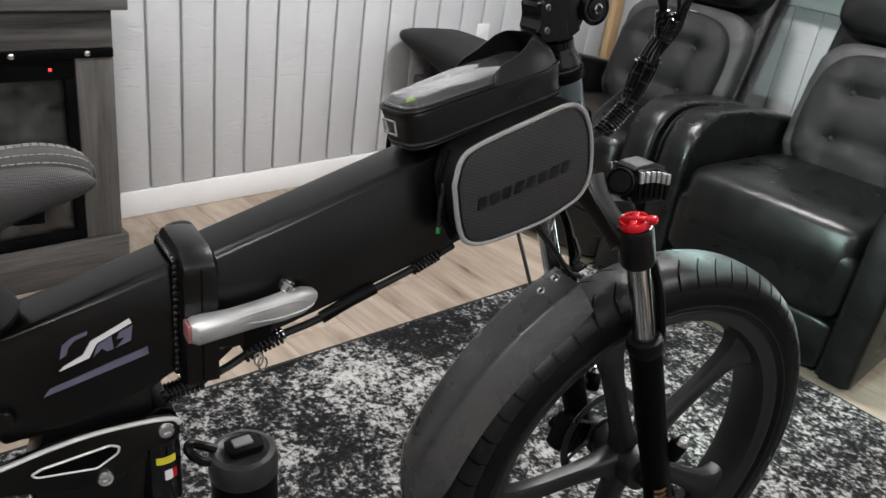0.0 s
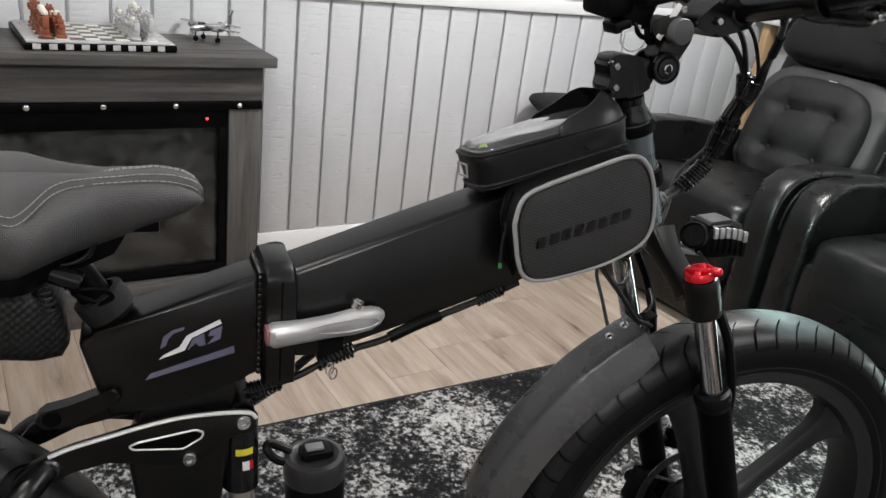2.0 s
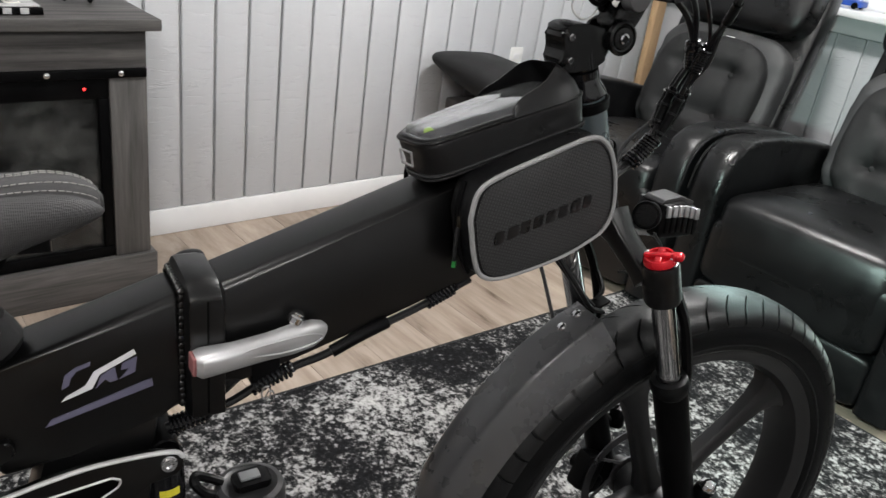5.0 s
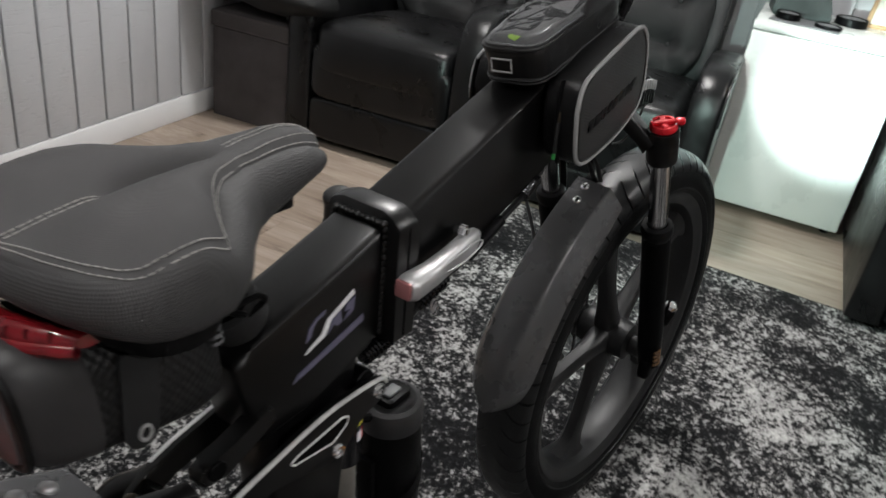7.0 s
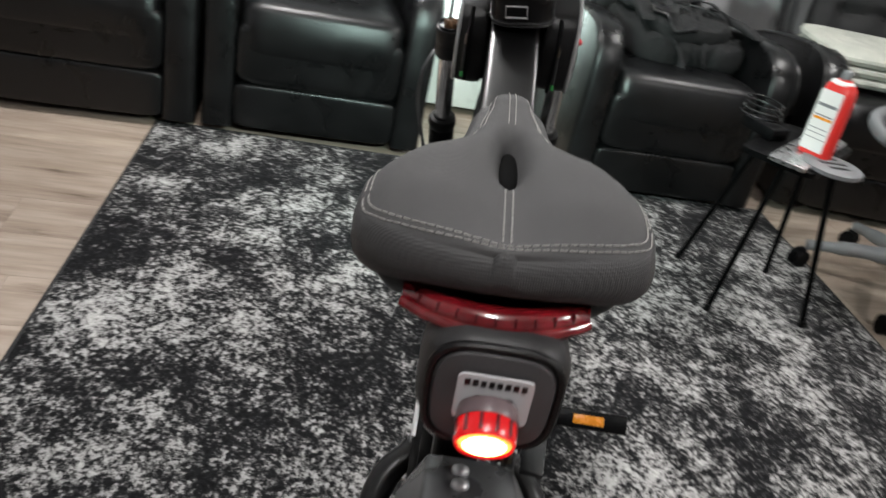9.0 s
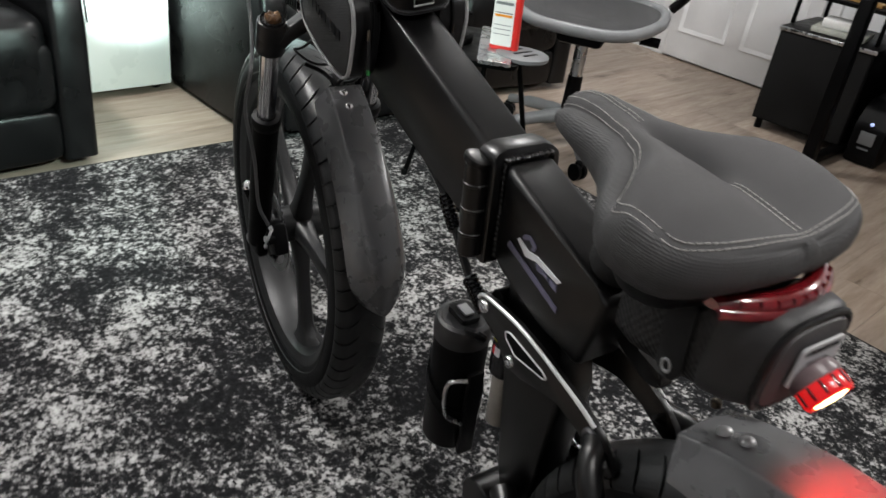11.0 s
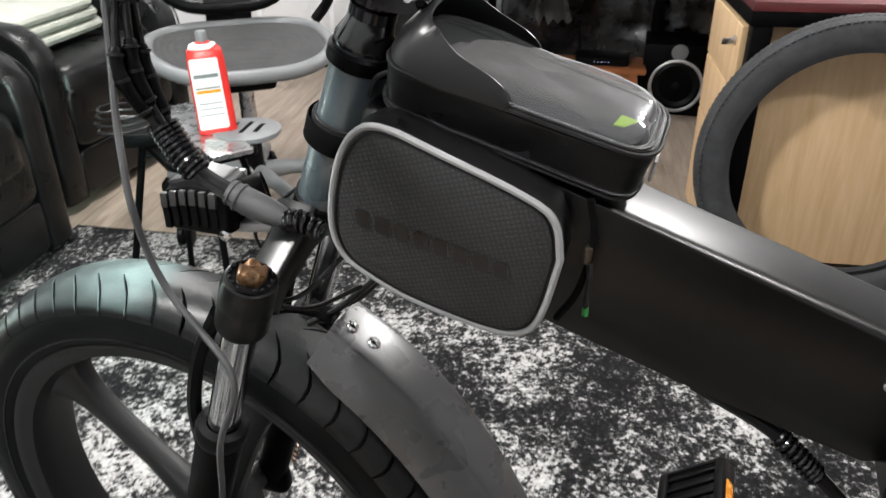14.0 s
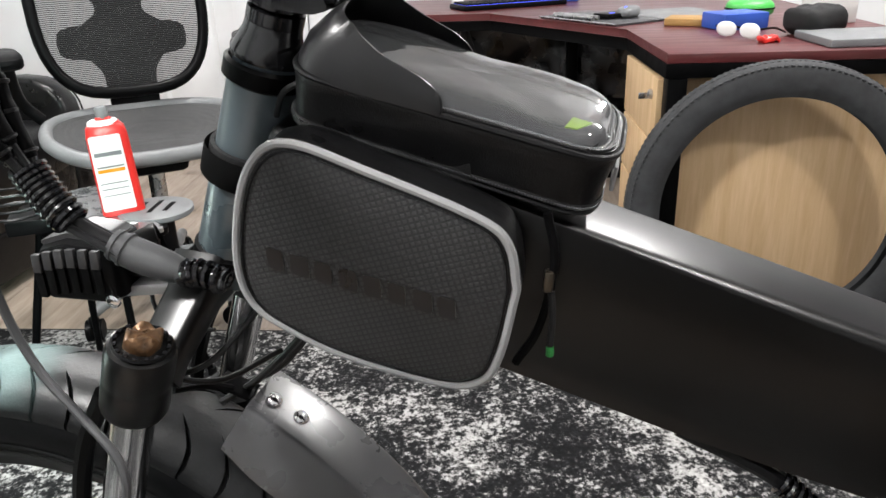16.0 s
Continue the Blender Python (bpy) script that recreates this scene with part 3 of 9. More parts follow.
# ceiling lights
for i, (lx, ly) in enumerate(LAMPS):
    if i == 0:
        lamp = thing("ceiling_light", pose(lx, ly, CEIL), "round white ceiling light, lit", "ceiling light", "ceiling lights")
        ring = begin()
        lathe(ring, [(0.15, 0.0), (0.155, -0.012), (0.14, -0.03), (0.125, -0.032), (0.123, -0.006)], Matrix(), 32, False)
        part("frame", ring, M_TRIM, lamp)
        disc = begin()
        lathe(disc, [(0.002, -0.02), (0.06, -0.022), (0.123, -0.016), (0.123, -0.008)], Matrix(), 32, False)
        part("diffuser", disc, M_LAMPDISC, lamp, "glowing frosted diffuser")
    else:
        copy_thing(lamp, pose(lx, ly, CEIL))

# rug: one sheet with a bound edge
RUG = pose(0.548, 0.175, 0, 0, 0, -2.0)
rug = thing("area_rug", RUG, "black, grey and white distressed area rug under the bike", "rug")
bm = begin()
span(bm, (-1.50, -1.10, 0.0005), (1.50, 1.10, 0.009), 0.003)
part("rug_surface", bm, M_RUG, rug)
bm = begin()
for lo, hi in (((-1.508, -1.108), (1.508, -1.099)), ((-1.508, 1.099), (1.508, 1.108)), ((-1.508, -1.0985), (-1.4995, 1.0985)), ((1.4995, -1.0985), (1.508, 1.0985))):
    span(bm, (*lo, 0.0004), (*hi, 0.0085), 0.003)
part("binding", bm, M_RUGEDGE, rug, "black bound edge")

# white panelled door in the south wall
door_1 = thing("door_1", pose(1.75, ROOM_S + 0.003, 0), "white six-panel interior door, closed", "door", kind="structure")
bm = span(begin(), (-0.40, 0, 0.012), (0.40, 0.03, 2.03), 0.003)
part("leaf", bm, M_TRIM, door_1)
for px in (-0.19, 0.19):
    for z0, z1 in ((0.16, 0.80), (0.93, 1.52), (1.64, 1.92)):
        bm = begin()
        w, d = 0.145, 0.022
        o = [(px - w, z0), (px + w, z0), (px + w, z1), (px - w, z1)]
        i = [(px - w + d, z0 + d), (px + w - d, z0 + d), (px + w - d, z1 - d), (px - w + d, z1 - d)]
        j = [(px - w + 2.2 * d, z0 + 2.2 * d), (px + w - 2.2 * d, z0 + 2.2 * d), (px + w - 2.2 * d, z1 - 2.2 * d), (px - w + 2.2 * d, z1 - 2.2 * d)]
        loft(bm, [[(x, 0.0295, z) for x, z in o], [(x, 0.038, z) for x, z in o], [(x, 0.031, z) for x, z in i], [(x, 0.041, z) for x, z in j]])
        part("panel", bm, M_TRIM, door_1)
for lo, hi in (((-0.48, 0, 0), (-0.405, 0.02, 2.035)), ((0.405, 0, 0), (0.48, 0.02, 2.035)), ((-0.48, 0, 2.036), (0.48, 0.02, 2.11))):
    part("casing", span(begin(), lo, hi, 0.004), M_TRIM, door_1)
bm = begin()
lathe(bm, [(0.026, 0.0), (0.026, 0.006), (0.011, 0.01), (0.011, 0.035), (0.026, 0.045), (0.028, 0.06), (0.018, 0.07)], pose(-0.34, 0.031, 0.98, -90), 20)
part("door_handle", bm, M_STEEL, door_1, "round steel door knob")
solo("baseboard", span(begin(), (ROOM_W, ROOM_S - 0.004, 0), (1.265, ROOM_S + 0.012, 0.088), 0.004), M_TRIM, Matrix(), "white painted baseboard of the door wall", "baseboard", kind="structure")

# wall socket above the storage box
outlet = thing("wall_outlet", pose(2.41, ROOM_N - 0.008, 0.53), "white plastic wall outlet plate", "outlet")
part("plate", span(begin(), (-0.035, -0.004, -0.057), (0.035, 0.007, 0.057), 0.003), M_WHITEPLASTIC, outlet)
for z in (-0.022, 0.022):
    part("socket", span(begin(), (-0.016, -0.0055, z - 0.013), (0.016, -0.003, z + 0.013), 0.0015), M_TRIM, outlet)
# bare post leaning in the corner
bm = box(begin(), (0, 0, 0.52), (0.07, 0.035, 1.04), 0.004)
solo("wooden_post", bm, M_TAN, pose(3.20, 2.12, 0.0, -3.2, 4.0, 0), "bare tan wooden post leaning in the corner", "post")

# ---- electric fireplace with its mantel things ----
FY, FX0, FX1 = 1.90, -0.42, 0.745
fp = thing("electric_fireplace", Matrix(), "grey oak veneer electric fireplace mantel, unlit", "fireplace")
part("mantel_top", span(begin(), (FX0 - 0.03, FY - 0.03, 0.732), (FX1 + 0.03, ROOM_N - 0.024, 0.760), 0.002), M_GREYWOOD, fp)
part("apron", span(begin(), (FX0, FY, 0.635), (FX1, ROOM_N - 0.024, 0.731), 0.002), M_GREYWOOD, fp)
for a, b in ((0.652, FX1), (FX0, FX0 + 0.093)):
    part("column", span(begin(), (a, FY, 0.118), (b, ROOM_N - 0.024, 0.612), 0.002), M_GREYWOODV, fp)
part("plinth", span(begin(), (FX0 - 0.015, FY - 0.012, 0.0), (FX1 + 0.015, ROOM_N - 0.024, 0.117), 0.003), M_GREYWOOD, fp)
strip = part("black_strip", span(begin(), (FX0 + 0.001, FY - 0.006, 0.6125), (FX1 - 0.001, FY + 0.05, 0.6345), 0.002), M_BLACKMETAL, fp, "black metal strip with steel studs")
for x in (-0.35, -0.19, -0.02, 0.154, 0.328, 0.507, 0.679):
    part("stud", lathe(begin(), [(0.0075, 0.0), (0.0075, 0.002), (0.005, 0.005), (0.001, 0.006)], pose(x, FY - 0.006, 0.624, 90), 14), M_CHROME, strip)
insert = part("firebox_frame", prism(begin(), [(FX0 + 0.094, 0.119), (0.651, 0.119), (0.651, 0.611), (FX0 + 0.094, 0.611)], FY + 0.22, FY + 0.235), M_GLOSSBLACK, fp)
for lo, hi in (((FX0 + 0.094, FY + 0.004, 0.119), (0.651, FY + 0.03, 0.150)), ((FX0 + 0.094, FY + 0.004, 0.560), (0.651, FY + 0.03, 0.611)), ((0.625, FY + 0.004, 0.1505), (0.651, FY + 0.03, 0.5595)), ((FX0 + 0.094, FY + 0.004, 0.1505), (FX0 + 0.12, FY + 0.03, 0.5595))):
    part("frame_bar", span(begin(), lo, hi, 0.003), M_BLACKMETAL, insert)
part("glass", span(begin(), (FX0 + 0.121, FY + 0.014, 0.151), (0.624, FY + 0.018, 0.559), 0.0005), plain("smoked_firebox_glass", (0.030, 0.030, 0.029), 0.10, var=0.95, scale=16, bump=0), insert, "smoked glass front").data.materials[0].node_tree.nodes["Principled BSDF"].inputs["Alpha"].default_value = 0.75
M_LOG = wood_material("ash_grey_log", (0.05, 0.042, 0.036), (0.24, 0.20, 0.17), (3, 18, 18), 0.9, bump=0.9)
rng = random.Random(9)
for k in range(9):
    x = -0.18 + 0.09 * k
    tilt = rng.uniform(-25, 25)
    bm = begin()
    d = Vector((math.cos(radians(tilt)), rng.uniform(-0.2, 0.2), math.sin(radians(tilt))))
    c = Vector((x, FY + 0.12 + 0.05 * (k % 2), 0.21 + 0.05 * (k % 3)))
    tube(bm, [c - d * 0.10, c - d * 0.04 + Vector((0, 0, 0.006)), c + d * 0.04, c + d * 0.10], [0.028, 0.03, 0.032, 0.03, 0.029] * 5, 10)
    part("log", bm, M_LOG, insert, "grey fake log")
part("ember_bed", pillow(begin(), (0.12, FY + 0.12, 0.16), (0.44, 0.08, 0.045), 0.6, 0.4, 40, 10, None, lambda q: Vector((0, 0, 0.012 * math.sin(23 * q.x) * math.cos(17 * q.y)))), M_LOG, insert)
part("standby_led", pillow(begin(), (0.592, FY + 0.002, 0.586), (0.004, 0.002, 0.004), 1, 1, 10, 6), M_LED, insert, "red standby light")

# chess board and its toy-brick pieces
CB = pose(0.335, 2.055, 0.760, 0, 0, 1.5)
chess = thing("chess_board", CB, "chess board built from toy bricks, set up on the mantel", "chess board")
part("tray", span(begin(), (-0.178, -0.150, 0.0005), (0.178, 0.150, 0.018), 0.004), M_BLACKMETAL, chess)
bm = begin()
for lo, hi in (((-0.172, -0.147, 0.0182), (0.172, -0.118, 0.022)), ((-0.172, 0.118, 0.0182), (0.172, 0.147, 0.022)), ((-0.172, -0.1175, 0.0182), (-0.140, 0.1175, 0.022)), ((0.140, -0.1175, 0.0182), (0.172, 0.1175, 0.022))):
    span(bm, lo, hi, 0.001)
part("border", bm, M_BRICKGREY, chess)
for k in range(9):
    part("border_tile", span(begin(), (-0.160 + 0.036 * k, -0.1512, 0.003), (-0.142 + 0.036 * k, -0.1496, 0.017), 0.0006), M_BRICKGREY, chess)
bm = begin()
span(bm, (-0.0174, -0.0144, 0), (0.0174, 0.0144, 0.004), 0.0008, 1)
sq_light = finish("square", bm, M_IVORY)
bm = begin()
span(bm, (-0.0174, -0.0144, 0), (0.0174, 0.0144, 0.004), 0.0008, 1)
sq_dark = finish("square", bm, M_DARKSQ)
for i in range(8):
    for j in range(8):
        ob = new("square", sq_light if (i + j) % 2 else sq_dark)
        ob.parent = chess
        ob.matrix_basis = pose(-0.1225 + 0.035 * i, -0.1015 + 0.029 * j, 0.0183)


def toy_piece(name, m, mt, h, label, head):
    p = thing(name, m, label, "chess piece", "toy-brick chess pieces")
    bm = begin()
    box(bm, (0, 0, 0.004), (0.022, 0.020, 0.008), 0.001)
    box(bm, (0, 0, 0.014), (0.016, 0.015, 0.012), 0.001)
    part("base", bm, mt, p)
    bm = begin()
    box(bm, (0.001, 0, 0.02 + h * 0.22), (0.014, 0.013, h * 0.44), 0.002, turn(0, 0, 12))
    box(bm, (-0.004, 0.002, 0.02 + h * 0.32), (0.020, 0.008, h * 0.16), 0.002, turn(10, 0, 20))
    part("body", bm, mt, p)
    bm = begin()
    if head:
        lathe(bm, [(0.002, 0.0), (0.008, 0.002), (0.008, 0.009), (0.004, 0.013)], pose(0, 0, 0.02 + h * 0.44), 12)
    else:
        box(bm, (0, 0, 0.024 + h * 0.44), (0.013, 0.011, 0.008), 0.001)
        box(bm, (0, 0, 0.030 + h * 0.44), (0.006, 0.006, 0.010), 0.001)
    part("head", bm, M_IVORY if head else mt, p)
    return p


rng = random.Random(3)
for col, mt, lab in ((0, M_BRICKRED, "reddish-brown toy-brick chess piece on the board"), (7, M_BRICKGREY, "light grey toy-brick chess piece on the board")):
    for dcol in (0, 1):
        for j in range(8):
            i = col + dcol if col == 0 else col - dcol
            q = CB @ Vector((-0.1225 + 0.035 * i, -0.1015 + 0.029 * j, 0.0223))
            toy_piece("chess_piece", Matrix.Translation(q) @ pose(0, 0, 0, 0, 0, rng.uniform(-30, 30)), mt, (0.075 if dcol == 0 else 0.045) + rng.uniform(-0.012, 0.012), lab, rng.random() < 0.4)

# toy aeroplane
PL = pose(0.655, 2.10, 0.798, 0, -3, 205)
plane = thing("model_aeroplane", PL, "small silver-grey model aeroplane on three wheels", "toy plane")
rings = []
for x, r, z in ((0.072, 0.001, -0.004), (0.064, 0.006, -0.002), (0.045, 0.010, 0.0), (0.0, 0.0115, 0.001), (-0.04, 0.008, 0.003), (-0.075, 0.003, 0.006)):
    rings.append([(x, r * math.cos(2 * math.pi * k / 14), z + r * math.sin(2 * math.pi * k / 14)) for k in range(14)])
part("fuselage", loft(begin(), rings), M_STEEL, plane)
for s in (-1, 1):
    part("wing", prism(begin(), [(0.028, 0.004 * s), (-0.004, 0.004 * s), (-0.006, 0.115 * s), (0.010, 0.115 * s)], 0.004, 0.008, 0.001, "z"), M_STEEL, plane)
    part("engine", cyl(begin(), (0.034, 0.048 * s, 0.002), (-0.006, 0.048 * s, 0.002), 0.0065, seg=12), M_GREYPLASTIC, plane)
    part("tail_plane", prism(begin(), [(-0.058, 0.002 * s), (-0.076, 0.002 * s), (-0.078, 0.042 * s), (-0.066, 0.042 * s)], 0.007, 0.010, 0.001, "z"), M_STEEL, plane)
part("tail_fin", prism(begin(), [(-0.054, 0.006), (-0.078, 0.006), (-0.084, 0.052), (-0.072, 0.052)], -0.0015, 0.0015, 0.0006), M_STEEL, plane)
part("canopy", pillow(begin(), (0.030, 0, 0.010), (0.014, 0.006, 0.006), 0.9, 0.9, 14, 8), M_GLOSSBLACK, plane)
for x, y in ((0.050, 0.0), (-0.004, 0.030), (-0.004, -0.030)):
    bm = cyl(begin(), (x, y - 0.004, -0.030), (x, y + 0.004, -0.030), 0.0075, seg=12)
    cyl(bm, (x, y, -0.030), (x, y, 0.0), 0.0018, seg=8)
    part("landing_wheel", bm, M_PLASTIC, plane)

# ---- storage box with a cushion ----
sb = thing("storage_ottoman", pose(2.03, 2.005, 0, 0, 0, 2), "dark grey fabric storage box with a lid", "storage box")
part("body", span(begin(), (0.006, -0.175, 0), (0.40, 0.175, 0.345), 0.006), M_GREYBOX, sb)
part("lid", span(begin(), (0.0, -0.182, 0.346), (0.406, 0.182, 0.408), 0.010), M_GREYBOX, sb)


def cushion_shape(q):
    c = abs(q.x * q.y)
    return Vector((0.02 * q.x * c, 0.02 * q.y * c, -0.055 * q.z * c))


cush = thing("throw_pillow", pose(2.16, 1.98, 0.50, 8, 12, 12), "large black throw pillow on the storage box", "pillow")
part("cover", pillow(begin(), (0, 0, 0), (0.25, 0.235, 0.085), 0.75, 0.35, 40, 18, None, cushion_shape), M_SUEDE, cush)

# ---- recliners ----


def tuft(buttons, depth, spread):
    def f(q):
        d = 0.0
        for by, bz in buttons:
            d += math.exp(-((((q.y - by) / spread) ** 2 + ((q.z - bz) / spread) ** 2) ** 0.7))
        for bz in sorted({b[1] for b in buttons}):
            d += 0.30 * math.exp(-((q.z - bz + 0.05 * math.sin(5 * q.y)) / 0.10) ** 2) * (1 - q.y ** 4)
        for by in sorted({b[0] for b in buttons}):
            d += 0.24 * math.exp(-((q.y - by + 0.06 * math.sin(6 * q.z)) / 0.11) ** 2) * (1 - 0.6 * abs(q.z))
        d += 0.30 * noise.noise(Vector((q.y * 2.3, q.z * 2.6, 4.0))) + 0.14 * noise.noise(Vector((q.y * 6.5, q.z * 5.0, 9.0)))
        return Vector((depth * d if q.x < 0 else 0, 0, 0))
    return f


def recliner(m, label, group="row of recliners"):
    """Front at x = 0 facing -x, 0.70 wide."""
    r = thing("recliner", m, label, "recliner", group)
    part("base", span(begin(), (0.05, -0.27, 0.025), (0.80, 0.27, 0.20), 0.01), M_BLACKMETAL, r)
    part("footrest_panel", pillow(begin(), (0.045, 0, 0.110), (0.045, 0.272, 0.078), 0.22, 0.22, 40, 14), M_LEATHER, r)
    part("seat_front", pillow(begin(), (0.060, 0, 0.290), (0.066, 0.272, 0.108), 0.32, 0.24, 40, 16), M_LEATHER, r)
    part("seat_cushion", pillow(begin(), (0.32, 0, 0.345), (0.33, 0.270, 0.105), 0.35, 0.2, 44, 16, turn(0, 4, 0), lambda q: Vector((0, 0, 0.012 * (1 - q.x * q.x) * (1 - q.y * q.y) if q.z > 0 else 0))), M_LEATHER, r)
    for s in (-1, 1):
        prof = [(0.0, 0.03), (0.0, 0.45), (0.012, 0.515), (0.045, 0.560), (0.10, 0.588), (0.18, 0.596), (0.32, 0.588), (0.52, 0.562), (0.72, 0.525), (0.84, 0.49), (0.86, 0.03)]
        bm = begin()
        rings = []
        for y, k in ((-0.049, -0.014), (-0.045, -0.005), (-0.032, 0.0), (0.032, 0.0), (0.045, -0.005), (0.049, -0.014)):
            ring = []
            for x, z in prof:
                cx, cz = 0.43, 0.28
                ring.append((x + (k if x > cx else -k), 0.320 * s + y, z + (k if z > 0.2 else 0)))
            rings.append(ring)
        loft(bm, rings)
        arm = part("arm", bm, M_LEATHER, r, smooth=60)
        bm = begin()
        tube(bm, [(x - 0.001, 0.320 * s + 0.0495 * s, z - 0.012) for x, z in prof[1:10]], 0.0035, 6)
        part("arm_piping", bm, M_LEATHER, arm)
    tilt = turn(0, 19, 0)
    part("back_frame", pillow(begin(), (0.815, 0, 0.63), (0.055, 0.275, 0.47), 0.2, 0.25, 40, 18, tilt), M_LEATHER, r)
    part("back_lower", pillow(begin(), (0.722, 0, 0.585), (0.068, 0.262, 0.235), 0.45, 0.32, 72, 44, tilt, lambda q: Vector((0.012 * math.sin(15 * q.z - 5 * abs(q.y)) * max(0.0, abs(q.y) - 0.55) * (1 - q.z ** 4), 0, 0))), M_LEATHERDULL, r)
    pad_at = (0.655, 0, 0.585)
    pad = part("tufted_pad", pillow(begin(), pad_at, (0.072, 0.222, 0.215), 0.62, 0.48, 72, 48, tilt, tuft([(-0.42, 0.38), (0.42, 0.38), (-0.42, -0.36), (0.42, -0.36)], 0.040, 0.13)), M_SUEDE, r, "button-tufted back pad")
    for by, bz in ((-0.42, 0.38), (0.42, 0.38), (-0.42, -0.36), (0.42, -0.36)):
        q = Vector(pad_at) + tilt @ Vector((-0.024, by * 0.222, bz * 0.215))
        part("button", pillow(begin(), q, (0.006, 0.011, 0.011), 0.9, 0.9, 12, 8, tilt), M_SUEDE, pad)
    part("care_tag", box(begin(), Vector(pad_at) + tilt @ Vector((-0.012, -0.02, 0.213)), (0.002, 0.034, 0.012), 0.0005, tilt @ turn(0, 40, 0)), M_PAPER, pad, "small white care tag")
    part("headrest", pillow(begin(), (0.840, 0, 0.955), (0.085, 0.262, 0.150), 0.45, 0.28, 44, 18, tilt, lambda q: Vector((-0.012 * math.cos(2.2 * q.z) * (1 - q.y ** 4), 0, 0))), M_LEATHER, r)
    for s in (-1, 1):
        part("foot", cyl(begin(), (0.10, 0.24 * s, 0.0), (0.10, 0.24 * s, 0.03), 0.022, seg=14), M_PLASTIC, r)
        part("foot", cyl(begin(), (0.72, 0.24 * s, 0.0), (0.72, 0.24 * s, 0.03), 0.022, seg=14), M_PLASTIC, r)
    return r


rec = recliner(pose(2.035, 1.475, 0, 0, 0, 2), "black faux-leather recliner beside the storage box")
for m, lab in ((pose(2.065, 0.715, 0, 0, 0, 1), "black faux-leather recliner beside the small fridge"), (pose(1.965, -0.525, 0, 0, 0, 0), "black faux-leather recliner with a backpack on its seat"), (pose(2.02, -1.42, 0, 0, 0, -8), "black faux-leather recliner with a folded blanket on it")):
    tagged(copy_thing(rec, m), lab)

# things on the recliners
def webbing(pts, half, thick=0.0016, n=6):
    """A flat strap along a line."""
    line = curve_points(pts, n)
    rings = []
    for i, p in enumerate(line):
        d = (line[min(i + 1, len(line) - 1)] - line[max(i - 1, 0)]).normalized()
        m = frame_at(p, d).to_3x3()
        rings.append([p + m @ Vector((half * a, thick * b, 0)) for a, b in ((-1, -1), (1, -1), (1, 1), (-1, 1))])
    return loft(begin(), rings)


bp = thing("backpack", pose(2.32, -0.55, 0.46, 0, -6, 14), "black nylon backpack with loose straps lying on the recliner seat", "backpack")
part("main_body", pillow(begin(), (0.02, 0, 0.06), (0.20, 0.22, 0.075), 0.5, 0.5, 56, 24, None, lambda q: Vector((0, 0, (0.014 * math.sin(9 * q.x + 4 * q.y) + 0.016 * noise.noise(q * 4.0)) * (q.z > 0)))), M_NYLON, bp)
part("front_pocket", pillow(begin(), (-0.05, 0.02, 0.13), (0.12, 0.17, 0.04), 0.5, 0.5, 48, 20, None, lambda q: Vector((0, 0, 0.010 * math.sin(8 * q.y) + 0.012 * noise.noise(q * 5.0)))), M_NYLON, bp)
part("side_pocket", pillow(begin(), (-0.13, -0.12, 0.06), (0.07, 0.08, 0.06), 0.6, 0.6, 36, 18, None, lambda q: Vector((0, 0, 0.014 * noise.noise(q * 4.0 + Vector((3, 0, 0)))))), M_NYLON, bp)
part("pocket_flap", pillow(begin(), (-0.10, 0.10, 0.165), (0.085, 0.085, 0.010), 0.5, 0.35, 36, 10, turn(8, -16, 20), lambda q: Vector((0, 0, 0.012 * math.sin(5 * q.x + 2 * q.y)))), M_BAG, bp)
part("pocket_flap", pillow(begin(), (-0.02, -0.09, 0.160), (0.075, 0.070, 0.009), 0.5, 0.35, 36, 10, turn(-10, 6, -14), lambda q: Vector((0, 0, 0.012 * math.sin(6 * q.y)))), M_BAG, bp)
part("shoulder_pad", pillow(begin(), (-0.06, -0.17, 0.135), (0.15, 0.034, 0.012), 0.6, 0.4, 40, 10, turn(4, 8, 12), lambda q: Vector((0, 0, 0.030 * (1 - q.x * q.x)))), M_NYLON, bp)
part("shoulder_pad", pillow(begin(), (0.03, 0.17, 0.135), (0.14, 0.034, 0.012), 0.6, 0.4, 40, 10, turn(-6, 6, -18), lambda q: Vector((0, 0, 0.032 * (1 - q.x * q.x)))), M_NYLON, bp)
straps = [
    [(-0.16, -0.16, 0.03), (-0.17, -0.06, 0.07), (-0.10, 0.0, 0.175), (0.02, -0.05, 0.18)],
    [(-0.10, -0.20, 0.10), (-0.02, -0.12, 0.195), (0.08, -0.10, 0.17), (0.14, -0.18, 0.09)],
    [(-0.12, 0.16, 0.10), (-0.03, 0.10, 0.195), (0.07, 0.12, 0.16)],
    [(-0.19, 0.02, 0.04), (-0.15, 0.05, 0.13), (-0.08, 0.03, 0.185), (0.0, 0.09, 0.185), (0.06, 0.02, 0.17)],
    [(-0.18, -0.10, 0.10), (-0.10, -0.10, 0.185), (-0.02, -0.02, 0.190), (0.04, 0.06, 0.175)],
    [(-0.21, 0.10, -0.01), (-0.20, 0.09, 0.05), (-0.15, 0.13, 0.12), (-0.06, 0.17, 0.15)],
    [(-0.20, -0.05, 0.00), (-0.19, 0.00, 0.07), (-0.13, -0.03, 0.16), (-0.05, -0.13, 0.18)],
]
for k, pts in enumerate(straps):
    part("strap", webbing(pts, 0.010 + 0.003 * (k % 3)), (M_NYLON, M_BAG, M_RUGEDGE)[k % 3], bp)
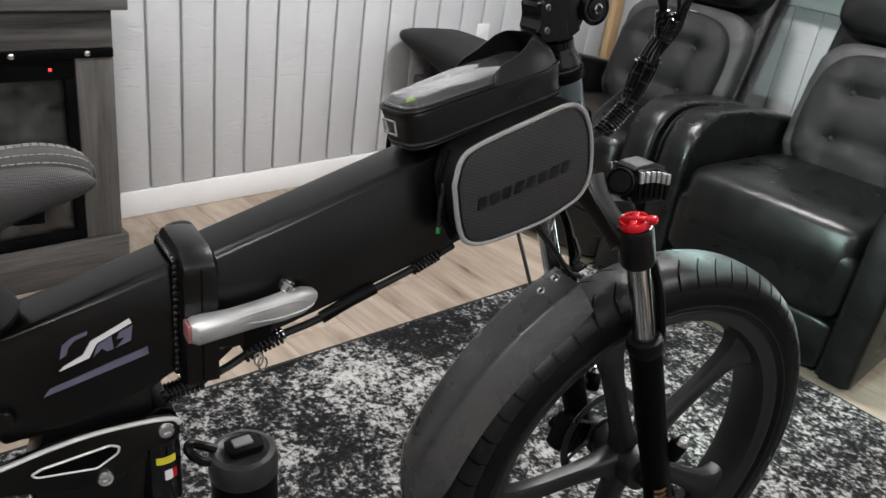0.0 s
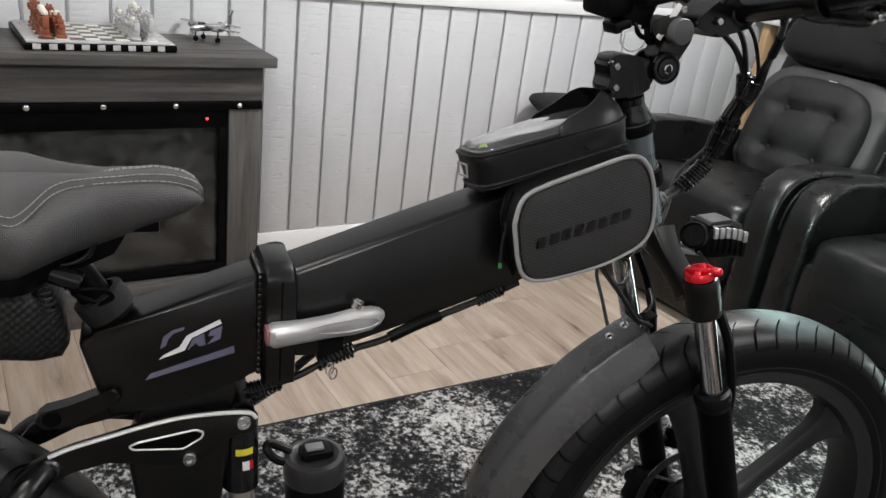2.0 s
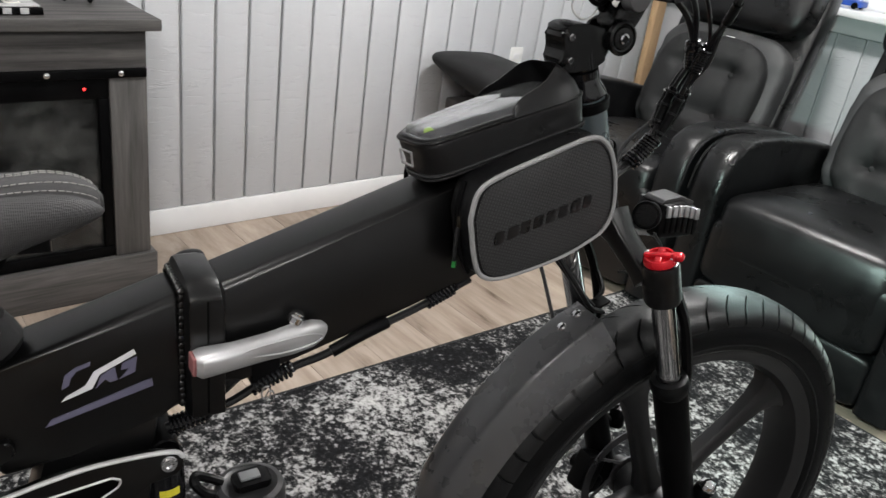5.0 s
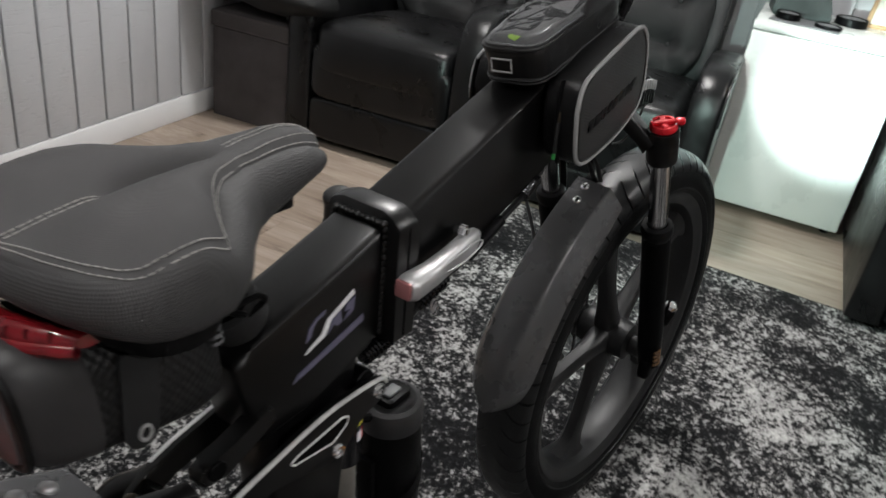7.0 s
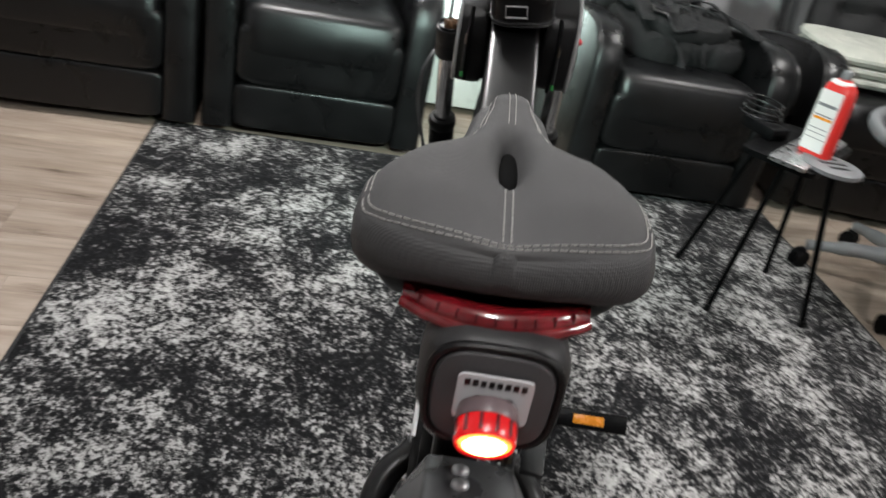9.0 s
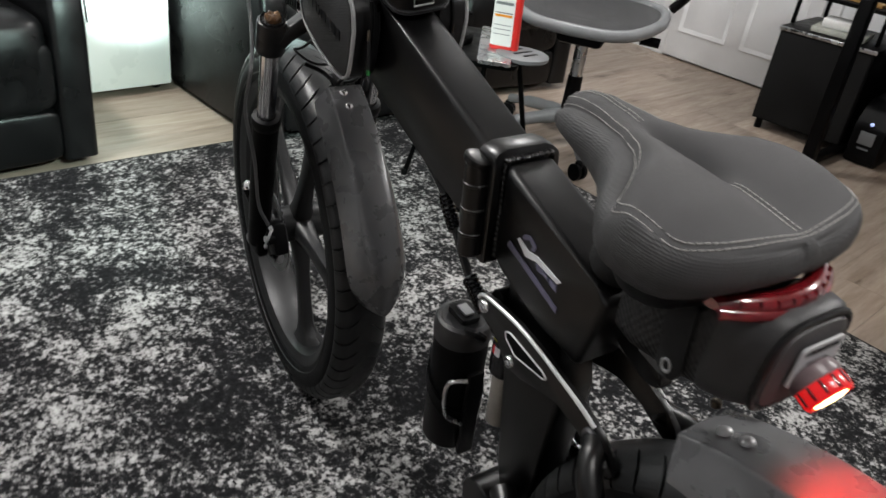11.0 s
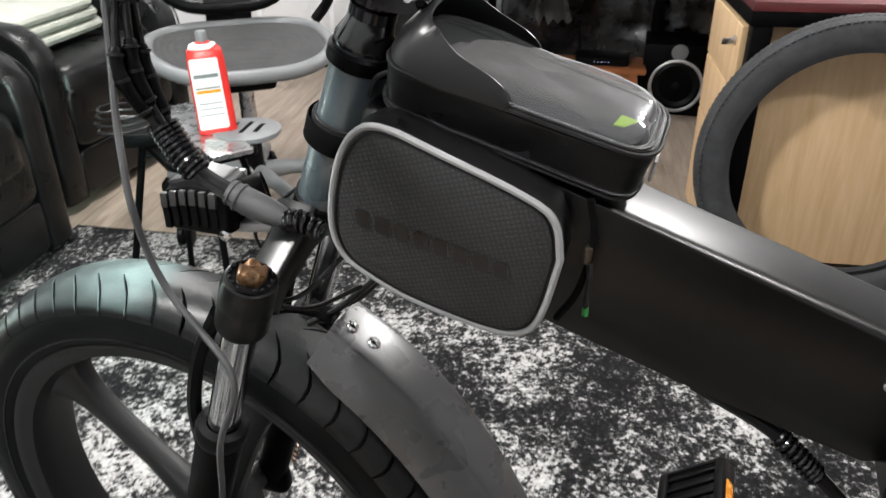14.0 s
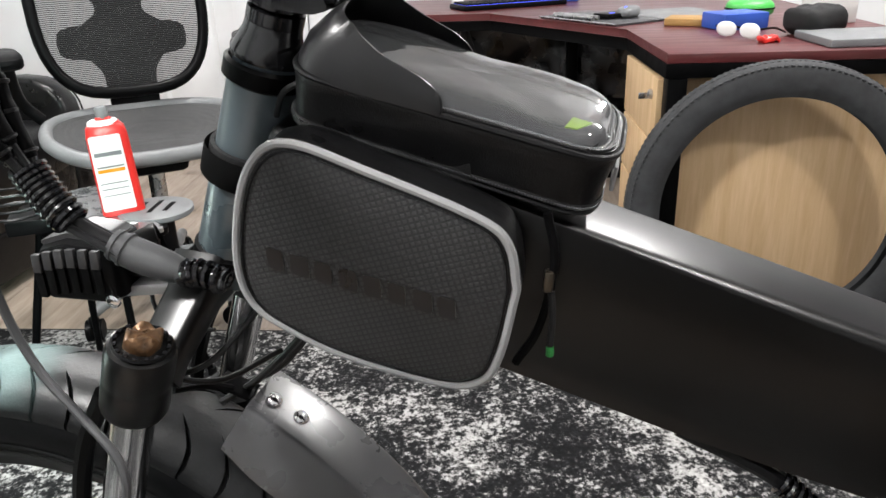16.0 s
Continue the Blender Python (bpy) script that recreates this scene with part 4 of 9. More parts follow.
for q, r in (((-0.165, -0.10, 0.065), (0, 40, 10)), ((-0.125, 0.045, 0.165), (0, -30, 40)), ((-0.060, -0.075, 0.195), (8, 0, -20))):
    part("buckle", box(begin(), q, (0.024, 0.034, 0.010), 0.003, turn(*r)), M_PLASTIC, bp)
part("zip", tube(begin(), [(-0.16, 0.10, 0.115), (-0.165, 0.0, 0.120), (-0.15, -0.09, 0.110)], 0.0032, 6), M_DARKSTEEL, bp)
cap = thing("folded_jacket", pose(2.46, -0.48, 0.585, 4, -8, 30), "folded dark jacket with a blue band on the backpack", "jacket")
part("cloth", pillow(begin(), (0, 0, 0.03), (0.13, 0.20, 0.035), 0.6, 0.5, 36, 12, None, lambda q: Vector((0, 0, 0.012 * math.sin(7 * q.x) * math.cos(6 * q.y)))), M_NYLON, cap)
part("blue_band", pillow(begin(), (-0.02, -0.02, 0.062), (0.035, 0.10, 0.010), 0.6, 0.5, 24, 8), M_BLUE, cap, "bright blue band")
part("white_tag", box(begin(), (-0.07, 0.06, 0.066), (0.015, 0.06, 0.006), 0.002, turn(0, 0, 25)), M_WHITEPLASTIC, cap)
bl = thing("folded_blanket", pose(2.36, -1.40, 0.50, 0, -4, -4), "folded pale grey-green blanket on the recliner", "blanket")
for k in range(3):
    part("fold", pillow(begin(), (0, 0.01 * k, 0.02 + 0.036 * k), (0.20 - 0.01 * k, 0.24, 0.022), 0.5, 0.3, 36, 10, None, lambda q: Vector((0, 0, 0.006 * math.sin(9 * q.x)))), M_CLOTHBEIGE, bl)

# ---- small fridge and what stands on it ----
fr = thing("mini_fridge", pose(2.585, 0.113, 0), "white enamel mini fridge lit by the bike's headlight", "fridge")
part("cabinet", span(begin(), (0.045, -0.245, 0.02), (0.50, 0.245, 0.655), 0.008), M_FRIDGE, fr)
part("top", span(begin(), (0.0, -0.248, 0.656), (0.502, 0.248, 0.682), 0.006), M_FRIDGE, fr)
fd = part("fridge_door", span(begin(), (0.0, -0.246, 0.03), (0.042, 0.246, 0.653), 0.008), M_FRIDGE, fr)
part("hinge_cover", span(begin(), (0.008, -0.235, 0.6535), (0.035, -0.185, 0.6555), 0.0008), M_WHITEPLASTIC, fd)
for s in (-1, 1):
    part("foot", cyl(begin(), (0.07, 0.21 * s, 0.0), (0.07, 0.21 * s, 0.021), 0.016, seg=12), M_PLASTIC, fr)
bd = thing("blender_base", pose(2.90, 0.235, 0.682, 0, 0, 8), "dark grey-green blender base in clear film", "blender")
bm = begin()
rings = [[(x * w, y * d, z) for x, y in ((-1, -1), (1, -1), (1, 1), (-1, 1))] for z, w, d in ((0.0, 0.085, 0.10), (0.03, 0.085, 0.10), (0.14, 0.055, 0.065), (0.155, 0.05, 0.06))]
loft(bm, rings)
bmesh.ops.bevel(bm, geom=list(bm.edges), offset=0.006, segments=2, affect="EDGES")
part("motor_housing", bm, M_GLASSGREY, bd)
part("collar", lathe(begin(), [(0.045, 0.155), (0.048, 0.165), (0.042, 0.185), (0.03, 0.19)], Matrix(), 24), M_PLASTIC, bd)
part("drive_shaft", cyl(begin(), (0, 0, 0.19), (0, 0, 0.27), 0.008, seg=12), M_STEEL, bd)
part("film", lathe(begin(), [(0.075, 0.10), (0.085, 0.16), (0.075, 0.22), (0.062, 0.29)], Matrix(), 26, False), M_CLEARFILM, bd, "crumpled clear film")
tr = thing("serving_tray", pose(2.73, 0.20, 0.682, 0, 0, -6), "thin grey card lying on the fridge", "card")
part("sheet", span(begin(), (-0.075, -0.115, 0.0), (0.075, 0.115, 0.004), 0.001), M_GREYPLASTIC, tr)
for nm, lab, p, r, h in (("lens_cap", "black round lens cap on the fridge", (2.735, 0.265, 0.687), 0.042, 0.022), ("jar_lid", "flat dark round lid on the fridge", (2.715, 0.13, 0.687), 0.045, 0.010), ("round_tin", "black round tin on the fridge", (2.90, 0.055, 0.683), 0.055, 0.028)):
    t_ = thing(nm, pose(*p), lab, "lid")
    part("shell", lathe(begin(), [(r * 0.96, 0.0), (r, 0.002), (r, h - 0.003), (r * 0.93, h), (r * 0.85, h - 0.003), (0.002, h - 0.004)], Matrix(), 36), M_PLASTIC, t_)
    part("face", lathe(begin(), [(r * 0.8, h - 0.003), (r * 0.6, h - 0.001), (0.002, h)], Matrix(), 30), M_GREYPLASTIC, t_)
pf = thing("picture_frame", pose(2.98, -0.075, 0.684, 0, 0, 100) @ pose(0, 0, 0, -14), "gold-edged picture frame with small coloured patches", "picture frame")
for lo, hi in (((-0.085, 0, 0), (0.085, 0.014, 0.014)), ((-0.085, 0, 0.206), (0.085, 0.014, 0.22)), ((-0.085, 0, 0.0145), (-0.071, 0.014, 0.2055)), ((0.071, 0, 0.0145), (0.085, 0.014, 0.2055))):
    part("moulding", span(begin(), lo, hi, 0.002), M_TAN, pf)
part("sheet", span(begin(), (-0.0705, 0.004, 0.0148), (0.0705, 0.008, 0.2052), 0), M_IVORY, pf)
rng = random.Random(12)
for k in range(10):
    x, z = -0.045 + 0.045 * (k % 3), 0.04 + 0.045 * (k // 3)
    part("patch", box(begin(), (x, 0.0092 * 1 - 0.006, z), (0.030, 0.002, 0.032), 0.001), [M_REDPLASTIC, M_BLUE, M_BROWN, M_BRICKGREY, M_AMBER][k % 5], pf)
# brick toy on the ledge
toy = thing("toy_car", pose(ROOM_E - 0.085, 1.33, RAIL + 0.052, 0, 0, 92), "small blue toy-brick car on the white ledge", "toy car")
part("chassis", span(begin(), (-0.07, -0.03, 0.010), (0.07, 0.03, 0.032), 0.002), M_BLUE, toy)
part("cabin", span(begin(), (-0.03, -0.026, 0.0325), (0.03, 0.026, 0.060), 0.004), M_BLUE, toy)
for x in (-0.045, 0.045):
    for s in (-1, 1):
        part("wheel", cyl(begin(), (x, 0.025 * s, 0.013), (x, 0.036 * s, 0.013), 0.0125, seg=16), M_PLASTIC, toy)
for k in range(4):
    part("stud", cyl(begin(), (-0.055 + 0.014 * k, 0.0, 0.0322), (-0.055 + 0.014 * k, 0.0, 0.036), 0.004, seg=10), M_BLUE, toy)

# ---- folding side table with a spray can ----
ft = thing("folding_table", pose(1.385, -0.575, 0), "small black folding table with thin splayed legs", "side table")
TROT = turn(0, 0, -47)
top = [TROT @ Vector(q) for q in ((-0.19, -0.10, 0), (0.19, -0.10, 0), (0.19, 0.10, 0), (-0.19, 0.10, 0))]
part("tabletop", prism(begin(), rounded([(q.x, q.y) for q in top], 0.03), 0.475, 0.4905, 0.003, "z"), M_BLACKMETAL, ft)
for x, y, fx, fy in ((0.085, 0.052, 0.178, 0.112), (-0.080, 0.075, -0.112, 0.138), (0.085, -0.100, 0.148, -0.184), (-0.075, -0.070, -0.150, -0.148)):
    lg = part("leg", tube(begin(), [(x, y, 0.478), (fx, fy, 0.010)], 0.0085, 10, 1), M_BLACKMETAL, ft)
    part("rubber_foot", cyl(begin(), (fx, fy, 0.0085), (fx, fy, 0.03), 0.0115, seg=12), M_RUBBER, lg)
bm = begin()
tube(bm, [(0.09, 0.056, 0.45), (-0.082, -0.075, 0.45)], 0.006, 8, 1)
tube(bm, [(-0.082, 0.080, 0.44), (0.092, -0.108, 0.44)], 0.006, 8, 1)
part("cross_brace", bm, M_BLACKMETAL, ft)
tb = thing("metal_tray", pose(1.355, -0.585, 0.4908, 0, 0, -47), "flat silver-grey tray on the folding table", "tray")
part("plate", prism(begin(), rounded([(-0.198, -0.048), (0.198, -0.048), (0.198, 0.048), (-0.198, 0.048)], 0.010), 0.0, 0.010, 0.002, "z"), M_STEEL, tb)
can = thing("spray_can", pose(1.304, -0.566, 0.501, 0, 2, 27), "white and red flat spray bottle with a pale cap", "spray can")
rings = []
for z, w, d in ((0.0, 0.039, 0.018), (0.004, 0.0425, 0.0215), (0.165, 0.0400, 0.0210), (0.185, 0.0370, 0.0200), (0.196, 0.0270, 0.0160), (0.202, 0.0150, 0.0120), (0.206, 0.0125, 0.0115)):
    rings.append([(w * spow(math.cos(2 * math.pi * k / 40), 0.45), d * spow(math.sin(2 * math.pi * k / 40), 0.6), z) for k in range(40)])
part("body", loft(begin(), rings), M_REDPLASTIC, can)
lab = rounded([(-0.026, 0.014), (0.0385, 0.014), (0.0365, 0.172), (-0.024, 0.172)], 0.005)
part("paper_label", prism(begin(), lab, 0.0190, 0.0222), M_PAPER, can, "white printed label")
for z0, z1, mt in ((0.096, 0.103, M_AMBER), (0.106, 0.109, M_GREYPLASTIC), (0.130, 0.138, M_GREYPLASTIC), (0.072, 0.074, M_GREYPLASTIC), (0.060, 0.062, M_GREYPLASTIC), (0.046, 0.048, M_GREYPLASTIC)):
    part("print_bar", prism(begin(), [(-0.020, z0), (0.032, z0), (0.032, z1), (-0.020, z1)], 0.0223, 0.0226), mt, can)
part("shoulder", pillow(begin(), (0.002, 0.0, 0.190), (0.030, 0.0185, 0.012), 0.6, 0.6, 26, 10), M_WHITEPLASTIC, can, "white moulded shoulder")
part("spray_cap", lathe(begin(), [(0.012, 0.203), (0.0125, 0.206), (0.0125, 0.222), (0.010, 0.226), (0.002, 0.227)], Matrix(), 24), M_GREYPLASTIC, can)
ad = thing("power_adapter", pose(1.455, -0.500, 0.4908, 0, 0, 20), "black power adapter with a coiled cable", "power adapter")
part("brick", span(begin(), (-0.055, -0.035, 0.0), (0.055, 0.035, 0.032), 0.005), M_PLASTIC, ad)
pts = []
for i in range(46):
    a = 2 * math.pi * 3.2 * i / 45
    pts.append((0.03 + (0.055 + 0.006 * math.sin(i)) * math.cos(a), 0.0 + 0.045 * math.sin(a), 0.036 + 0.0011 * i))
part("cable", tube(begin(), pts, 0.0028, 6, 1), M_CABLE, ad)
gr = thing("round_grille", pose(1.245, -0.585, 0.4908, 0, 0, 0), "grey round slotted disc on the folding table", "disc")
bm = lathe(begin(), [(0.075, 0.0), (0.078, 0.003), (0.078, 0.012), (0.070, 0.015), (0.002, 0.016)], Matrix(), 40)
part("disc", bm, M_GREYPLASTIC, gr)
for k in range(3):
    part("slot", box(begin(), (-0.03 + 0.03 * k, 0.0, 0.0163), (0.010, 0.075 - 0.02 * abs(k - 1), 0.001), 0.0004), M_PLASTIC, gr)

# ---- mesh task chair ----
TC = pose(1.50, -1.215, 0, 0, 0, 118) @ Matrix.Diagonal((1, 1, 1.09, 1))
tc = thing("office_chair", TC, "black and grey mesh office chair on castors", "office chair")
for k in range(5):
    a = radians(72 * k + 22)
    d = Vector((math.cos(a), math.sin(a), 0))
    sp = part("base_spoke", tube(begin(), [d * 0.03 + Vector((0, 0, 0.115)), d * 0.16 + Vector((0, 0, 0.105)), d * 0.315 + Vector((0, 0, 0.078))], [0.026] * 4 + [0.022] * 5 + [0.017] * 6, 12), M_GREYPLASTIC, tc)
    bm = begin()
    for s in (-1, 1):
        n_ = Vector((-math.sin(a + 0.6), math.cos(a + 0.6), 0))
        c = d * 0.32 + Vector((0, 0, 0.030)) + n_ * 0.014 * s
        cyl(bm, c - n_ * 0.008, c + n_ * 0.008, 0.029, seg=20)
    box(bm, d * 0.32 + Vector((0, 0, 0.052)), (0.03, 0.03, 0.03), 0.008)
    part("castor", bm, M_PLASTIC, sp)
part("gas_lift", cyl(begin(), (0, 0, 0.10), (0, 0, 0.40), 0.024, seg=20), M_STEEL, tc)
part("lift_cover", cyl(begin(), (0, 0, 0.10), (0, 0, 0.26), 0.031, 0.028, seg=20), M_PLASTIC, tc)
part("tilt_box", box(begin(), (0.0, 0, 0.42), (0.26, 0.17, 0.07), 0.02), M_PLASTIC, tc)
bm = begin()
cyl(bm, (0.02, -0.20, 0.425), (0.02, 0.22, 0.425), 0.008, seg=10)
cyl(bm, (0.02, 0.20, 0.425), (0.02, 0.27, 0.425), 0.016, seg=14)
part("tilt_knob", bm, M_PLASTIC, tc)
seat_out = [(0.255 * spow(math.cos(2 * math.pi * k / 40), 0.7), 0.265 * spow(math.sin(2 * math.pi * k / 40), 0.6)) for k in range(40)]


def chair_z(x, y):
    return 0.495 - 0.020 * (1 - (x / 0.27) ** 2) * (1 - (y / 0.28) ** 2) - 0.03 * max(0, (x - 0.12) / 0.13) ** 2


part("seat_frame", tube(begin(), [(x, y, chair_z(x, y)) for x, y in seat_out], 0.019, 10, 1, True), M_GREYPLASTIC, tc, "rounded grey seat frame")
bm = begin()
rings = []
for f in (0.02, 0.25, 0.5, 0.75, 0.96):
    rings.append([(x * f, y * f, chair_z(x * f, y * f) + 0.006) for x, y in seat_out])
loft(bm, rings, cap=False)
bm.faces.new([v for v in bm.verts][:40])
part("seat_mesh", bm, M_GREYMESH, tc, "translucent grey seat mesh")
back = []
for k in range(40):
    a = 2 * math.pi * k / 40
    y, z = 0.235 * spow(math.cos(a), 0.6), 0.27 * spow(math.sin(a), 0.7)
    w = 1.0 - 0.16 * (z / 0.27)
    back.append((y * (1.02 - 0.14 * (-z / 0.27) * (z < 0)) * w / 1.0, z))


def back_p(y, z, f=1.0):
    return (-0.245 - 0.25 * (z + 0.27) * 0.55 + 0.30 * y * y, y, 0.815 + z)


part("back_frame", tube(begin(), [back_p(y, z) for y, z in back], 0.017, 10, 1, True), M_PLASTIC, tc)
bm = begin()
rings = [[back_p(y * f, z * f) for y, z in back] for f in (0.02, 0.3, 0.6, 0.97)]
loft(bm, rings, cap=False)
part("back_mesh", bm, M_MESH, tc, "black back mesh")
bm = prism(begin(), rounded([(-0.07, 0.44), (0.07, 0.44), (0.075, 0.60), (0.16, 0.70), (0.055, 0.765), (0.17, 0.91), (0.06, 0.93), (0.0, 0.84), (-0.06, 0.93), (-0.17, 0.91), (-0.055, 0.765), (-0.16, 0.70), (-0.075, 0.60)], 0.02), -0.010, 0.010, 0.004, "z")
for v in bm.verts:
    y, z = v.co.x, v.co.y
    v.co = Vector(back_p(y, z - 0.815)) + Vector((-0.022 + v.co.z, 0, 0))
part("back_spine", bm, M_PLASTIC, tc)
part("lumbar_pad", pillow(begin(), (-0.318, 0, 0.68), (0.014, 0.19, 0.05), 0.5, 0.4, 30, 10, turn(0, 8, 0)), M_PLASTIC, tc)
for s in (-1, 1):
    ar = part("arm_post", tube(begin(), [(-0.20, 0.27 * s, 0.50), (-0.18, 0.315 * s, 0.56), (-0.10, 0.325 * s, 0.66)], 0.017, 10), M_PLASTIC, tc)
    part("arm_pad", pillow(begin(), (-0.03, 0.325 * s, 0.685), (0.125, 0.045, 0.020), 0.6, 0.6, 28, 10, turn(0, 0, -6 * s)), M_PLASTIC, ar)

# ---- corner desk and what is under and on it ----
DZ = 0.715
desk = thing("corner_desk", Matrix(), "L-shaped desk with a red mahogany top and black frame", "desk")
top = [(0.88, -2.00), (0.50, -2.00), (0.103, -1.445), (0.098, -0.965), (-0.62, -0.965), (-0.62, -2.62), (0.88, -2.62)]
part("desktop", prism(begin(), top, DZ, DZ + 0.024, 0.003, "z"), M_MAHOG, desk)
part("edge_frame", prism(begin(), [(x * 0.985 + 0.002, y * 0.99 - 0.012) for x, y in top], DZ - 0.036, DZ - 0.0005, 0.002, "z"), M_BLACKMETAL, desk)
for x, y in ((0.862, -2.012), (0.862, -2.60), (0.066, -0.995), (-0.59, -0.995), (-0.59, -2.60), (0.12, -2.60)):
    part("leg", span(begin(), (x - 0.024, y - 0.024, 0.0), (x + 0.024, y + 0.024, DZ - 0.037), 0.003), M_BLACKMETAL, desk)
part("foot_rail", span(begin(), (0.842, -2.575, 0.02), (0.882, -2.037, 0.05), 0.003), M_BLACKMETAL, desk)

cab = thing("drawer_cabinet", Matrix.Translation((-0.046, -0.072, 0)), "light maple drawer cabinet under the desk", "cabinet")
part("body", span(begin(), (-0.52, -1.36, 0.02), (0.130, -0.945, 0.672), 0.003), M_PINE, cab)
for z0, z1 in ((0.03, 0.335), (0.340, 0.50), (0.505, 0.668)):
    df = part("drawer_front", span(begin(), (0.131, -1.355, z0), (0.150, -0.950, z1), 0.003), M_PINE, cab)
    if z0 > 0.4:
        part("lock", cyl(begin(), (0.150, -1.00, 0.622), (0.160, -1.00, 0.622), 0.012, seg=18), M_STEEL, df, "round steel lock")
        part("key", box(begin(), (0.172, -1.00, 0.618), (0.024, 0.003, 0.016), 0.001), M_STEEL, df)

# loose fat tyre leaning on the cabinet
TY = pose(-0.168, -0.862, 0.370, 4.5, 0, -5) @ Matrix.Diagonal((1.05, 0.88, 1.05, 1))
ty = thing("loose_tyre", TY, "loose fat bicycle tyre leaning against the cabinet", "tyre")
sec = [(0.272, 0.030), (0.280, 0.040), (0.300, 0.046), (0.322, 0.044), (0.336, 0.036), (0.344, 0.022), (0.347, 0.0)]
sec = sec + [(r, -y) for r, y in reversed(sec[:-1])] + [(0.266, -0.026), (0.276, -0.02), (0.300, -0.034), (0.325, -0.03), (0.335, 0), (0.325, 0.03), (0.300, 0.034), (0.276, 0.02), (0.266, 0.026)]
rings = [[(r * math.cos(2 * math.pi * i / 96), y, r * math.sin(2 * math.pi * i / 96)) for r, y in sec] for i in range(96)]
part("carcass", loft(begin(), rings, closed=True), M_WORNRUBBER, ty)
bm = begin()
for i in range(150):
    a = 2 * math.pi * i / 150
    for y, r, off in ((0.037, 0.3345, 0.0), (-0.037, 0.3345, 0.5), (0.016, 0.3435, 0.25), (-0.016, 0.3435, 0.75)):
        b = a + off * 2 * math.pi / 150
        box(bm, (r * math.cos(b), y, r * math.sin(b)), (0.0042, 0.013, 0.0082), 0.001, turn(0, -math.degrees(b), 0), 1)
ob = part("tread", bm, M_WORNRUBBER, ty, "worn block tread")
ob["kind"] = "stuff"
txt = bpy.data.curves.new("size_marking", "FONT")
txt.body, txt.size, txt.extrude = "x4.0", 0.036, 0.0006
txt.align_x, txt.align_y = "CENTER", "CENTER"
tob = new("size_marking", txt)
tmp = tob.to_mesh()
text_mesh = tmp.copy()
tob.to_mesh_clear()
bpy.data.objects.remove(tob)
text_mesh.materials.append(M_DECALWHITE)
ob = new("size_marking", text_mesh)
ob.parent = ty
aa = radians(-64.5)
ob.matrix_basis = Matrix.Translation((0.303 * math.cos(aa), 0.0468, 0.303 * math.sin(aa))) @ pose(0, 0, 0, 0, -(-64.5 + 90) + 180, 0) @ pose(0, 0, 0, 90, 0, 180) @ Matrix.Diagonal((1.7, 1.15, 1, 1))

# black cabinet on short feet
bc = thing("black_cabinet", pose(1.255, -2.265, 0, 0, 0, 4), "black low cabinet with a silver top edge on short feet", "cabinet")
part("body", span(begin(), (-0.40, -0.42, 0.045), (0.0, -0.004, 0.440), 0.004), M_BLACKMETAL, bc)
part("front_panel", span(begin(), (-0.392, -0.003, 0.053), (-0.008, 0.003, 0.436), 0.002), weave_material("black_speaker_cloth", (0.0022, 0.0022, 0.0023), 300, 0.5, 0.9), bc)
part("top_board", span(begin(), (-0.405, -0.425, 0.441), (0.005, 0.002, 0.460), 0.003), M_BLACKMETAL, bc)
part("silver_edge", span(begin(), (-0.405, 0.0025, 0.443), (0.005, 0.008, 0.459), 0.002), M_STEEL, bc, "brushed silver front edge")
for x in (-0.37, -0.03):
    for y in (-0.39, -0.03):
        part("foot", cyl(begin(), (x, y, 0.0), (x, y, 0.046), 0.016, seg=14), M_PLASTIC, bc)
sh = thing("paper_stack", pose(1.06, -2.42, 0.4605, 0, 0, 10), "stack of papers and a white case on the cabinet", "papers")
part("document", span(begin(), (-0.11, -0.09, 0.0), (0.11, 0.09, 0.022), 0.002), M_CLOTHBEIGE, sh)
part("white_case", span(begin(), (-0.07, -0.05, 0.0225), (0.08, 0.06, 0.060), 0.008), M_WHITEPLASTIC, sh)
rack = thing("wall_shelf", pose(1.07, -2.55, 0), "dark small shelf with folders above the cabinet", "shelf")
part("board", span(begin(), (-0.19, -0.17, 0.585), (0.20, 0.20, 0.603), 0.003), M_BLACKMETAL, rack)
for x in (-0.18, 0.19):
    part("upright", span(begin(), (x - 0.008, -0.16, 0.4605), (x + 0.008, -0.145, 0.5845), 0.002), M_BLACKMETAL, rack)
    part("upright", span(begin(), (x - 0.008, 0.17, 0.4605), (x + 0.008, 0.185, 0.5845), 0.002), M_BLACKMETAL, rack)
fo = thing("folder", pose(1.07, -2.50, 0.6035, 0, 0, -5), "flat olive-brown folder on the shelf", "folder")
part("cover", span(begin(), (-0.15, -0.11, 0.0), (0.15, 0.11, 0.016), 0.003), M_BROWN, fo)
up = thing("backup_battery", pose(0.762, -2.285, 0, 0, 0, 3), "black upright backup battery unit with a small blue light", "battery backup")
bm = prism(begin(), rounded([(-0.33, 0.0), (-0.02, 0.0), (0.0, 0.03), (0.0, 0.17), (-0.05, 0.235), (-0.12, 0.262), (-0.33, 0.262)], 0.02), -0.062, 0.062, 0.006, "x")
part("case", bm, M_PLASTIC, up)
part("panel", box(begin(), (0.0, 0.002, 0.120), (0.060, 0.003, 0.055), 0.001), M_GREYPLASTIC, up)
part("status_light", pillow(begin(), (0.0, 0.0, 0.182), (0.008, 0.004, 0.008), 1, 1, 12, 6), M_LEDBLUE, up)
part("name_bar", box(begin(), (0.0, 0.003, 0.075), (0.045, 0.002, 0.008), 0.0005), M_GREYPLASTIC, up)
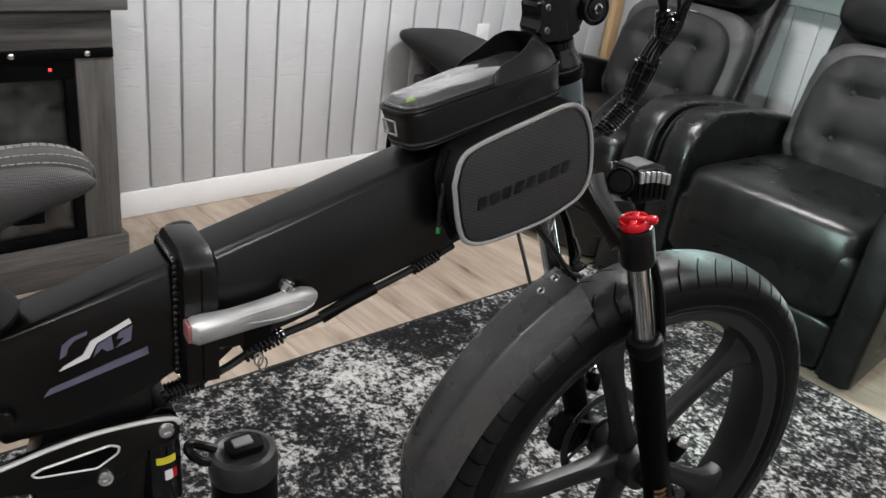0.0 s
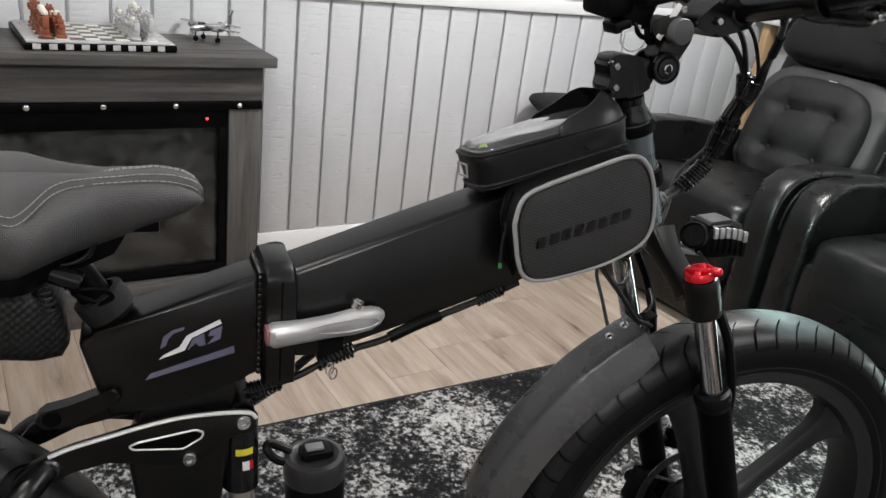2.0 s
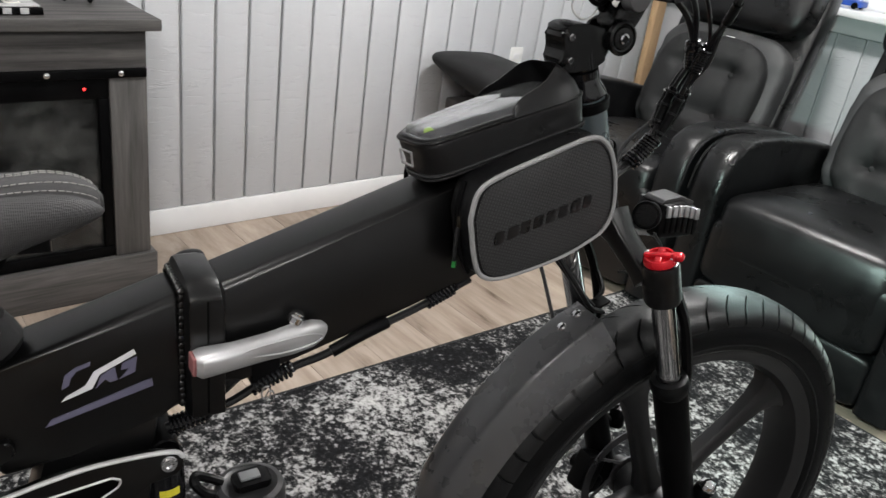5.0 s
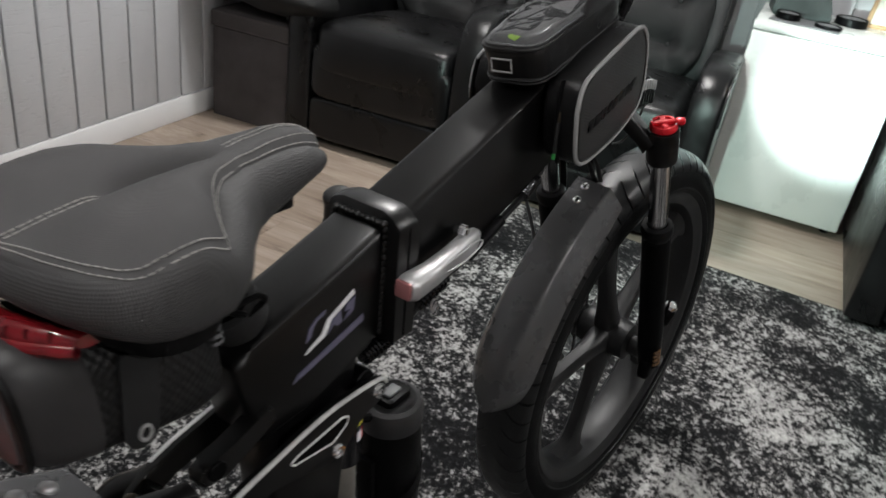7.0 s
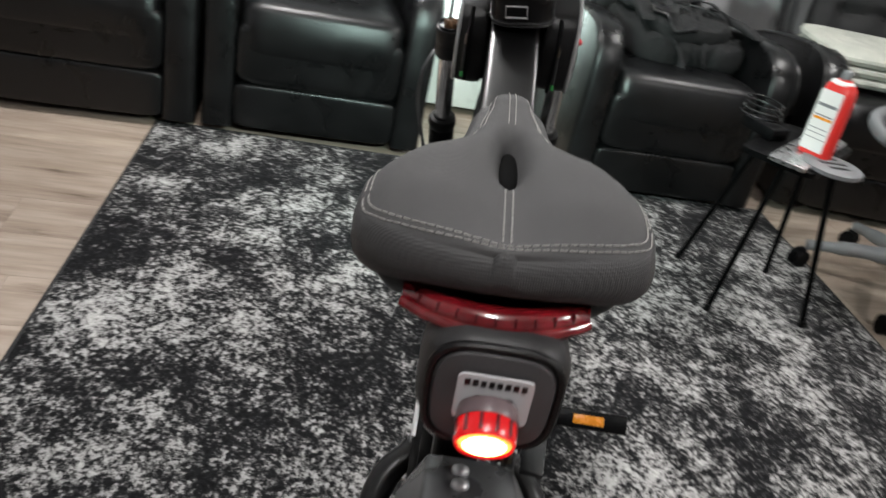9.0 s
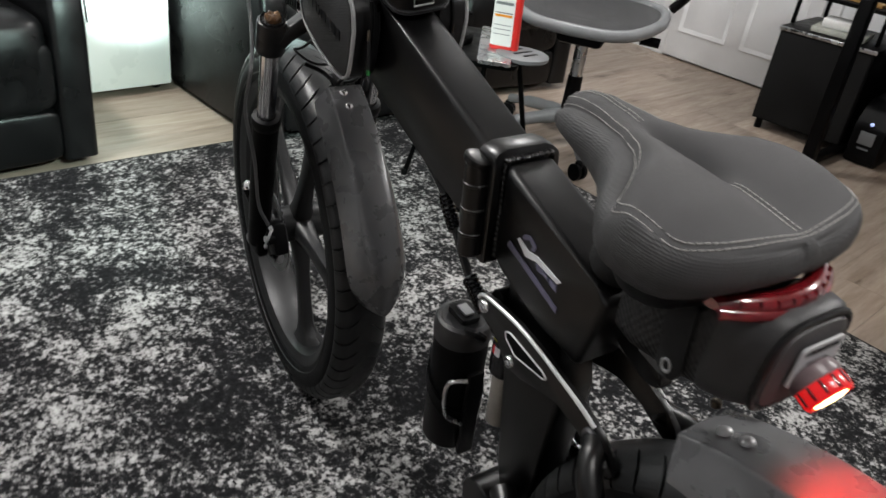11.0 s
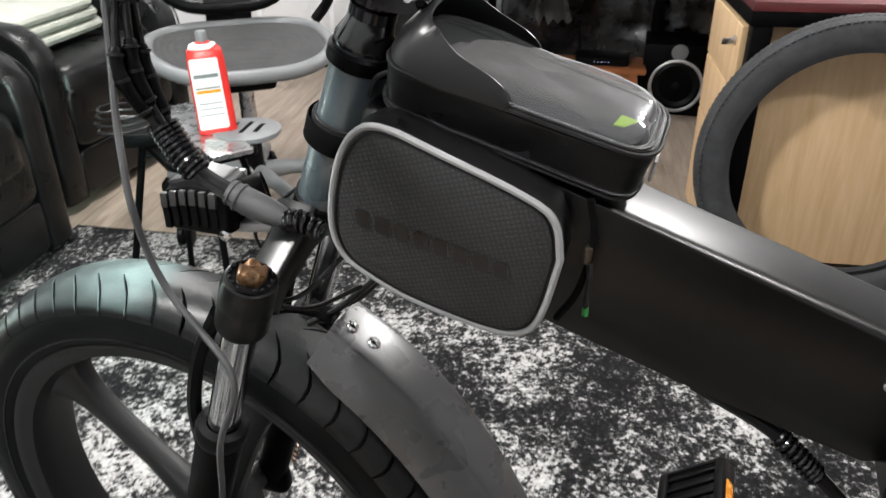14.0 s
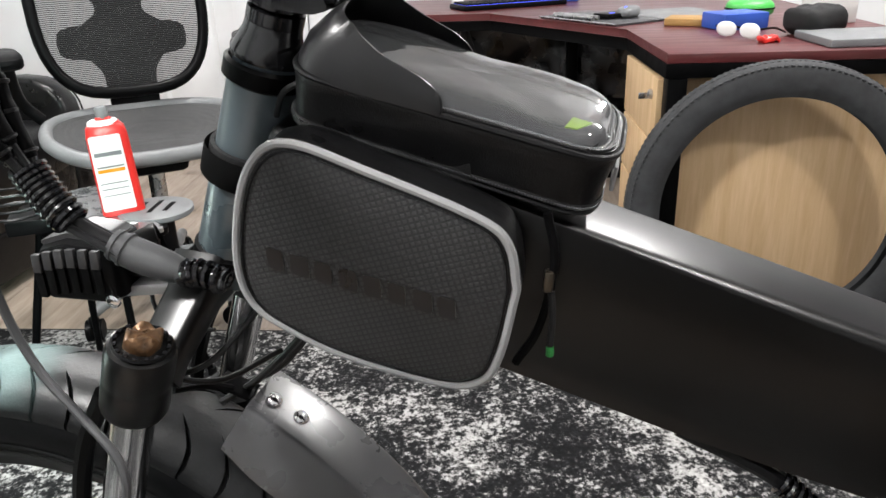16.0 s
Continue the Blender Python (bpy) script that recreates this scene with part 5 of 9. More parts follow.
be = thing("wooden_bench", pose(0.415, -2.38, 0), "small orange-stained pine bench under the desk", "bench")
part("bench_top", span(begin(), (-0.235, -0.095, 0.185), (0.235, 0.105, 0.212), 0.005), M_STAINED, be)
part("apron", span(begin(), (-0.20, 0.060, 0.138), (0.20, 0.078, 0.1845), 0.003), M_STAINED, be)
for x, d in ((-0.185, -0.02), (0.172, 0.02)):
    for y in (-0.07, 0.085):
        rings = [[(x + d * (1 - z / 0.185) + a * 0.016, y + b * 0.013, z) for a, b in ((-1, -1), (1, -1), (1, 1), (-1, 1))] for z in (0.0, 0.1845)]
        part("leg", loft(begin(), rings), M_STAINED, be)
ro = thing("router", pose(0.36, -2.38, 0.2125, 0, 0, -4), "black wireless router with one antenna on the bench", "router")
part("case", prism(begin(), rounded([(-0.12, -0.07), (0.12, -0.07), (0.11, 0.075), (-0.11, 0.075)], 0.015), 0.0, 0.030, 0.005, "z"), M_PLASTIC, ro)
for k in range(5):
    part("status_light", box(begin(), (-0.03 + 0.015 * k, 0.0755, 0.016), (0.005, 0.002, 0.002), 0), M_LEDBLUE, ro)
part("antenna", tube(begin(), [(0.10, -0.06, 0.02), (0.105, -0.065, 0.07), (0.112, -0.07, 0.16)], 0.006, 8), M_PLASTIC, ro)
wb = thing("white_box", pose(0.462, -2.372, 0, 0, 0, -3), "white plastic box under the bench", "box")
part("shell", span(begin(), (-0.098, -0.05, 0.0), (0.098, 0.06, 0.094), 0.012), M_WHITEPLASTIC, wb)
sp_ = thing("loudspeaker", pose(0.055, -2.335, 0, 0, 0, -6), "black loudspeaker with a silver driver ring", "speaker")
part("cabinet", span(begin(), (-0.15, -0.25, 0.0), (0.135, 0.0, 0.30), 0.005), M_BLACKMETAL, sp_)
part("driver_ring", lathe(begin(), [(0.100, 0.0), (0.112, 0.002), (0.114, 0.008), (0.106, 0.011), (0.100, 0.006)], pose(-0.01, 0.0, 0.130, -90), 48, False), M_SILVER, sp_, "silver driver ring")
part("cone", lathe(begin(), [(0.100, 0.004), (0.088, 0.010), (0.080, 0.004), (0.04, -0.012), (0.03, -0.004), (0.002, 0.004)], pose(-0.01, 0.0, 0.130, -90), 40, False), M_RUBBER, sp_)
part("tweeter", lathe(begin(), [(0.030, 0.0), (0.034, 0.003), (0.028, 0.006), (0.015, 0.008), (0.002, 0.010)], pose(-0.01, 0.0, 0.272, -90), 24), M_GREYPLASTIC, sp_)
# creased black plastic hung behind the desk
bm = begin()
nx, nz = 60, 26
gridv = []
for i in range(nx + 1):
    row = []
    for j in range(nz + 1):
        x, z = -0.58 + 1.40 * i / nx, 0.02 + 0.66 * j / nz
        y = -2.655 + 0.035 * math.sin(9 * x + 5 * z) + 0.022 * noise.noise(Vector((x * 6, 3.1, z * 8))) + 0.012 * noise.noise(Vector((x * 19, 1.7, z * 15)))
        row.append(bm.verts.new((x, y, z)))
    gridv.append(row)
for a, b in zip(gridv, gridv[1:]):
    for j in range(nz):
        bm.faces.new((a[j], b[j], b[j + 1], a[j + 1]))
solo("plastic_sheet", bm, plain("creased_black_plastic", (0.012, 0.012, 0.013), 0.28, var=0.2, bump=0.2, bscale=60), Matrix(), "creased black plastic sheet hanging behind the desk", "plastic sheet")
bm = begin()
rows = []
for j in range(19):
    f = j / 18
    w = 0.018 + 0.085 * (1 - f) ** 0.8
    row = []
    for i in range(9):
        x = 0.63 - 0.02 * f + w * (i / 8 - 0.5) * 1.6 - 0.05 * (1 - f)
        z = 0.34 + 0.32 * f - 0.03 * math.sin(3 * i)* (1 - f)
        y = -2.555 + 0.016 * math.sin(1.9 * i + 2 * f) + 0.014 * noise.noise(Vector((x * 22, 0.4, z * 9)))
        row.append((x, y, z))
    rows.append(row)
rings = [row + [(x, y - 0.002, z) for x, y, z in reversed(row)] for row in rows]
loft(bm, rings)
solo("plastic_bag", bm, plain("grey_thin_plastic", (0.085, 0.085, 0.086), 0.35, var=0.35, scale=9, bump=0.3, bscale=40), Matrix(), "torn grey plastic bag hanging behind the desk", "bag")

# on the desk
kb = thing("keyboard", pose(0.42, -2.24, DZ + 0.0245, 0, 0, 24), "black keyboard with blue-lit keys", "keyboard")
part("tray", span(begin(), (-0.22, -0.075, 0.0), (0.22, 0.075, 0.018), 0.004), M_PLASTIC, kb)
bm = begin()
span(bm, (-0.0075, -0.0065, 0.0), (0.0075, 0.0065, 0.007), 0.0015, 1)
key_mesh = finish("key", bm, M_PLASTIC)
for i in range(22):
    for j in range(6):
        ob = new("key", key_mesh)
        ob.parent = kb
        ob.matrix_basis = pose(-0.2 + 0.019 * i, -0.055 + 0.022 * j, 0.0185)
part("key_glow", span(begin(), (-0.205, -0.065, 0.0182), (0.205, 0.065, 0.0190), 0), M_KEYGLOW, kb, "blue glow between the keys")
mp = thing("mouse_pad", pose(-0.02, -1.80, DZ + 0.0245, 0, 0, 10), "large dark grey desk mat", "desk mat")
part("mat", prism(begin(), rounded([(-0.24, -0.15), (0.12, -0.15), (0.12, 0.17), (-0.24, 0.17)], 0.02), 0.0, 0.004, 0.001, "z"), M_GREYPLASTIC, mp)
tray = thing("desk_pad", Matrix.Translation((0, 0, DZ + 0.0245)), "dark glossy desk pad along the cut corner of the desk", "desk pad")
part("pad", prism(begin(), rounded([(0.335, -1.800), (0.128, -1.510), (-0.060, -1.640), (0.150, -1.960)], 0.012), 0.0, 0.006, 0.001, "z"), plain("dark_grey_pad", (0.030, 0.030, 0.033), 0.30, var=0.15), tray)
part("silver_edge", tube(begin(), [(0.336, -1.797, 0.006), (0.232, -1.651, 0.006), (0.130, -1.510, 0.006)], 0.0030, 8, 2), M_STEEL, tray, "bare metal front edge")
pn = thing("silver_tube", pose(0.215, -1.700, DZ + 0.0385, 0, 0, -52), "pair of brushed silver tubes on the desk pad", "tube")
for k in range(2):
    part("barrel", tube(begin(), [(-0.085, 0.020 * k, 0.0), (0.0, 0.020 * k + 0.004, 0.001), (0.095, 0.020 * k, 0.0)], 0.0078, 12), M_STEEL, pn)
kp = thing("number_pad", pose(0.105, -1.705, DZ + 0.031, 0, 0, 38), "small dark keypad with two blue lights", "keypad")
part("case", span(begin(), (-0.055, -0.035, 0.0), (0.055, 0.035, 0.016), 0.004), M_PLASTIC, kp)
for k in range(2):
    part("status_light", box(begin(), (-0.020 + 0.040 * k, 0.015, 0.0165), (0.022, 0.008, 0.002), 0.0005), M_KEYGLOW, kp)
ms = thing("computer_mouse", pose(0.05, -1.72, DZ + 0.029, 0, 0, 60), "grey computer mouse with a blue light", "mouse")
part("shell", pillow(begin(), (0, 0, 0.018), (0.055, 0.032, 0.019), 0.7, 0.8, 24, 12), M_GREYPLASTIC, ms)
part("wheel_light", box(begin(), (0.03, 0, 0.034), (0.02, 0.006, 0.006), 0.001), M_KEYGLOW, ms)
for nm, lab, cat, p, s, mt, rz in (
        ("blue_box", "blue cardboard box on the desk", "box", (-0.20, -1.42), (0.15, 0.11, 0.045), M_BLUE, 20),
        ("brown_book", "yellow-brown book on the desk", "book", (-0.11, -1.52), (0.16, 0.11, 0.022), M_BROWN, -24),
        ("laptop", "closed grey laptop on the desk", "laptop", (-0.44, -1.10), (0.30, 0.20, 0.020), M_GREYPLASTIC, 4),
        ("black_pouch", "black soft pouch on the desk", "pouch", (-0.36, -1.25), (0.17, 0.11, 0.075), M_NYLON, 30),
        ("white_carton", "white small carton on the desk", "carton", (-0.50, -1.50), (0.12, 0.10, 0.10), M_PAPER, 12),
        ("purple_case", "dark blue flat case on the desk", "case", (0.30, -2.42), (0.34, 0.10, 0.05), M_BLUE, 0),
        ("red_pouch", "red small pouch on the desk", "pouch", (-0.19, -1.11), (0.060, 0.030, 0.016), M_REDPLASTIC, 15)):
    bm = begin()
    if cat == "pouch":
        pillow(bm, (0, 0, s[2] / 2), (s[0] / 2, s[1] / 2, s[2] / 2), 0.6, 0.5, 28, 12, None, lambda q: Vector((0, 0, 0.004 * math.sin(9 * q.x))))
    else:
        box(bm, (0, 0, s[2] / 2), s, 0.004)
    solo(nm, bm, mt, pose(*p, DZ + 0.0245, 0, 0, rz), lab, cat)
gl = thing("safety_glasses", pose(-0.14, -1.20, DZ + 0.0245, 0, 0, 40), "clear-lensed white safety glasses on the desk", "glasses")
for s in (-1, 1):
    part("lens", pillow(begin(), (0, 0.035 * s, 0.022), (0.006, 0.030, 0.020), 0.9, 0.8, 20, 10), M_WHITEPLASTIC, gl)
    part("temple", tube(begin(), [(0.0, 0.066 * s, 0.028), (-0.06, 0.070 * s, 0.026), (-0.12, 0.066 * s, 0.010)], 0.003, 6), M_PLASTIC, gl)
gb = thing("green_case", pose(-0.32, -1.66, DZ + 0.0245), "round green plastic case on the desk", "case")
part("shell", pillow(begin(), (0, 0, 0.03), (0.075, 0.06, 0.03), 0.7, 0.9, 28, 12), M_GREENTOY, gb)
part("rim", tube(begin(), [(0.076 * math.cos(2 * math.pi * k / 28), 0.061 * math.sin(2 * math.pi * k / 28), 0.030) for k in range(28)], 0.003, 6, 1, True), M_PLASTIC, gb)
bt = thing("plastic_bottle", pose(0.62, -2.30, DZ + 0.0245), "small white bottle with a red cap on the desk", "bottle")
part("body", lathe(begin(), [(0.020, 0.0), (0.024, 0.004), (0.024, 0.075), (0.014, 0.092), (0.012, 0.098)], Matrix(), 24), M_WHITEPLASTIC, bt)
part("cap", lathe(begin(), [(0.014, 0.097), (0.0145, 0.099), (0.0145, 0.115), (0.012, 0.117)], Matrix(), 20), M_REDPLASTIC, bt)

# ---- folding electric bike: x forward, y to its left, z up ----
bike = thing("folding_electric_bike", BIKE, "black folding fat-tyre electric bike standing on the rug", "bicycle")


HUB = Vector((0.190, -0.0135, 0.3466))
REAR = Vector((-0.955, 0.0, 0.334))
RAKE = Vector((0.33, 0, -1)).normalized()


def wheel(parent_name, m, spoke0, label):
    """A fat tyre on a five-spoke cast wheel, its axle along y."""
    w = new(parent_name)
    w.parent, w.matrix_parent_inverse = bike, Matrix()
    w.matrix_basis = m
    tagged(w, label)
    # tyre: a carcass with a rounder crown, then tread blocks
    sec = [(0.282, 0.034), (0.287, 0.040), (0.296, 0.0455), (0.310, 0.0485), (0.325, 0.046), (0.341, 0.038), (0.352, 0.024), (0.3565, 0.008)]
    sec = sec + [(r, -y) for r, y in reversed(sec)] + [(0.276, -0.028), (0.276, 0.028)]
    rings = []
    for i in range(96):
        a = 2 * math.pi * i / 96
        rings.append([(r * math.cos(a), y, r * math.sin(a)) for r, y in sec])
    tyre = part("tyre", loft(begin(), rings, closed=True), M_RUBBER, w)
    # tread: hooked bars on both shoulders that grow out of a closed centre band
    bm = begin()
    count = 60
    step = 2 * math.pi / count
    across = [(0.0, 0.3580), (0.009, 0.3578), (0.018, 0.3570), (0.026, 0.3546), (0.0325, 0.3508), (0.0385, 0.3455), (0.0430, 0.3390), (0.0458, 0.3325)]
    lags = (0.0, 0.018, 0.050, 0.074, 0.090, 0.098, 0.100, 0.094)
    fill = (1.0, 1.0, 0.90, 0.875, 0.87, 0.87, 0.885, 0.93)
    for i in range(count):
        for s in (-1, 1):
            a0 = step * (i + (0.5 if s > 0 else 0.0))
            top, low = [], []
            for (y, r), lag, share in zip(across, lags, fill):
                angles = [a0 + lag, a0 + lag + 0.5 * share * step, a0 + lag + share * step]
                top.append([bm.verts.new(((r + 0.0024) * math.cos(a), y * s, (r + 0.0024) * math.sin(a))) for a in angles])
                low.append([bm.verts.new(((r - 0.0035) * math.cos(a), y * s * 0.985, (r - 0.0035) * math.sin(a))) for a in (angles[0], angles[2])])
            for k in range(len(across) - 1):
                for j in (0, 1):
                    bm.faces.new((top[k][j], top[k][j + 1], top[k + 1][j + 1], top[k + 1][j]))
                if k:
                    bm.faces.new((top[k][0], top[k + 1][0], low[k + 1][0], low[k][0]))
                    bm.faces.new((top[k][2], low[k][1], low[k + 1][1], top[k + 1][2]))
            bm.faces.new((top[-1][0], top[-1][1], top[-1][2], low[-1][1], low[-1][0]))
    ob = part("tread", bm, M_RUBBER_TREAD, tyre, "hooked road tread bars", 30)
    ob["kind"] = "stuff"
    # raised bead line on the side walls
    bm = begin()
    for s in (-1, 1):
        lathe(bm, [(0.2985, s * 0.0462), (0.2992, s * 0.0478), (0.3005, s * 0.0480), (0.3015, s * 0.0475)], pose(0, 0, 0, -90), 96, False)
    part("bead_line", bm, M_RUBBER_TREAD, tyre)
    # rim: a broad inner drum with lips
    prof = [(0.2825, 0.034), (0.2905, 0.0400), (0.2890, 0.0425), (0.2860, 0.0425), (0.2800, 0.0390), (0.268, 0.034), (0.262, 0.020), (0.262, -0.020), (0.268, -0.034), (0.2800, -0.0390), (0.2860, -0.0425), (0.2890, -0.0425), (0.2905, -0.0400), (0.2825, -0.034)]
    rings = []
    for i in range(96):
        a = 2 * math.pi * i / 96
        rings.append([(r * math.cos(a), y, r * math.sin(a)) for r, y in prof])
    rim = part("rim", loft(begin(), rings, closed=True), M_RIM, w)
    for i in range(5):
        a = radians(spoke0 + 72 * i)
        d, t = Vector((math.cos(a), 0, math.sin(a))), Vector((-math.sin(a), 0, math.cos(a)))
        rings = []
        for f, half, thick, bow in ((0.025, 0.024, 0.022, 0.0), (0.06, 0.0170, 0.018, 0.001), (0.11, 0.0155, 0.014, 0.002), (0.175, 0.0165, 0.013, 0.003), (0.220, 0.021, 0.014, 0.004), (0.248, 0.033, 0.017, 0.005), (0.265, 0.058, 0.022, 0.005)):
            ring = []
            for k in range(12):
                q = 2 * math.pi * k / 12
                ring.append(d * f + t * (bow + half * spow(math.cos(q), 0.6)) + Vector((0, thick * spow(math.sin(q), 0.6), 0)))
            rings.append(ring)
        part("spoke", loft(begin(), rings), M_RIM, w)
    bm = begin()
    lathe(bm, [(0.012, -0.085), (0.02, -0.080), (0.02, -0.05), (0.034, -0.046), (0.037, -0.02), (0.037, 0.02), (0.034, 0.046), (0.02, 0.05), (0.02, 0.080), (0.012, 0.085)], pose(0, 0, 0, -90), 28)
    part("hub", bm, M_RIM, w)
    return w


front_wheel = wheel("front_wheel", pose(*HUB, 1.6, 0, -3.6) @ Matrix.Diagonal((0.989, 1, 0.989, 1)), 40, "black five-spoke cast front wheel with a fat tyre")
rear_wheel = wheel("rear_wheel", pose(*REAR) @ Matrix.Diagonal((0.93, 1, 0.93, 1)), 10, "black five-spoke cast rear wheel with a fat tyre")

# brake rotor and caliper by the left fork leg
bm = begin()
p = Vector((HUB.x, HUB.y + 0.056, HUB.z))
lathe(bm, [(0.088, -0.001), (0.088, 0.001), (0.074, 0.001), (0.074, -0.001), (0.088, -0.001)], pose(*p, -90), 48, False)
lathe(bm, [(0.034, -0.0015), (0.034, 0.0015), (0.02, 0.0015), (0.02, -0.0015)], pose(*p, -90), 30, False)
rotor = part("brake_rotor", bm, M_DARKSTEEL, bike)
for k in range(6):
    a = 2 * math.pi * k / 6
    part("rotor_arm", tube(begin(), [p + Vector((0.03 * math.cos(a), 0, 0.03 * math.sin(a))), p + Vector((0.077 * math.cos(a + 0.4), 0, 0.077 * math.sin(a + 0.4)))], 0.0028, 6, 1), M_DARKSTEEL, rotor)
caliper = begin()
box(caliper, (0.118, 0.058, 0.366), (0.040, 0.030, 0.062), 0.007, turn(0, 18, 0))
box(caliper, (0.134, 0.060, 0.338), (0.030, 0.024, 0.030), 0.006, turn(0, 30, 0))
cyl(caliper, (0.112, 0.066, 0.372), (0.112, 0.080, 0.372), 0.0125, seg=18)
tube(caliper, [(0.120, 0.062, 0.325), (0.136, 0.062, 0.316), (0.154, 0.064, 0.322)], 0.0052, 8)
cal = part("brake_caliper", caliper, M_PLASTIC, bike)
bm = begin()
for q, r in (((0.112, 0.080, 0.372), 0.0070), ((0.132, 0.074, 0.344), 0.0050), ((0.106, 0.072, 0.398), 0.0048)):
    lathe(bm, [(r, 0.0), (r, 0.004), (r * 0.7, 0.0055), (r * 0.5, 0.003)], pose(*q, -90), 14)
tube(bm, [(0.104, 0.072, 0.398), (0.098, 0.080, 0.388), (0.101, 0.084, 0.376), (0.110, 0.084, 0.372)], 0.0032, 6)
part("bolt", bm, M_SILVER, cal, "bare metal bolts and arm")

# suspension fork
for s in (-1, 1):
    cap = Vector((0.008, -0.094, 0.796)) if s < 0 else Vector((0.003, 0.092, 0.807))
    seal = 0.172 if s < 0 else 0.184
    foot = Vector((0.173, -0.105, 0.334)) if s < 0 else Vector((0.174, 0.076, 0.336))
    d = (foot - cap).normalized()
    leg = part("fork_leg", cyl(begin(), cap + d * (seal + 0.019), foot, 0.0222, 0.0205, 28), M_BLACKMETAL, bike)
    part("seal_ring", lathe(begin(), [(0.0155, -0.004), (0.0228, -0.002), (0.0246, 0.004), (0.0244, 0.012), (0.0222, 0.019)], frame_at(cap + d * seal, d), 28, False), M_RUBBER, leg)
    part("stanchion", cyl(begin(), cap + d * 0.04, cap + d * (seal + 0.03), 0.0146, seg=28), M_CHROME, leg, "polished chrome stanchion")
    clamp = begin()
    lathe(clamp, [(0.0165, -0.004), (0.0208, -0.0025), (0.0222, 0.002), (0.0222, 0.022), (0.0218, 0.024), (0.0222, 0.026), (0.0222, 0.046), (0.0208, 0.050), (0.0150, 0.051)], frame_at(cap, d), 32)
    crown_leg = part("fork_clamp", clamp, M_FRAME, leg)
    m = frame_at(cap, -d)
    if s < 0:
        bm = begin()
        lathe(bm, [(0.0170, 0.003), (0.0192, 0.0045), (0.0192, 0.010), (0.0172, 0.013), (0.0150, 0.0125), (0.0140, 0.010), (0.002, 0.010)], m, 28)
        box(bm, m @ Vector((0.0, 0.0, 0.0125)), (0.036, 0.0085, 0.006), 0.0025, m.to_3x3() @ turn(0, 0, 40))
        box(bm, m @ Vector((0.0, 0.0, 0.0115)), (0.0085, 0.030, 0.004), 0.0015, m.to_3x3() @ turn(0, 0, 40))
        pillow(bm, m @ Vector((0.018, 0.011, 0.0135)), (0.0075, 0.0060, 0.0050), 0.7, 0.7, 14, 8, m.to_3x3() @ turn(0, 0, 30))
        part("lockout_knob", bm, M_RED, leg, "red anodised lockout knob")
        for a in (20, 200):
            q = m @ Vector((0.0165 * math.cos(radians(a)), 0.0165 * math.sin(radians(a)), 0.0132))
            part("marking", box(begin(), q, (0.007, 0.0022, 0.001), 0, m.to_3x3() @ turn(0, 0, a + 90)), M_DECALWHITE, leg)
    else:
        bm = lathe(begin(), [(0.0178, 0.001), (0.0188, 0.005), (0.0176, 0.0065), (0.0158, 0.0050), (0.0146, 0.0015), (0.002, 0.0010)], m, 32)
        ring = part("cap_ring", bm, M_PLASTIC, leg)
        for k in range(16):
            a = 2 * math.pi * k / 16
            part("notch", box(begin(), m @ Vector((0.0164 * math.cos(a), 0.0164 * math.sin(a), 0.0064)), (0.0026, 0.0034, 0.0020), 0.0006, m.to_3x3() @ turn(0, 0, math.degrees(a))), M_GLOSSBLACK, ring)
        bm = begin()
        pillow(bm, m @ Vector((0.001, 0, 0.006)), (0.0118, 0.0110, 0.0062), 0.35, 0.8, 20, 10, m.to_3x3(), lambda q: Vector((0.0010 * math.sin(9 * q.y), 0, 0.0030 * math.sin(6 * q.x + 4 * q.y) * (q.z > 0))))
        part("valve_cap", bm, M_COPPER, leg, "rough copper-brown cap")
    bm = begin()
    pillow(bm, foot + d * 0.006, (0.030, 0.013, 0.026), 0.6, 0.6, 20, 10)
    part("dropout", bm, M_BLACKMETAL, leg)
    bm = cyl(begin(), foot + Vector((0.006, 0.004 * s, 0.004)), foot + Vector((0.006, 0.020 * s, 0.004)), 0.0105, seg=6)
    part("axle_nut", bm, M_DARKSTEEL, leg)
    boss = Vector((0.170, -0.119, 0.4505)) if s < 0 else Vector((0.186, 0.084, 0.4465))
    root = cap.lerp(foot, 0.775)
    bm = lathe(begin(), [(0.0125, 0.0), (0.0122, 0.006), (0.0095, 0.0105), (0.005, 0.0130), (0.0005, 0.0136)], frame_at(boss, Vector((0.25, 0.25 * s, 0.93))), 24)
    stub = part("guide_cap", bm, M_CHROME, leg, "polished steel dome cap")
    bm = lathe(begin(), [(0.0110, -0.030), (0.0135, -0.026), (0.0135, -0.002), (0.0120, 0.0)], frame_at(boss, Vector((0.25, 0.25 * s, 0.93))), 24)
    tube(bm, [root + Vector((0.010, 0, -0.012)), boss + Vector((-0.006, 0, -0.016))], 0.0085, 10, 1)
    part("guide_body", bm, M_BLACKMETAL, stub)
    # guard strip beside the stanchion
    bm = begin()
    tube(bm, [cap + d * 0.045 + Vector((0.026, -0.004 * s, 0)), cap + d * 0.10 + Vector((0.037, -0.004 * s, 0)), cap + d * 0.17 + Vector((0.035, -0.004 * s, 0)), cap + d * 0.23 + Vector((0.019, -0.004 * s, 0))], 0.0068, 8)
    part("guard_strip", bm, M_PLASTIC, leg)
# brass-coloured spring window low on the right leg
bm = begin()
for k in range(4):
    q = Vector((0.150, -0.1262, 0.366)) + RAKE * (0.010 * k - 0.01)
    tube(bm, [q + Vector((-0.012, 0.004, 0)), q, q + Vector((0.012, 0.004, 0))], 0.0026, 6)
part("brass_mark", bm, M_COPPER, bike, "worn gold print on the fork leg")
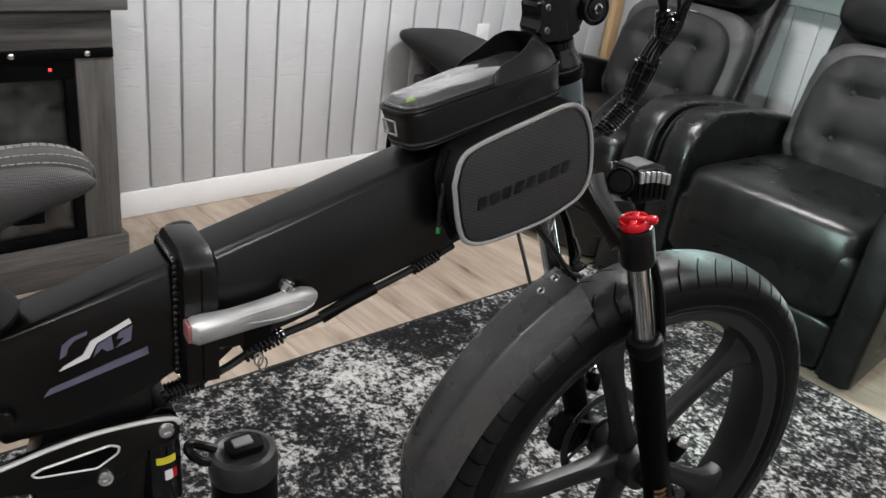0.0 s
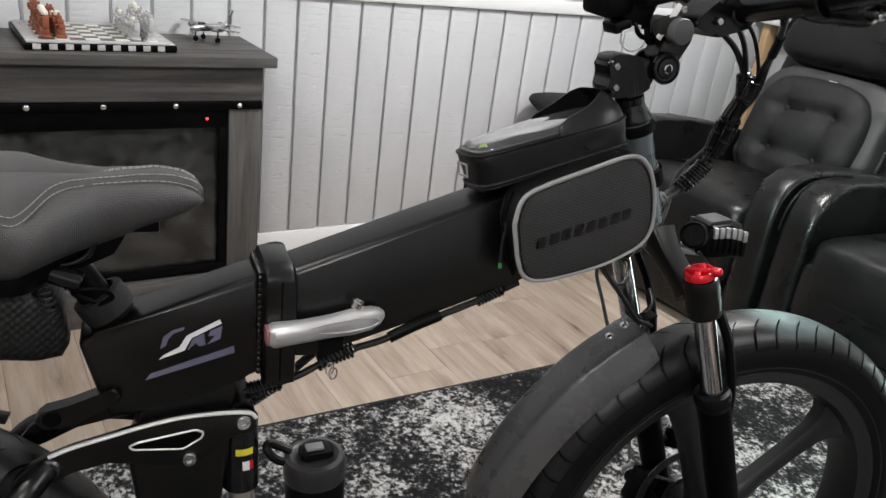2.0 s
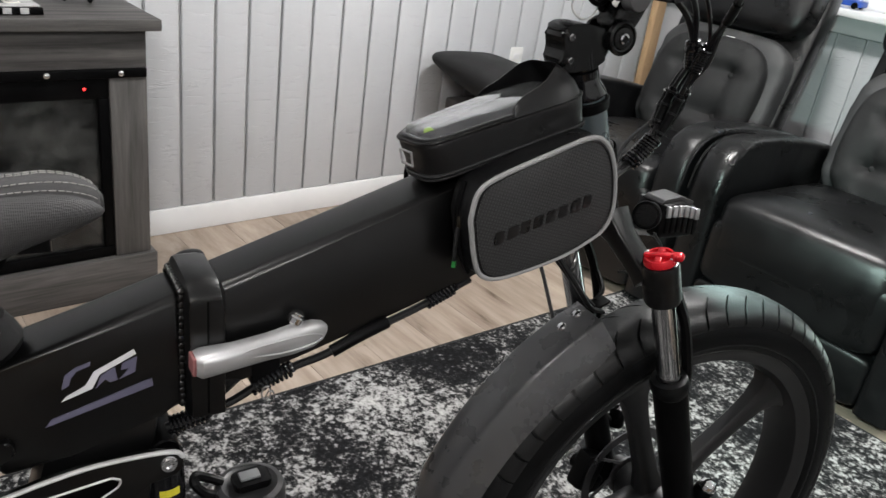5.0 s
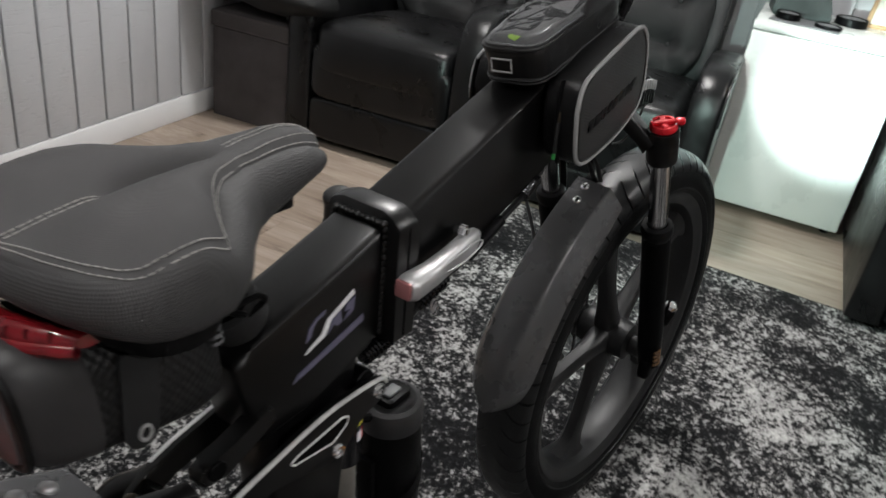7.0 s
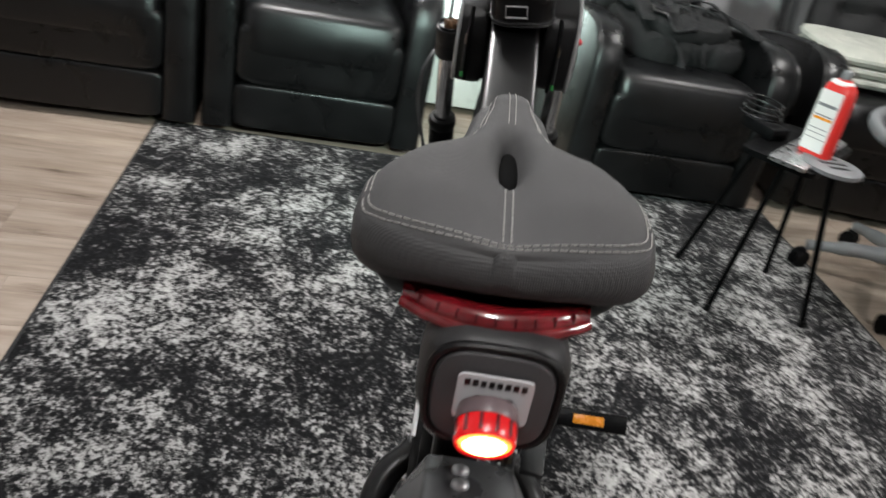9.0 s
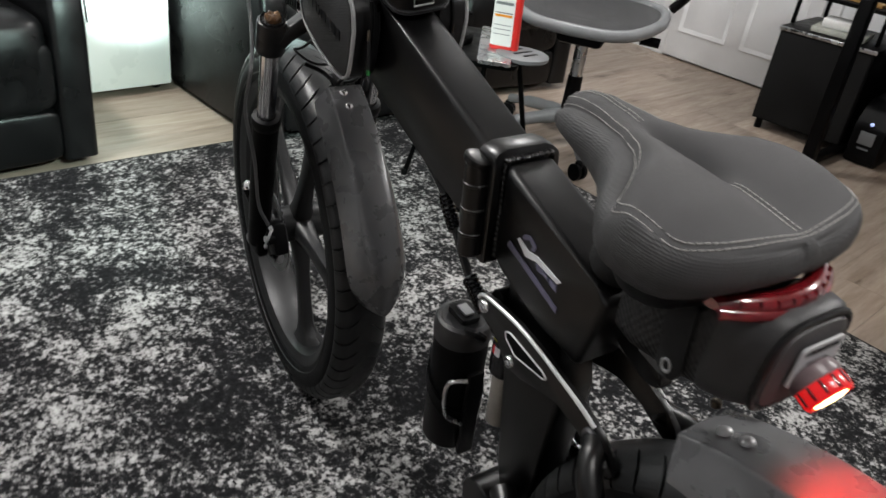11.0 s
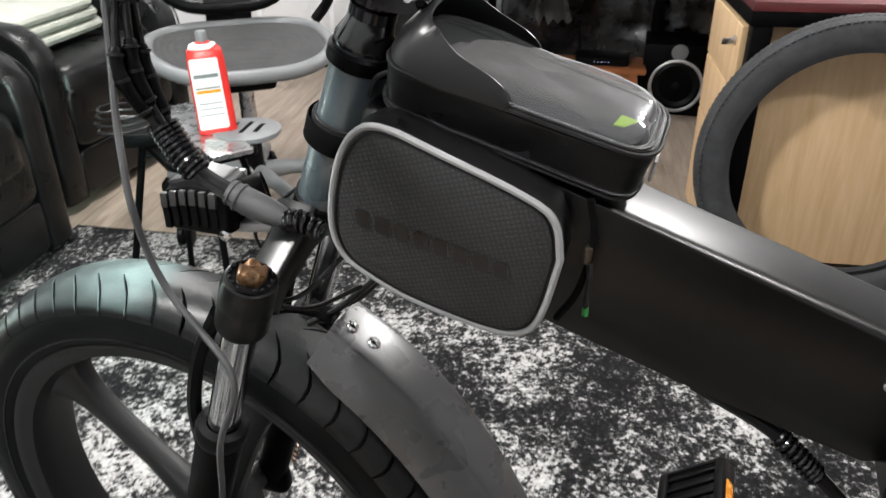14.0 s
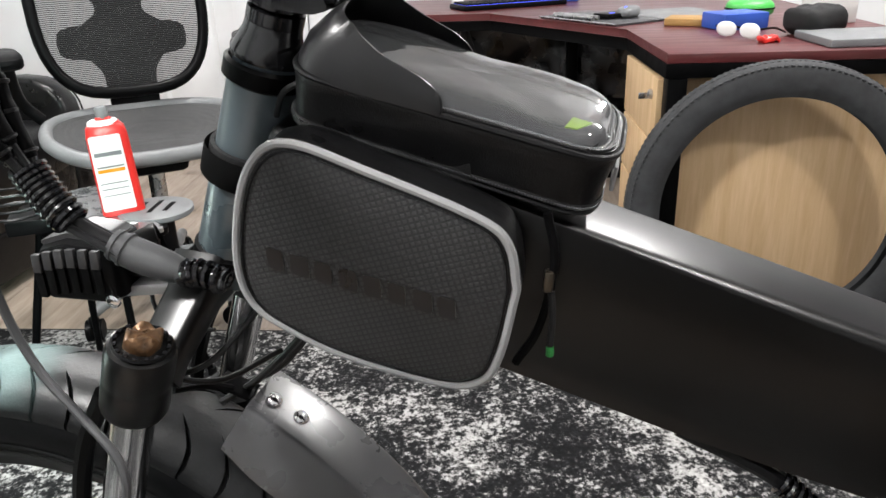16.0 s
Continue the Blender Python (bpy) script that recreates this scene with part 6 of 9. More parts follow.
# crown bridge
bm = begin()
for s in (-1, 1):
    a, b = Vector((-0.006, 0.012 * s, 0.826)), Vector((0.008, 0.082 * s, 0.771 if s < 0 else 0.779))
    m = frame_at(a, b - a)
    rings = []
    for f, hx, hy in ((0.0, 0.022, 0.020), (0.3, 0.018, 0.0125), (0.8, 0.0165, 0.011), (1.0, 0.0175, 0.014)):
        c = a.lerp(b, f)
        rings.append([c + m.to_3x3() @ Vector((hx * spow(math.cos(2 * math.pi * k / 16), 0.38), hy * spow(math.sin(2 * math.pi * k / 16), 0.38), 0)) for k in range(16)])
    loft(bm, rings)
part("fork_crown", bm, M_FRAME, bike)

# head tube, head set and folding stem
AX0, AX1 = Vector((-0.012, 0, 0.815)), Vector((-0.0665, 0, 0.970))
ax = (AX1 - AX0).normalized()
# paler and bluer than the frame: a reflection painted into the material
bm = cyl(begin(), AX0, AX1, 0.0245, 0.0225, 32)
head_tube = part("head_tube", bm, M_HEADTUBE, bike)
for q in (AX1 - ax * 0.016, AX0 + ax * 0.012):
    part("headset_ring", lathe(begin(), [(0.024, 0.0), (0.0265, 0.002), (0.0265, 0.012), (0.024, 0.014)], frame_at(q, ax), 32, False), M_BLACKMETAL, head_tube)
bm = lathe(begin(), [(0.0235, 0.0), (0.024, 0.004), (0.0185, 0.016), (0.0175, 0.022)], frame_at(AX1, ax), 32)
part("headset_cone", bm, M_GLOSSBLACK, head_tube, "polished black headset cone")
for k in range(3):
    part("spacer", lathe(begin(), [(0.0155, 0.0005), (0.0178, 0.0015), (0.0178, 0.009), (0.0155, 0.010)], frame_at(AX1 + ax * (0.021 + 0.0105 * k), ax), 28), M_GLOSSBLACK, head_tube)
stem = part("stem_clamp", prism(begin(), rounded([(-0.124, 1.040), (-0.117, 1.022), (-0.121, 1.004), (-0.108, 0.997), (-0.072, 1.003), (-0.054, 1.018), (-0.060, 1.043), (-0.095, 1.049), (-0.112, 1.048)], 0.010), -0.0175, 0.0175, 0.006, seg=3), M_STEM, bike)
for q in ((-0.112, 1.034), (-0.109, 1.010)):
    for s in (-1, 1):
        part("bolt", cyl(begin(), (q[0], 0.0165 * s, q[1]), (q[0], 0.0200 * s, q[1]), 0.0040, seg=12), M_CHROME, stem)
for s in (-1, 1):
    bm = lathe(begin(), [(0.0180, 0.0), (0.0190, 0.004), (0.0180, 0.0065), (0.0155, 0.0072), (0.0145, 0.0055), (0.0125, 0.0052), (0.0115, 0.0068), (0.0070, 0.0072)], pose(-0.047, 0.017 * s, 1.036, -90 * s), 28)
    piv = part("pivot_cap", bm, M_STEM, stem)
    part("pivot_bolt", lathe(begin(), [(0.0058, 0.0), (0.0058, 0.0090), (0.004, 0.0095), (0.0032, 0.006)], pose(-0.047, 0.017 * s, 1.036, -90 * s), 12), M_CHROME, stem)
bm = prism(begin(), rounded([(-0.060, 1.044), (-0.036, 1.026), (-0.012, 1.070), (-0.014, 1.092), (-0.034, 1.096), (-0.048, 1.076)], 0.008), -0.0135, 0.0135, 0.004)
part("stem_link", bm, M_STEM, stem)
for s in (-1, 1):
    part("link_knob", lathe(begin(), [(0.0150, 0), (0.0150, 0.014), (0.0142, 0.0155), (0.002, 0.0160)], pose(-0.038, 0.0135 * s, 1.079, -90 * s), 28), M_KNOB, stem, "matt grey round knob")
bm = prism(begin(), rounded([(-0.024, 1.088), (0.012, 1.074), (0.068, 1.092), (0.064, 1.124), (0.010, 1.120)], 0.010), -0.024, 0.024, 0.005)
part("bar_clamp", bm, M_STEM, stem)
bar = part("handlebar", tube(begin(), [(0.030, -0.34, 1.150), (0.040, -0.24, 1.150), (0.045, -0.12, 1.126), (0.046, 0, 1.110), (0.045, 0.12, 1.126), (0.040, 0.24, 1.150), (0.030, 0.34, 1.150)], 0.0155, 16), M_STEM, bike)
for s in (-1, 1):
    part("grip", tube(begin(), [(0.041, 0.225 * s, 1.149), (0.030, 0.345 * s, 1.150)], 0.0185, 16, 1), M_RUBBER, bar)
    part("brake_lever", tube(begin(), [(0.055, 0.15 * s, 1.135), (0.085, 0.19 * s, 1.128), (0.090, 0.27 * s, 1.122), (0.082, 0.33 * s, 1.120)], 0.006, 8), M_STEM, bar)
part("bar_collar", lathe(begin(), [(0.0165, -0.012), (0.0205, -0.010), (0.0215, -0.003), (0.0195, 0.0), (0.0215, 0.003), (0.0205, 0.010), (0.0165, 0.012)], frame_at(Vector((0.047, -0.012, 1.1085)), Vector((0, -0.97, 0.16))), 28, False), M_STEM, bar)
bm = begin()
box(bm, (-0.108, 0.030, 1.104), (0.040, 0.052, 0.030), 0.006, turn(6, -12, 6))
box(bm, (-0.074, 0.028, 1.099), (0.040, 0.040, 0.040), 0.006, turn(0, 18, 0))
box(bm, (-0.050, 0.020, 1.118), (0.075, 0.060, 0.018), 0.006, turn(0, -14, 4))
box(bm, (-0.094, 0.024, 1.078), (0.024, 0.030, 0.014), 0.003, turn(0, -22, 0))
tube(bm, [(-0.060, 0.014, 1.086), (-0.056, 0.012, 1.064), (-0.044, 0.012, 1.061), (-0.030, 0.010, 1.074)], 0.0036, 8)
tube(bm, [(-0.080, 0.012, 1.084), (-0.072, 0.008, 1.070), (-0.058, 0.008, 1.068), (-0.046, 0.006, 1.084)], 0.0030, 8)
disp = part("display_unit", bm, M_PLASTIC, bar)
part("screen", box(begin(), (-0.053, 0.020, 1.1285), (0.060, 0.046, 0.002), 0.0008, turn(0, -14, 4)), M_GLOSSBLACK, disp)
part("ribbed_pad", pillow(begin(), (-0.052, -0.012, 1.084), (0.016, 0.006, 0.010), 0.5, 0.5, 20, 10, turn(0, -20, 0)), M_NYLON, disp)
for q in ((-0.033, -0.012, 1.103), (0.010, -0.026, 1.094)):
    part("bolt", cyl(begin(), q, (q[0], q[1] - 0.005, q[2]), 0.0042, seg=12), M_CHROME, disp)
strap = part("cable_tie", box(begin(), (-0.051, -0.016, 1.0885), (0.0075, 0.0016, 0.046), 0.0006, turn(0, 29, 0)), M_WHITEPLASTIC, bar, "flat white cable tie")
part("tie_tail", tube(begin(), [(-0.0890, 0.018, 1.0730), (-0.0900, 0.017, 1.0600), (-0.0780, 0.016, 1.0500), (-0.0640, 0.016, 1.0520), (-0.0540, 0.016, 1.0640)], 0.0013, 6), M_WHITEPLASTIC, strap)
part("tie_end", box(begin(), (-0.083, 0.010, 1.0755), (0.026, 0.0016, 0.006), 0.0006, turn(0, -14, 0)), M_WHITEPLASTIC, strap)
bm = begin()
pillow(bm, (0.064, -0.150, 1.122), (0.024, 0.034, 0.016), 0.6, 0.6, 24, 12, turn(0, 10, 12))
cyl(bm, (0.044, -0.128, 1.128), (0.044, -0.150, 1.131), 0.0215, seg=24)
lever_body = part("lever_clamp", bm, M_STEM, bar)
part("bolt", lathe(begin(), [(0.0065, 0.0), (0.0065, 0.008), (0.004, 0.009), (0.003, 0.006)], frame_at(Vector((0.084, -0.172, 1.119)), Vector((0.2, -0.9, 0.1))), 14), M_CHROME, lever_body)
part("brake_hose", tube(begin(), [(0.052, -0.082, 1.100), (0.070, -0.060, 1.112), (0.086, -0.070, 1.110), (0.087, -0.098, 1.1065), (0.085, -0.128, 1.109), (0.078, -0.150, 1.116)], 0.0026, 8), M_CABLE, bar)

# main frame tubes
front = [(-0.480, 0.803), (-0.110, 0.930), (-0.074, 0.936), (-0.046, 0.846), (-0.064, 0.836), (-0.215, 0.776), (-0.320, 0.740), (-0.400, 0.715), (-0.455, 0.700), (-0.480, 0.697)]
front_tube = part("front_tube", prism(begin(), front, -0.031, 0.031, 0.0085, seg=3), M_FRAME, bike, "thick box-section main tube")
rear = [(-0.510, 0.800), (-0.505, 0.684), (-0.529, 0.677), (-0.607, 0.652), (-0.664, 0.640), (-0.690, 0.735), (-0.672, 0.744)]
rear_tube = part("rear_tube", prism(begin(), rear, -0.031, 0.031, 0.0085, seg=3), M_FRAME, bike)
shoulder = [(-0.0445, -0.016), (-0.0430, -0.0125), (-0.034, -0.0050), (-0.024, -0.0008), (0.026, 0.0), (0.036, -0.0035), (0.0415, -0.0080), (0.0425, -0.0105)]
rings = []
for y, dz in shoulder:
    k = 0.0030 if abs(y) > 0.0422 else 0.0
    rings.append([(-0.510 + k, y, 0.802 + dz), (-0.506, y, 0.8115 + dz), (-0.501, y, 0.8130 + dz), (-0.484, y, 0.8130 + dz), (-0.478, y, 0.8115 + dz), (-0.473 - k, y, 0.802 + dz), (-0.472 - k, y, 0.676), (-0.508 + k, y, 0.676)])
hinge = part("hinge_block", loft(begin(), rings), M_FRAME, bike, smooth=30)
bm = begin()
span(bm, (-0.4915, -0.0452, 0.679), (-0.4895, -0.0440, 0.796), 0.0003)
part("hinge_gap", bm, M_SLOT, hinge, "thin dark seam of the hinge")
bm = cyl(begin(), (-0.488, 0.049, 0.682), (-0.488, 0.049, 0.794), 0.0135, seg=24)
for z in (0.708, 0.738, 0.768):
    lathe(bm, [(0.0133, 0), (0.0146, 0.001), (0.0146, 0.003), (0.0133, 0.004)], pose(-0.488, 0.049, z), 24, False)
part("hinge_barrel", bm, M_FRAME, hinge)
bm = begin()
pillow(bm, (-0.487, 0.0485, 0.796), (0.0160, 0.0150, 0.0050), 0.4, 0.9, 24, 8, turn(10, -12, 0))
part("hinge_cap", bm, M_FRAME, hinge)
part("bolt", cyl(begin(), (-0.455, 0.030, 0.772), (-0.455, 0.0335, 0.772), 0.0036, seg=12), M_SILVER, hinge)
# weld bead
bm = begin()
for s in (-1, 1):
    for k in range(17):
        pillow(bm, (-0.5115, 0.0315 * s, 0.687 + 0.0068 * k), (0.0034, 0.0022, 0.0042), 1, 1, 8, 5)
for k in range(10):
    pillow(bm, (-0.5105, -0.0285 + 0.0063 * k, 0.801), (0.0042, 0.0044, 0.0036), 1, 1, 8, 5)
part("weld_bead", bm, M_FRAME, rear_tube)["kind"] = "stuff"
# silver lever
rings = []
for u, zc, hz, v, hv in ((-0.505, 0.7395, 0.010, -0.052, 0.012), (-0.500, 0.740, 0.0125, -0.054, 0.0145), (-0.470, 0.7435, 0.0115, -0.056, 0.012), (-0.440, 0.747, 0.0125, -0.055, 0.010), (-0.415, 0.750, 0.0145, -0.054, 0.010), (-0.395, 0.752, 0.0135, -0.052, 0.009), (-0.384, 0.753, 0.0095, -0.050, 0.007), (-0.379, 0.754, 0.004, -0.049, 0.004)):
    rings.append([(u, v + hv * spow(math.cos(2 * math.pi * k / 20), 0.7), zc + hz * spow(math.sin(2 * math.pi * k / 20), 0.7)) for k in range(20)])
lever = part("folding_lever", loft(begin(), rings), M_SILVER, bike, "silver cast folding lever")
out = [(-0.470 + 0.083 * (0.5 - 0.5 * math.cos(a)) , 0.7475 + 0.0045 * (0.5 - 0.5 * math.cos(a)) + 0.0085 * math.sin(a) * (0.55 + 0.45 * (0.5 - 0.5 * math.cos(a)))) for a in [2 * math.pi * k / 24 for k in range(24)]]
part("inlay_ridge", tube(begin(), [(u, -0.0655 + 0.10 * max(0, u + 0.43) * 0.9, z) for u, z in out], 0.0011, 6, 1, True), M_SILVER, lever)
bm = cyl(begin(), (-0.412, -0.049, 0.764), (-0.408, -0.049, 0.772), 0.0085, seg=16)
cyl(bm, (-0.408, -0.049, 0.772), (-0.407, -0.049, 0.7745), 0.0055, seg=12)
part("lock_button", bm, M_CHROME, lever)
bm = box(begin(), (-0.5065, -0.053, 0.740), (0.004, 0.018, 0.018), 0.0015)
part("end_cap", bm, plain("dull_red_tinted_alloy", (0.38, 0.16, 0.16), 0.45, 0.5), lever, "worn reddish end face")
# lower hinge catch with key
bm = box(begin(), (-0.432, -0.022, 0.708), (0.030, 0.022, 0.036), 0.004)
lock = part("battery_lock", bm, M_PLASTIC, bike)
bm = begin()
for c in ((-0.434, -0.040, 0.686), (-0.430, -0.040, 0.680)):
    tube(bm, [(c[0] + 0.0045 * math.cos(2 * math.pi * k / 18), c[1], c[2] + 0.0075 * math.sin(2 * math.pi * k / 18)) for k in range(18)], 0.0009, 6, 1, True)
part("key_ring", bm, M_STEEL, lock, "small steel key ring")

# side decals: an angular badge and a slanted stripe (plain shapes)
BADGE = {
    -1: ([(-0.613, 0.710), (-0.609, 0.7145), (-0.593, 0.7225), (-0.586, 0.735), (-0.5525, 0.7515), (-0.5505, 0.747), (-0.581, 0.732), (-0.588, 0.7185)],
         [[(-0.612, 0.722), (-0.609, 0.7355), (-0.600, 0.7420), (-0.588, 0.7455), (-0.5885, 0.7420), (-0.599, 0.7385), (-0.604, 0.7325), (-0.606, 0.7255)],
          [(-0.5850, 0.7180), (-0.5805, 0.7300), (-0.5685, 0.7370), (-0.5670, 0.7235), (-0.5730, 0.7220), (-0.5770, 0.7260)],
          [(-0.5650, 0.7240), (-0.5520, 0.7290), (-0.5500, 0.7440), (-0.5620, 0.7395), (-0.5640, 0.7330), (-0.5570, 0.7335)]],
         [(-0.627, 0.6870), (-0.537, 0.7115), (-0.538, 0.7195), (-0.622, 0.6940)]),
    1: ([(-0.549, 0.729), (-0.553, 0.7325), (-0.569, 0.7255), (-0.584, 0.7275), (-0.625, 0.720), (-0.620, 0.7155), (-0.583, 0.7205), (-0.566, 0.7165)],
        [[(-0.556, 0.734), (-0.560, 0.7405), (-0.570, 0.7435), (-0.5805, 0.737), (-0.579, 0.730), (-0.573, 0.7285), (-0.575, 0.7335), (-0.569, 0.7385), (-0.563, 0.7350)],
         [(-0.584, 0.7185), (-0.589, 0.7185), (-0.604, 0.7155), (-0.606, 0.7095), (-0.598, 0.7125), (-0.587, 0.7120)],
         [(-0.607, 0.7155), (-0.619, 0.7135), (-0.620, 0.7060), (-0.609, 0.7080)]],
        [(-0.534, 0.713), (-0.537, 0.720), (-0.625, 0.690), (-0.625, 0.683)]),
}
for s in (-1, 1):
    y0, y1 = 0.0312 * s, 0.0322 * s
    stroke, shapes, stripe = BADGE[s]
    part("badge_stroke", prism(begin(), stroke, y0, y1), M_DECALWHITE, rear_tube, "white slanted stroke of the badge")
    for shape in shapes:
        part("badge_shape", prism(begin(), shape, y0, y1), M_DECALLILAC, rear_tube)
    part("stripe", prism(begin(), stripe, y0, y1), M_DECALLILAC, rear_tube)

# rocker links, shock, swing arm
rocker_out = [(-0.748, 0.600), (-0.7344, 0.611), (-0.7209, 0.6173), (-0.6988, 0.6255), (-0.661, 0.6347), (-0.630, 0.642), (-0.590, 0.6480), (-0.545, 0.6480), (-0.522, 0.6450), (-0.5150, 0.6380), (-0.5144, 0.6260), (-0.5217, 0.6181), (-0.5453, 0.6151), (-0.5581, 0.6058), (-0.5688, 0.5922), (-0.5794, 0.5837), (-0.6041, 0.5855), (-0.6397, 0.5968), (-0.6663, 0.6030), (-0.7006, 0.5960), (-0.7314, 0.5800), (-0.7502, 0.5729), (-0.7580, 0.5860)]
for s in (-1, 1):
    yy = 0.043 * s
    rk = part("rocker_link", prism(begin(), rocker_out, yy - 0.004, yy + 0.004, 0.0012), M_FRAME, bike)
    edge = [(u, yy + 0.0034 * s, w - 0.0012) for u, w in rocker_out[2:10]]
    part("polished_edge", tube(begin(), edge, 0.0024, 8, 4), M_BARE, rk, "bare polished metal edge")
    cut = rounded([(-0.6455, 0.6185), (-0.6366, 0.6225), (-0.5786, 0.6306), (-0.5705, 0.6265), (-0.5727, 0.6197), (-0.5914, 0.6086), (-0.6409, 0.6143)], 0.0025)
    part("window_edge", tube(begin(), [(u, yy + 0.0043 * s, w) for u, w in cut], 0.0013, 6, 1, True), M_BARE, rk)
    part("window_face", prism(begin(), cut, yy + 0.0041 * s, yy + 0.0046 * s), M_BLACKMETAL, rk)
    for u, w, r in ((-0.5285, 0.6331, 0.0085), (-0.5851, 0.5953, 0.0082), (-0.7205, 0.6027, 0.0112), (-0.7409, 0.5872, 0.0068)):
        bm = lathe(begin(), [(r, 0.0), (r, 0.002), (r * 0.8, 0.0045), (r * 0.45, 0.0045), (r * 0.4, 0.002)], pose(u, yy + 0.004 * s, w, -90 * s), 18)
        part("pivot_bolt", bm, M_CHROME if r < 0.01 else M_DARKSTEEL, rk)
sd = Vector((0.03, 0, -1)).normalized()
s0 = Vector((-0.5275, 0, 0.6331))
shock = part("shock_absorber", cyl(begin(), s0 + sd * 0.02, s0 + sd * 0.115, 0.021, seg=26), M_GLOSSBLACK, bike)
part("shaft", cyl(begin(), s0 + sd * 0.115, s0 + sd * 0.20, 0.0150, seg=20), plain("dull_warm_steel", (0.34, 0.32, 0.29), 0.4, 0.7, 0.15, 40, 0.1, 500), shock, "dull warm steel shock shaft")
part("eyelet", cyl(begin(), s0 + Vector((0, -0.030, 0)), s0 + Vector((0, 0.030, 0)), 0.014, seg=20), M_BLACKMETAL, shock)
for s in (-1, 1):
    for k, (a0, a1, h, wd, mt) in enumerate(((20, 75, 0.053, 0.0085, M_YELLOW), (40, 62, 0.070, 0.012, M_DECALWHITE), (62, 76, 0.070, 0.012, M_RED))):
        bm = begin()
        m = frame_at(s0 + sd * h, sd)
        rings = []
        for i in range(7):
            a = radians(-90 + (a0 + (a1 - a0) * i / 6) - 40) if s < 0 else radians(90 - (a0 + (a1 - a0) * i / 6) + 60)
            c = Vector((0, 0, 0))
            r0, r1 = 0.0211, 0.0216
            base = s0 + sd * h
            rings.append([base + Vector((r * math.cos(a), r * math.sin(a), 0)) + sd * z for r, z in ((r0, 0), (r1, 0), (r1, wd), (r0, wd))])
        loft(bm, rings)
        part("print_bar", bm, mt, shock)
# seat tube and bottom bracket below the rear tube
part("seat_tube", prism(begin(), [(-0.630, 0.655), (-0.560, 0.684), (-0.530, 0.684), (-0.560, 0.40), (-0.585, 0.33), (-0.625, 0.34), (-0.630, 0.45), (-0.648, 0.585)], -0.024, 0.024, 0.008), M_FRAME, bike)
part("bottom_bracket", cyl(begin(), (-0.565, -0.05, 0.345), (-0.565, 0.05, 0.345), 0.034, seg=28), M_FRAME, bike)
for s in (-1, 1):
    arm = begin()
    tube(arm, [(-0.600, 0.040 * s, 0.40), (-0.70, 0.075 * s, 0.385), (-0.955, 0.085 * s, 0.354)], 0.017, 12)
    tube(arm, [(-0.722, 0.043 * s, 0.603), (-0.77, 0.075 * s, 0.56), (-0.955, 0.085 * s, 0.354)], 0.013, 12)
    part("swing_arm", arm, M_FRAME, bike)
# small rear bracket seen under the seat
bm = prism(begin(), rounded([(-0.733, 0.648), (-0.728, 0.662), (-0.700, 0.668), (-0.655, 0.684), (-0.650, 0.668), (-0.695, 0.646), (-0.715, 0.640)], 0.006), -0.037, -0.020, 0.003)
brk = part("rear_bracket", bm, M_FRAME, bike)
part("bolt", cyl(begin(), (-0.716, -0.0365, 0.655), (-0.716, -0.040, 0.655), 0.009, seg=14), M_BLACKMETAL, brk)

# cranks, chain ring, chain, pedals
bm = lathe(begin(), [(0.096, -0.0015), (0.098, 0.0), (0.096, 0.0015), (0.055, 0.0015), (0.055, -0.0015)], pose(-0.565, -0.062, 0.345, -90), 60, False)
for k in range(44):
    a = 2 * math.pi * k / 44
    box(bm, (-0.565 + 0.099 * math.cos(a), -0.062, 0.345 + 0.099 * math.sin(a)), (0.006, 0.0025, 0.006), 0.0008, turn(0, -math.degrees(a), 0), 1)
for k in range(5):
    a = 2 * math.pi * k / 5
    tube(bm, [(-0.565, -0.062, 0.345), (-0.565 + 0.07 * math.cos(a), -0.062, 0.345 + 0.07 * math.sin(a))], 0.007, 8, 1)
ring = part("chain_ring", bm, M_BLACKMETAL, bike)
bm = lathe(begin(), [(0.104, -0.003), (0.107, 0.0), (0.104, 0.003), (0.098, 0.003), (0.098, -0.003)], pose(-0.565, -0.070, 0.345, -90), 60, False)
part("chain_guard", bm, M_GLOSSBLACK, ring)
bm = begin()
for z0, z1 in ((0.446, 0.405), (0.248, 0.300)):
    for k in range(40):
        f = k / 39
        box(bm, (-0.565 - 0.39 * f, -0.058, z0 + (z1 - z0) * f), (0.0085, 0.007 if k % 2 else 0.0045, 0.0075), 0.0015, None, 1)
part("chain", bm, M_STEEL, bike)["kind"] = "stuff"

guide = part("chain_guide", prism(begin(), rounded([(-0.585, 0.392), (-0.548, 0.398), (-0.545, 0.425), (-0.560, 0.432), (-0.588, 0.420)], 0.005), -0.060, -0.046, 0.002), M_SILVER, bike, "silver chain guide plate")
part("guide_clip", box(begin(), (-0.553, -0.068, 0.418), (0.018, 0.012, 0.024), 0.003, turn(0, 20, 12)), M_WHITEPLASTIC, guide)
part("guide_roller", cyl(begin(), (-0.592, -0.066, 0.410), (-0.592, -0.048, 0.410), 0.011, seg=18), M_STEEL, guide)
for q in ((-0.575, -0.0605, 0.404), (-0.562, -0.0605, 0.420)):
    part("bolt", lathe(begin(), [(0.0045, 0.0), (0.0045, 0.0025), (0.002, 0.004), (0.0004, 0.004)], pose(*q, 90), 12), M_CHROME, guide)


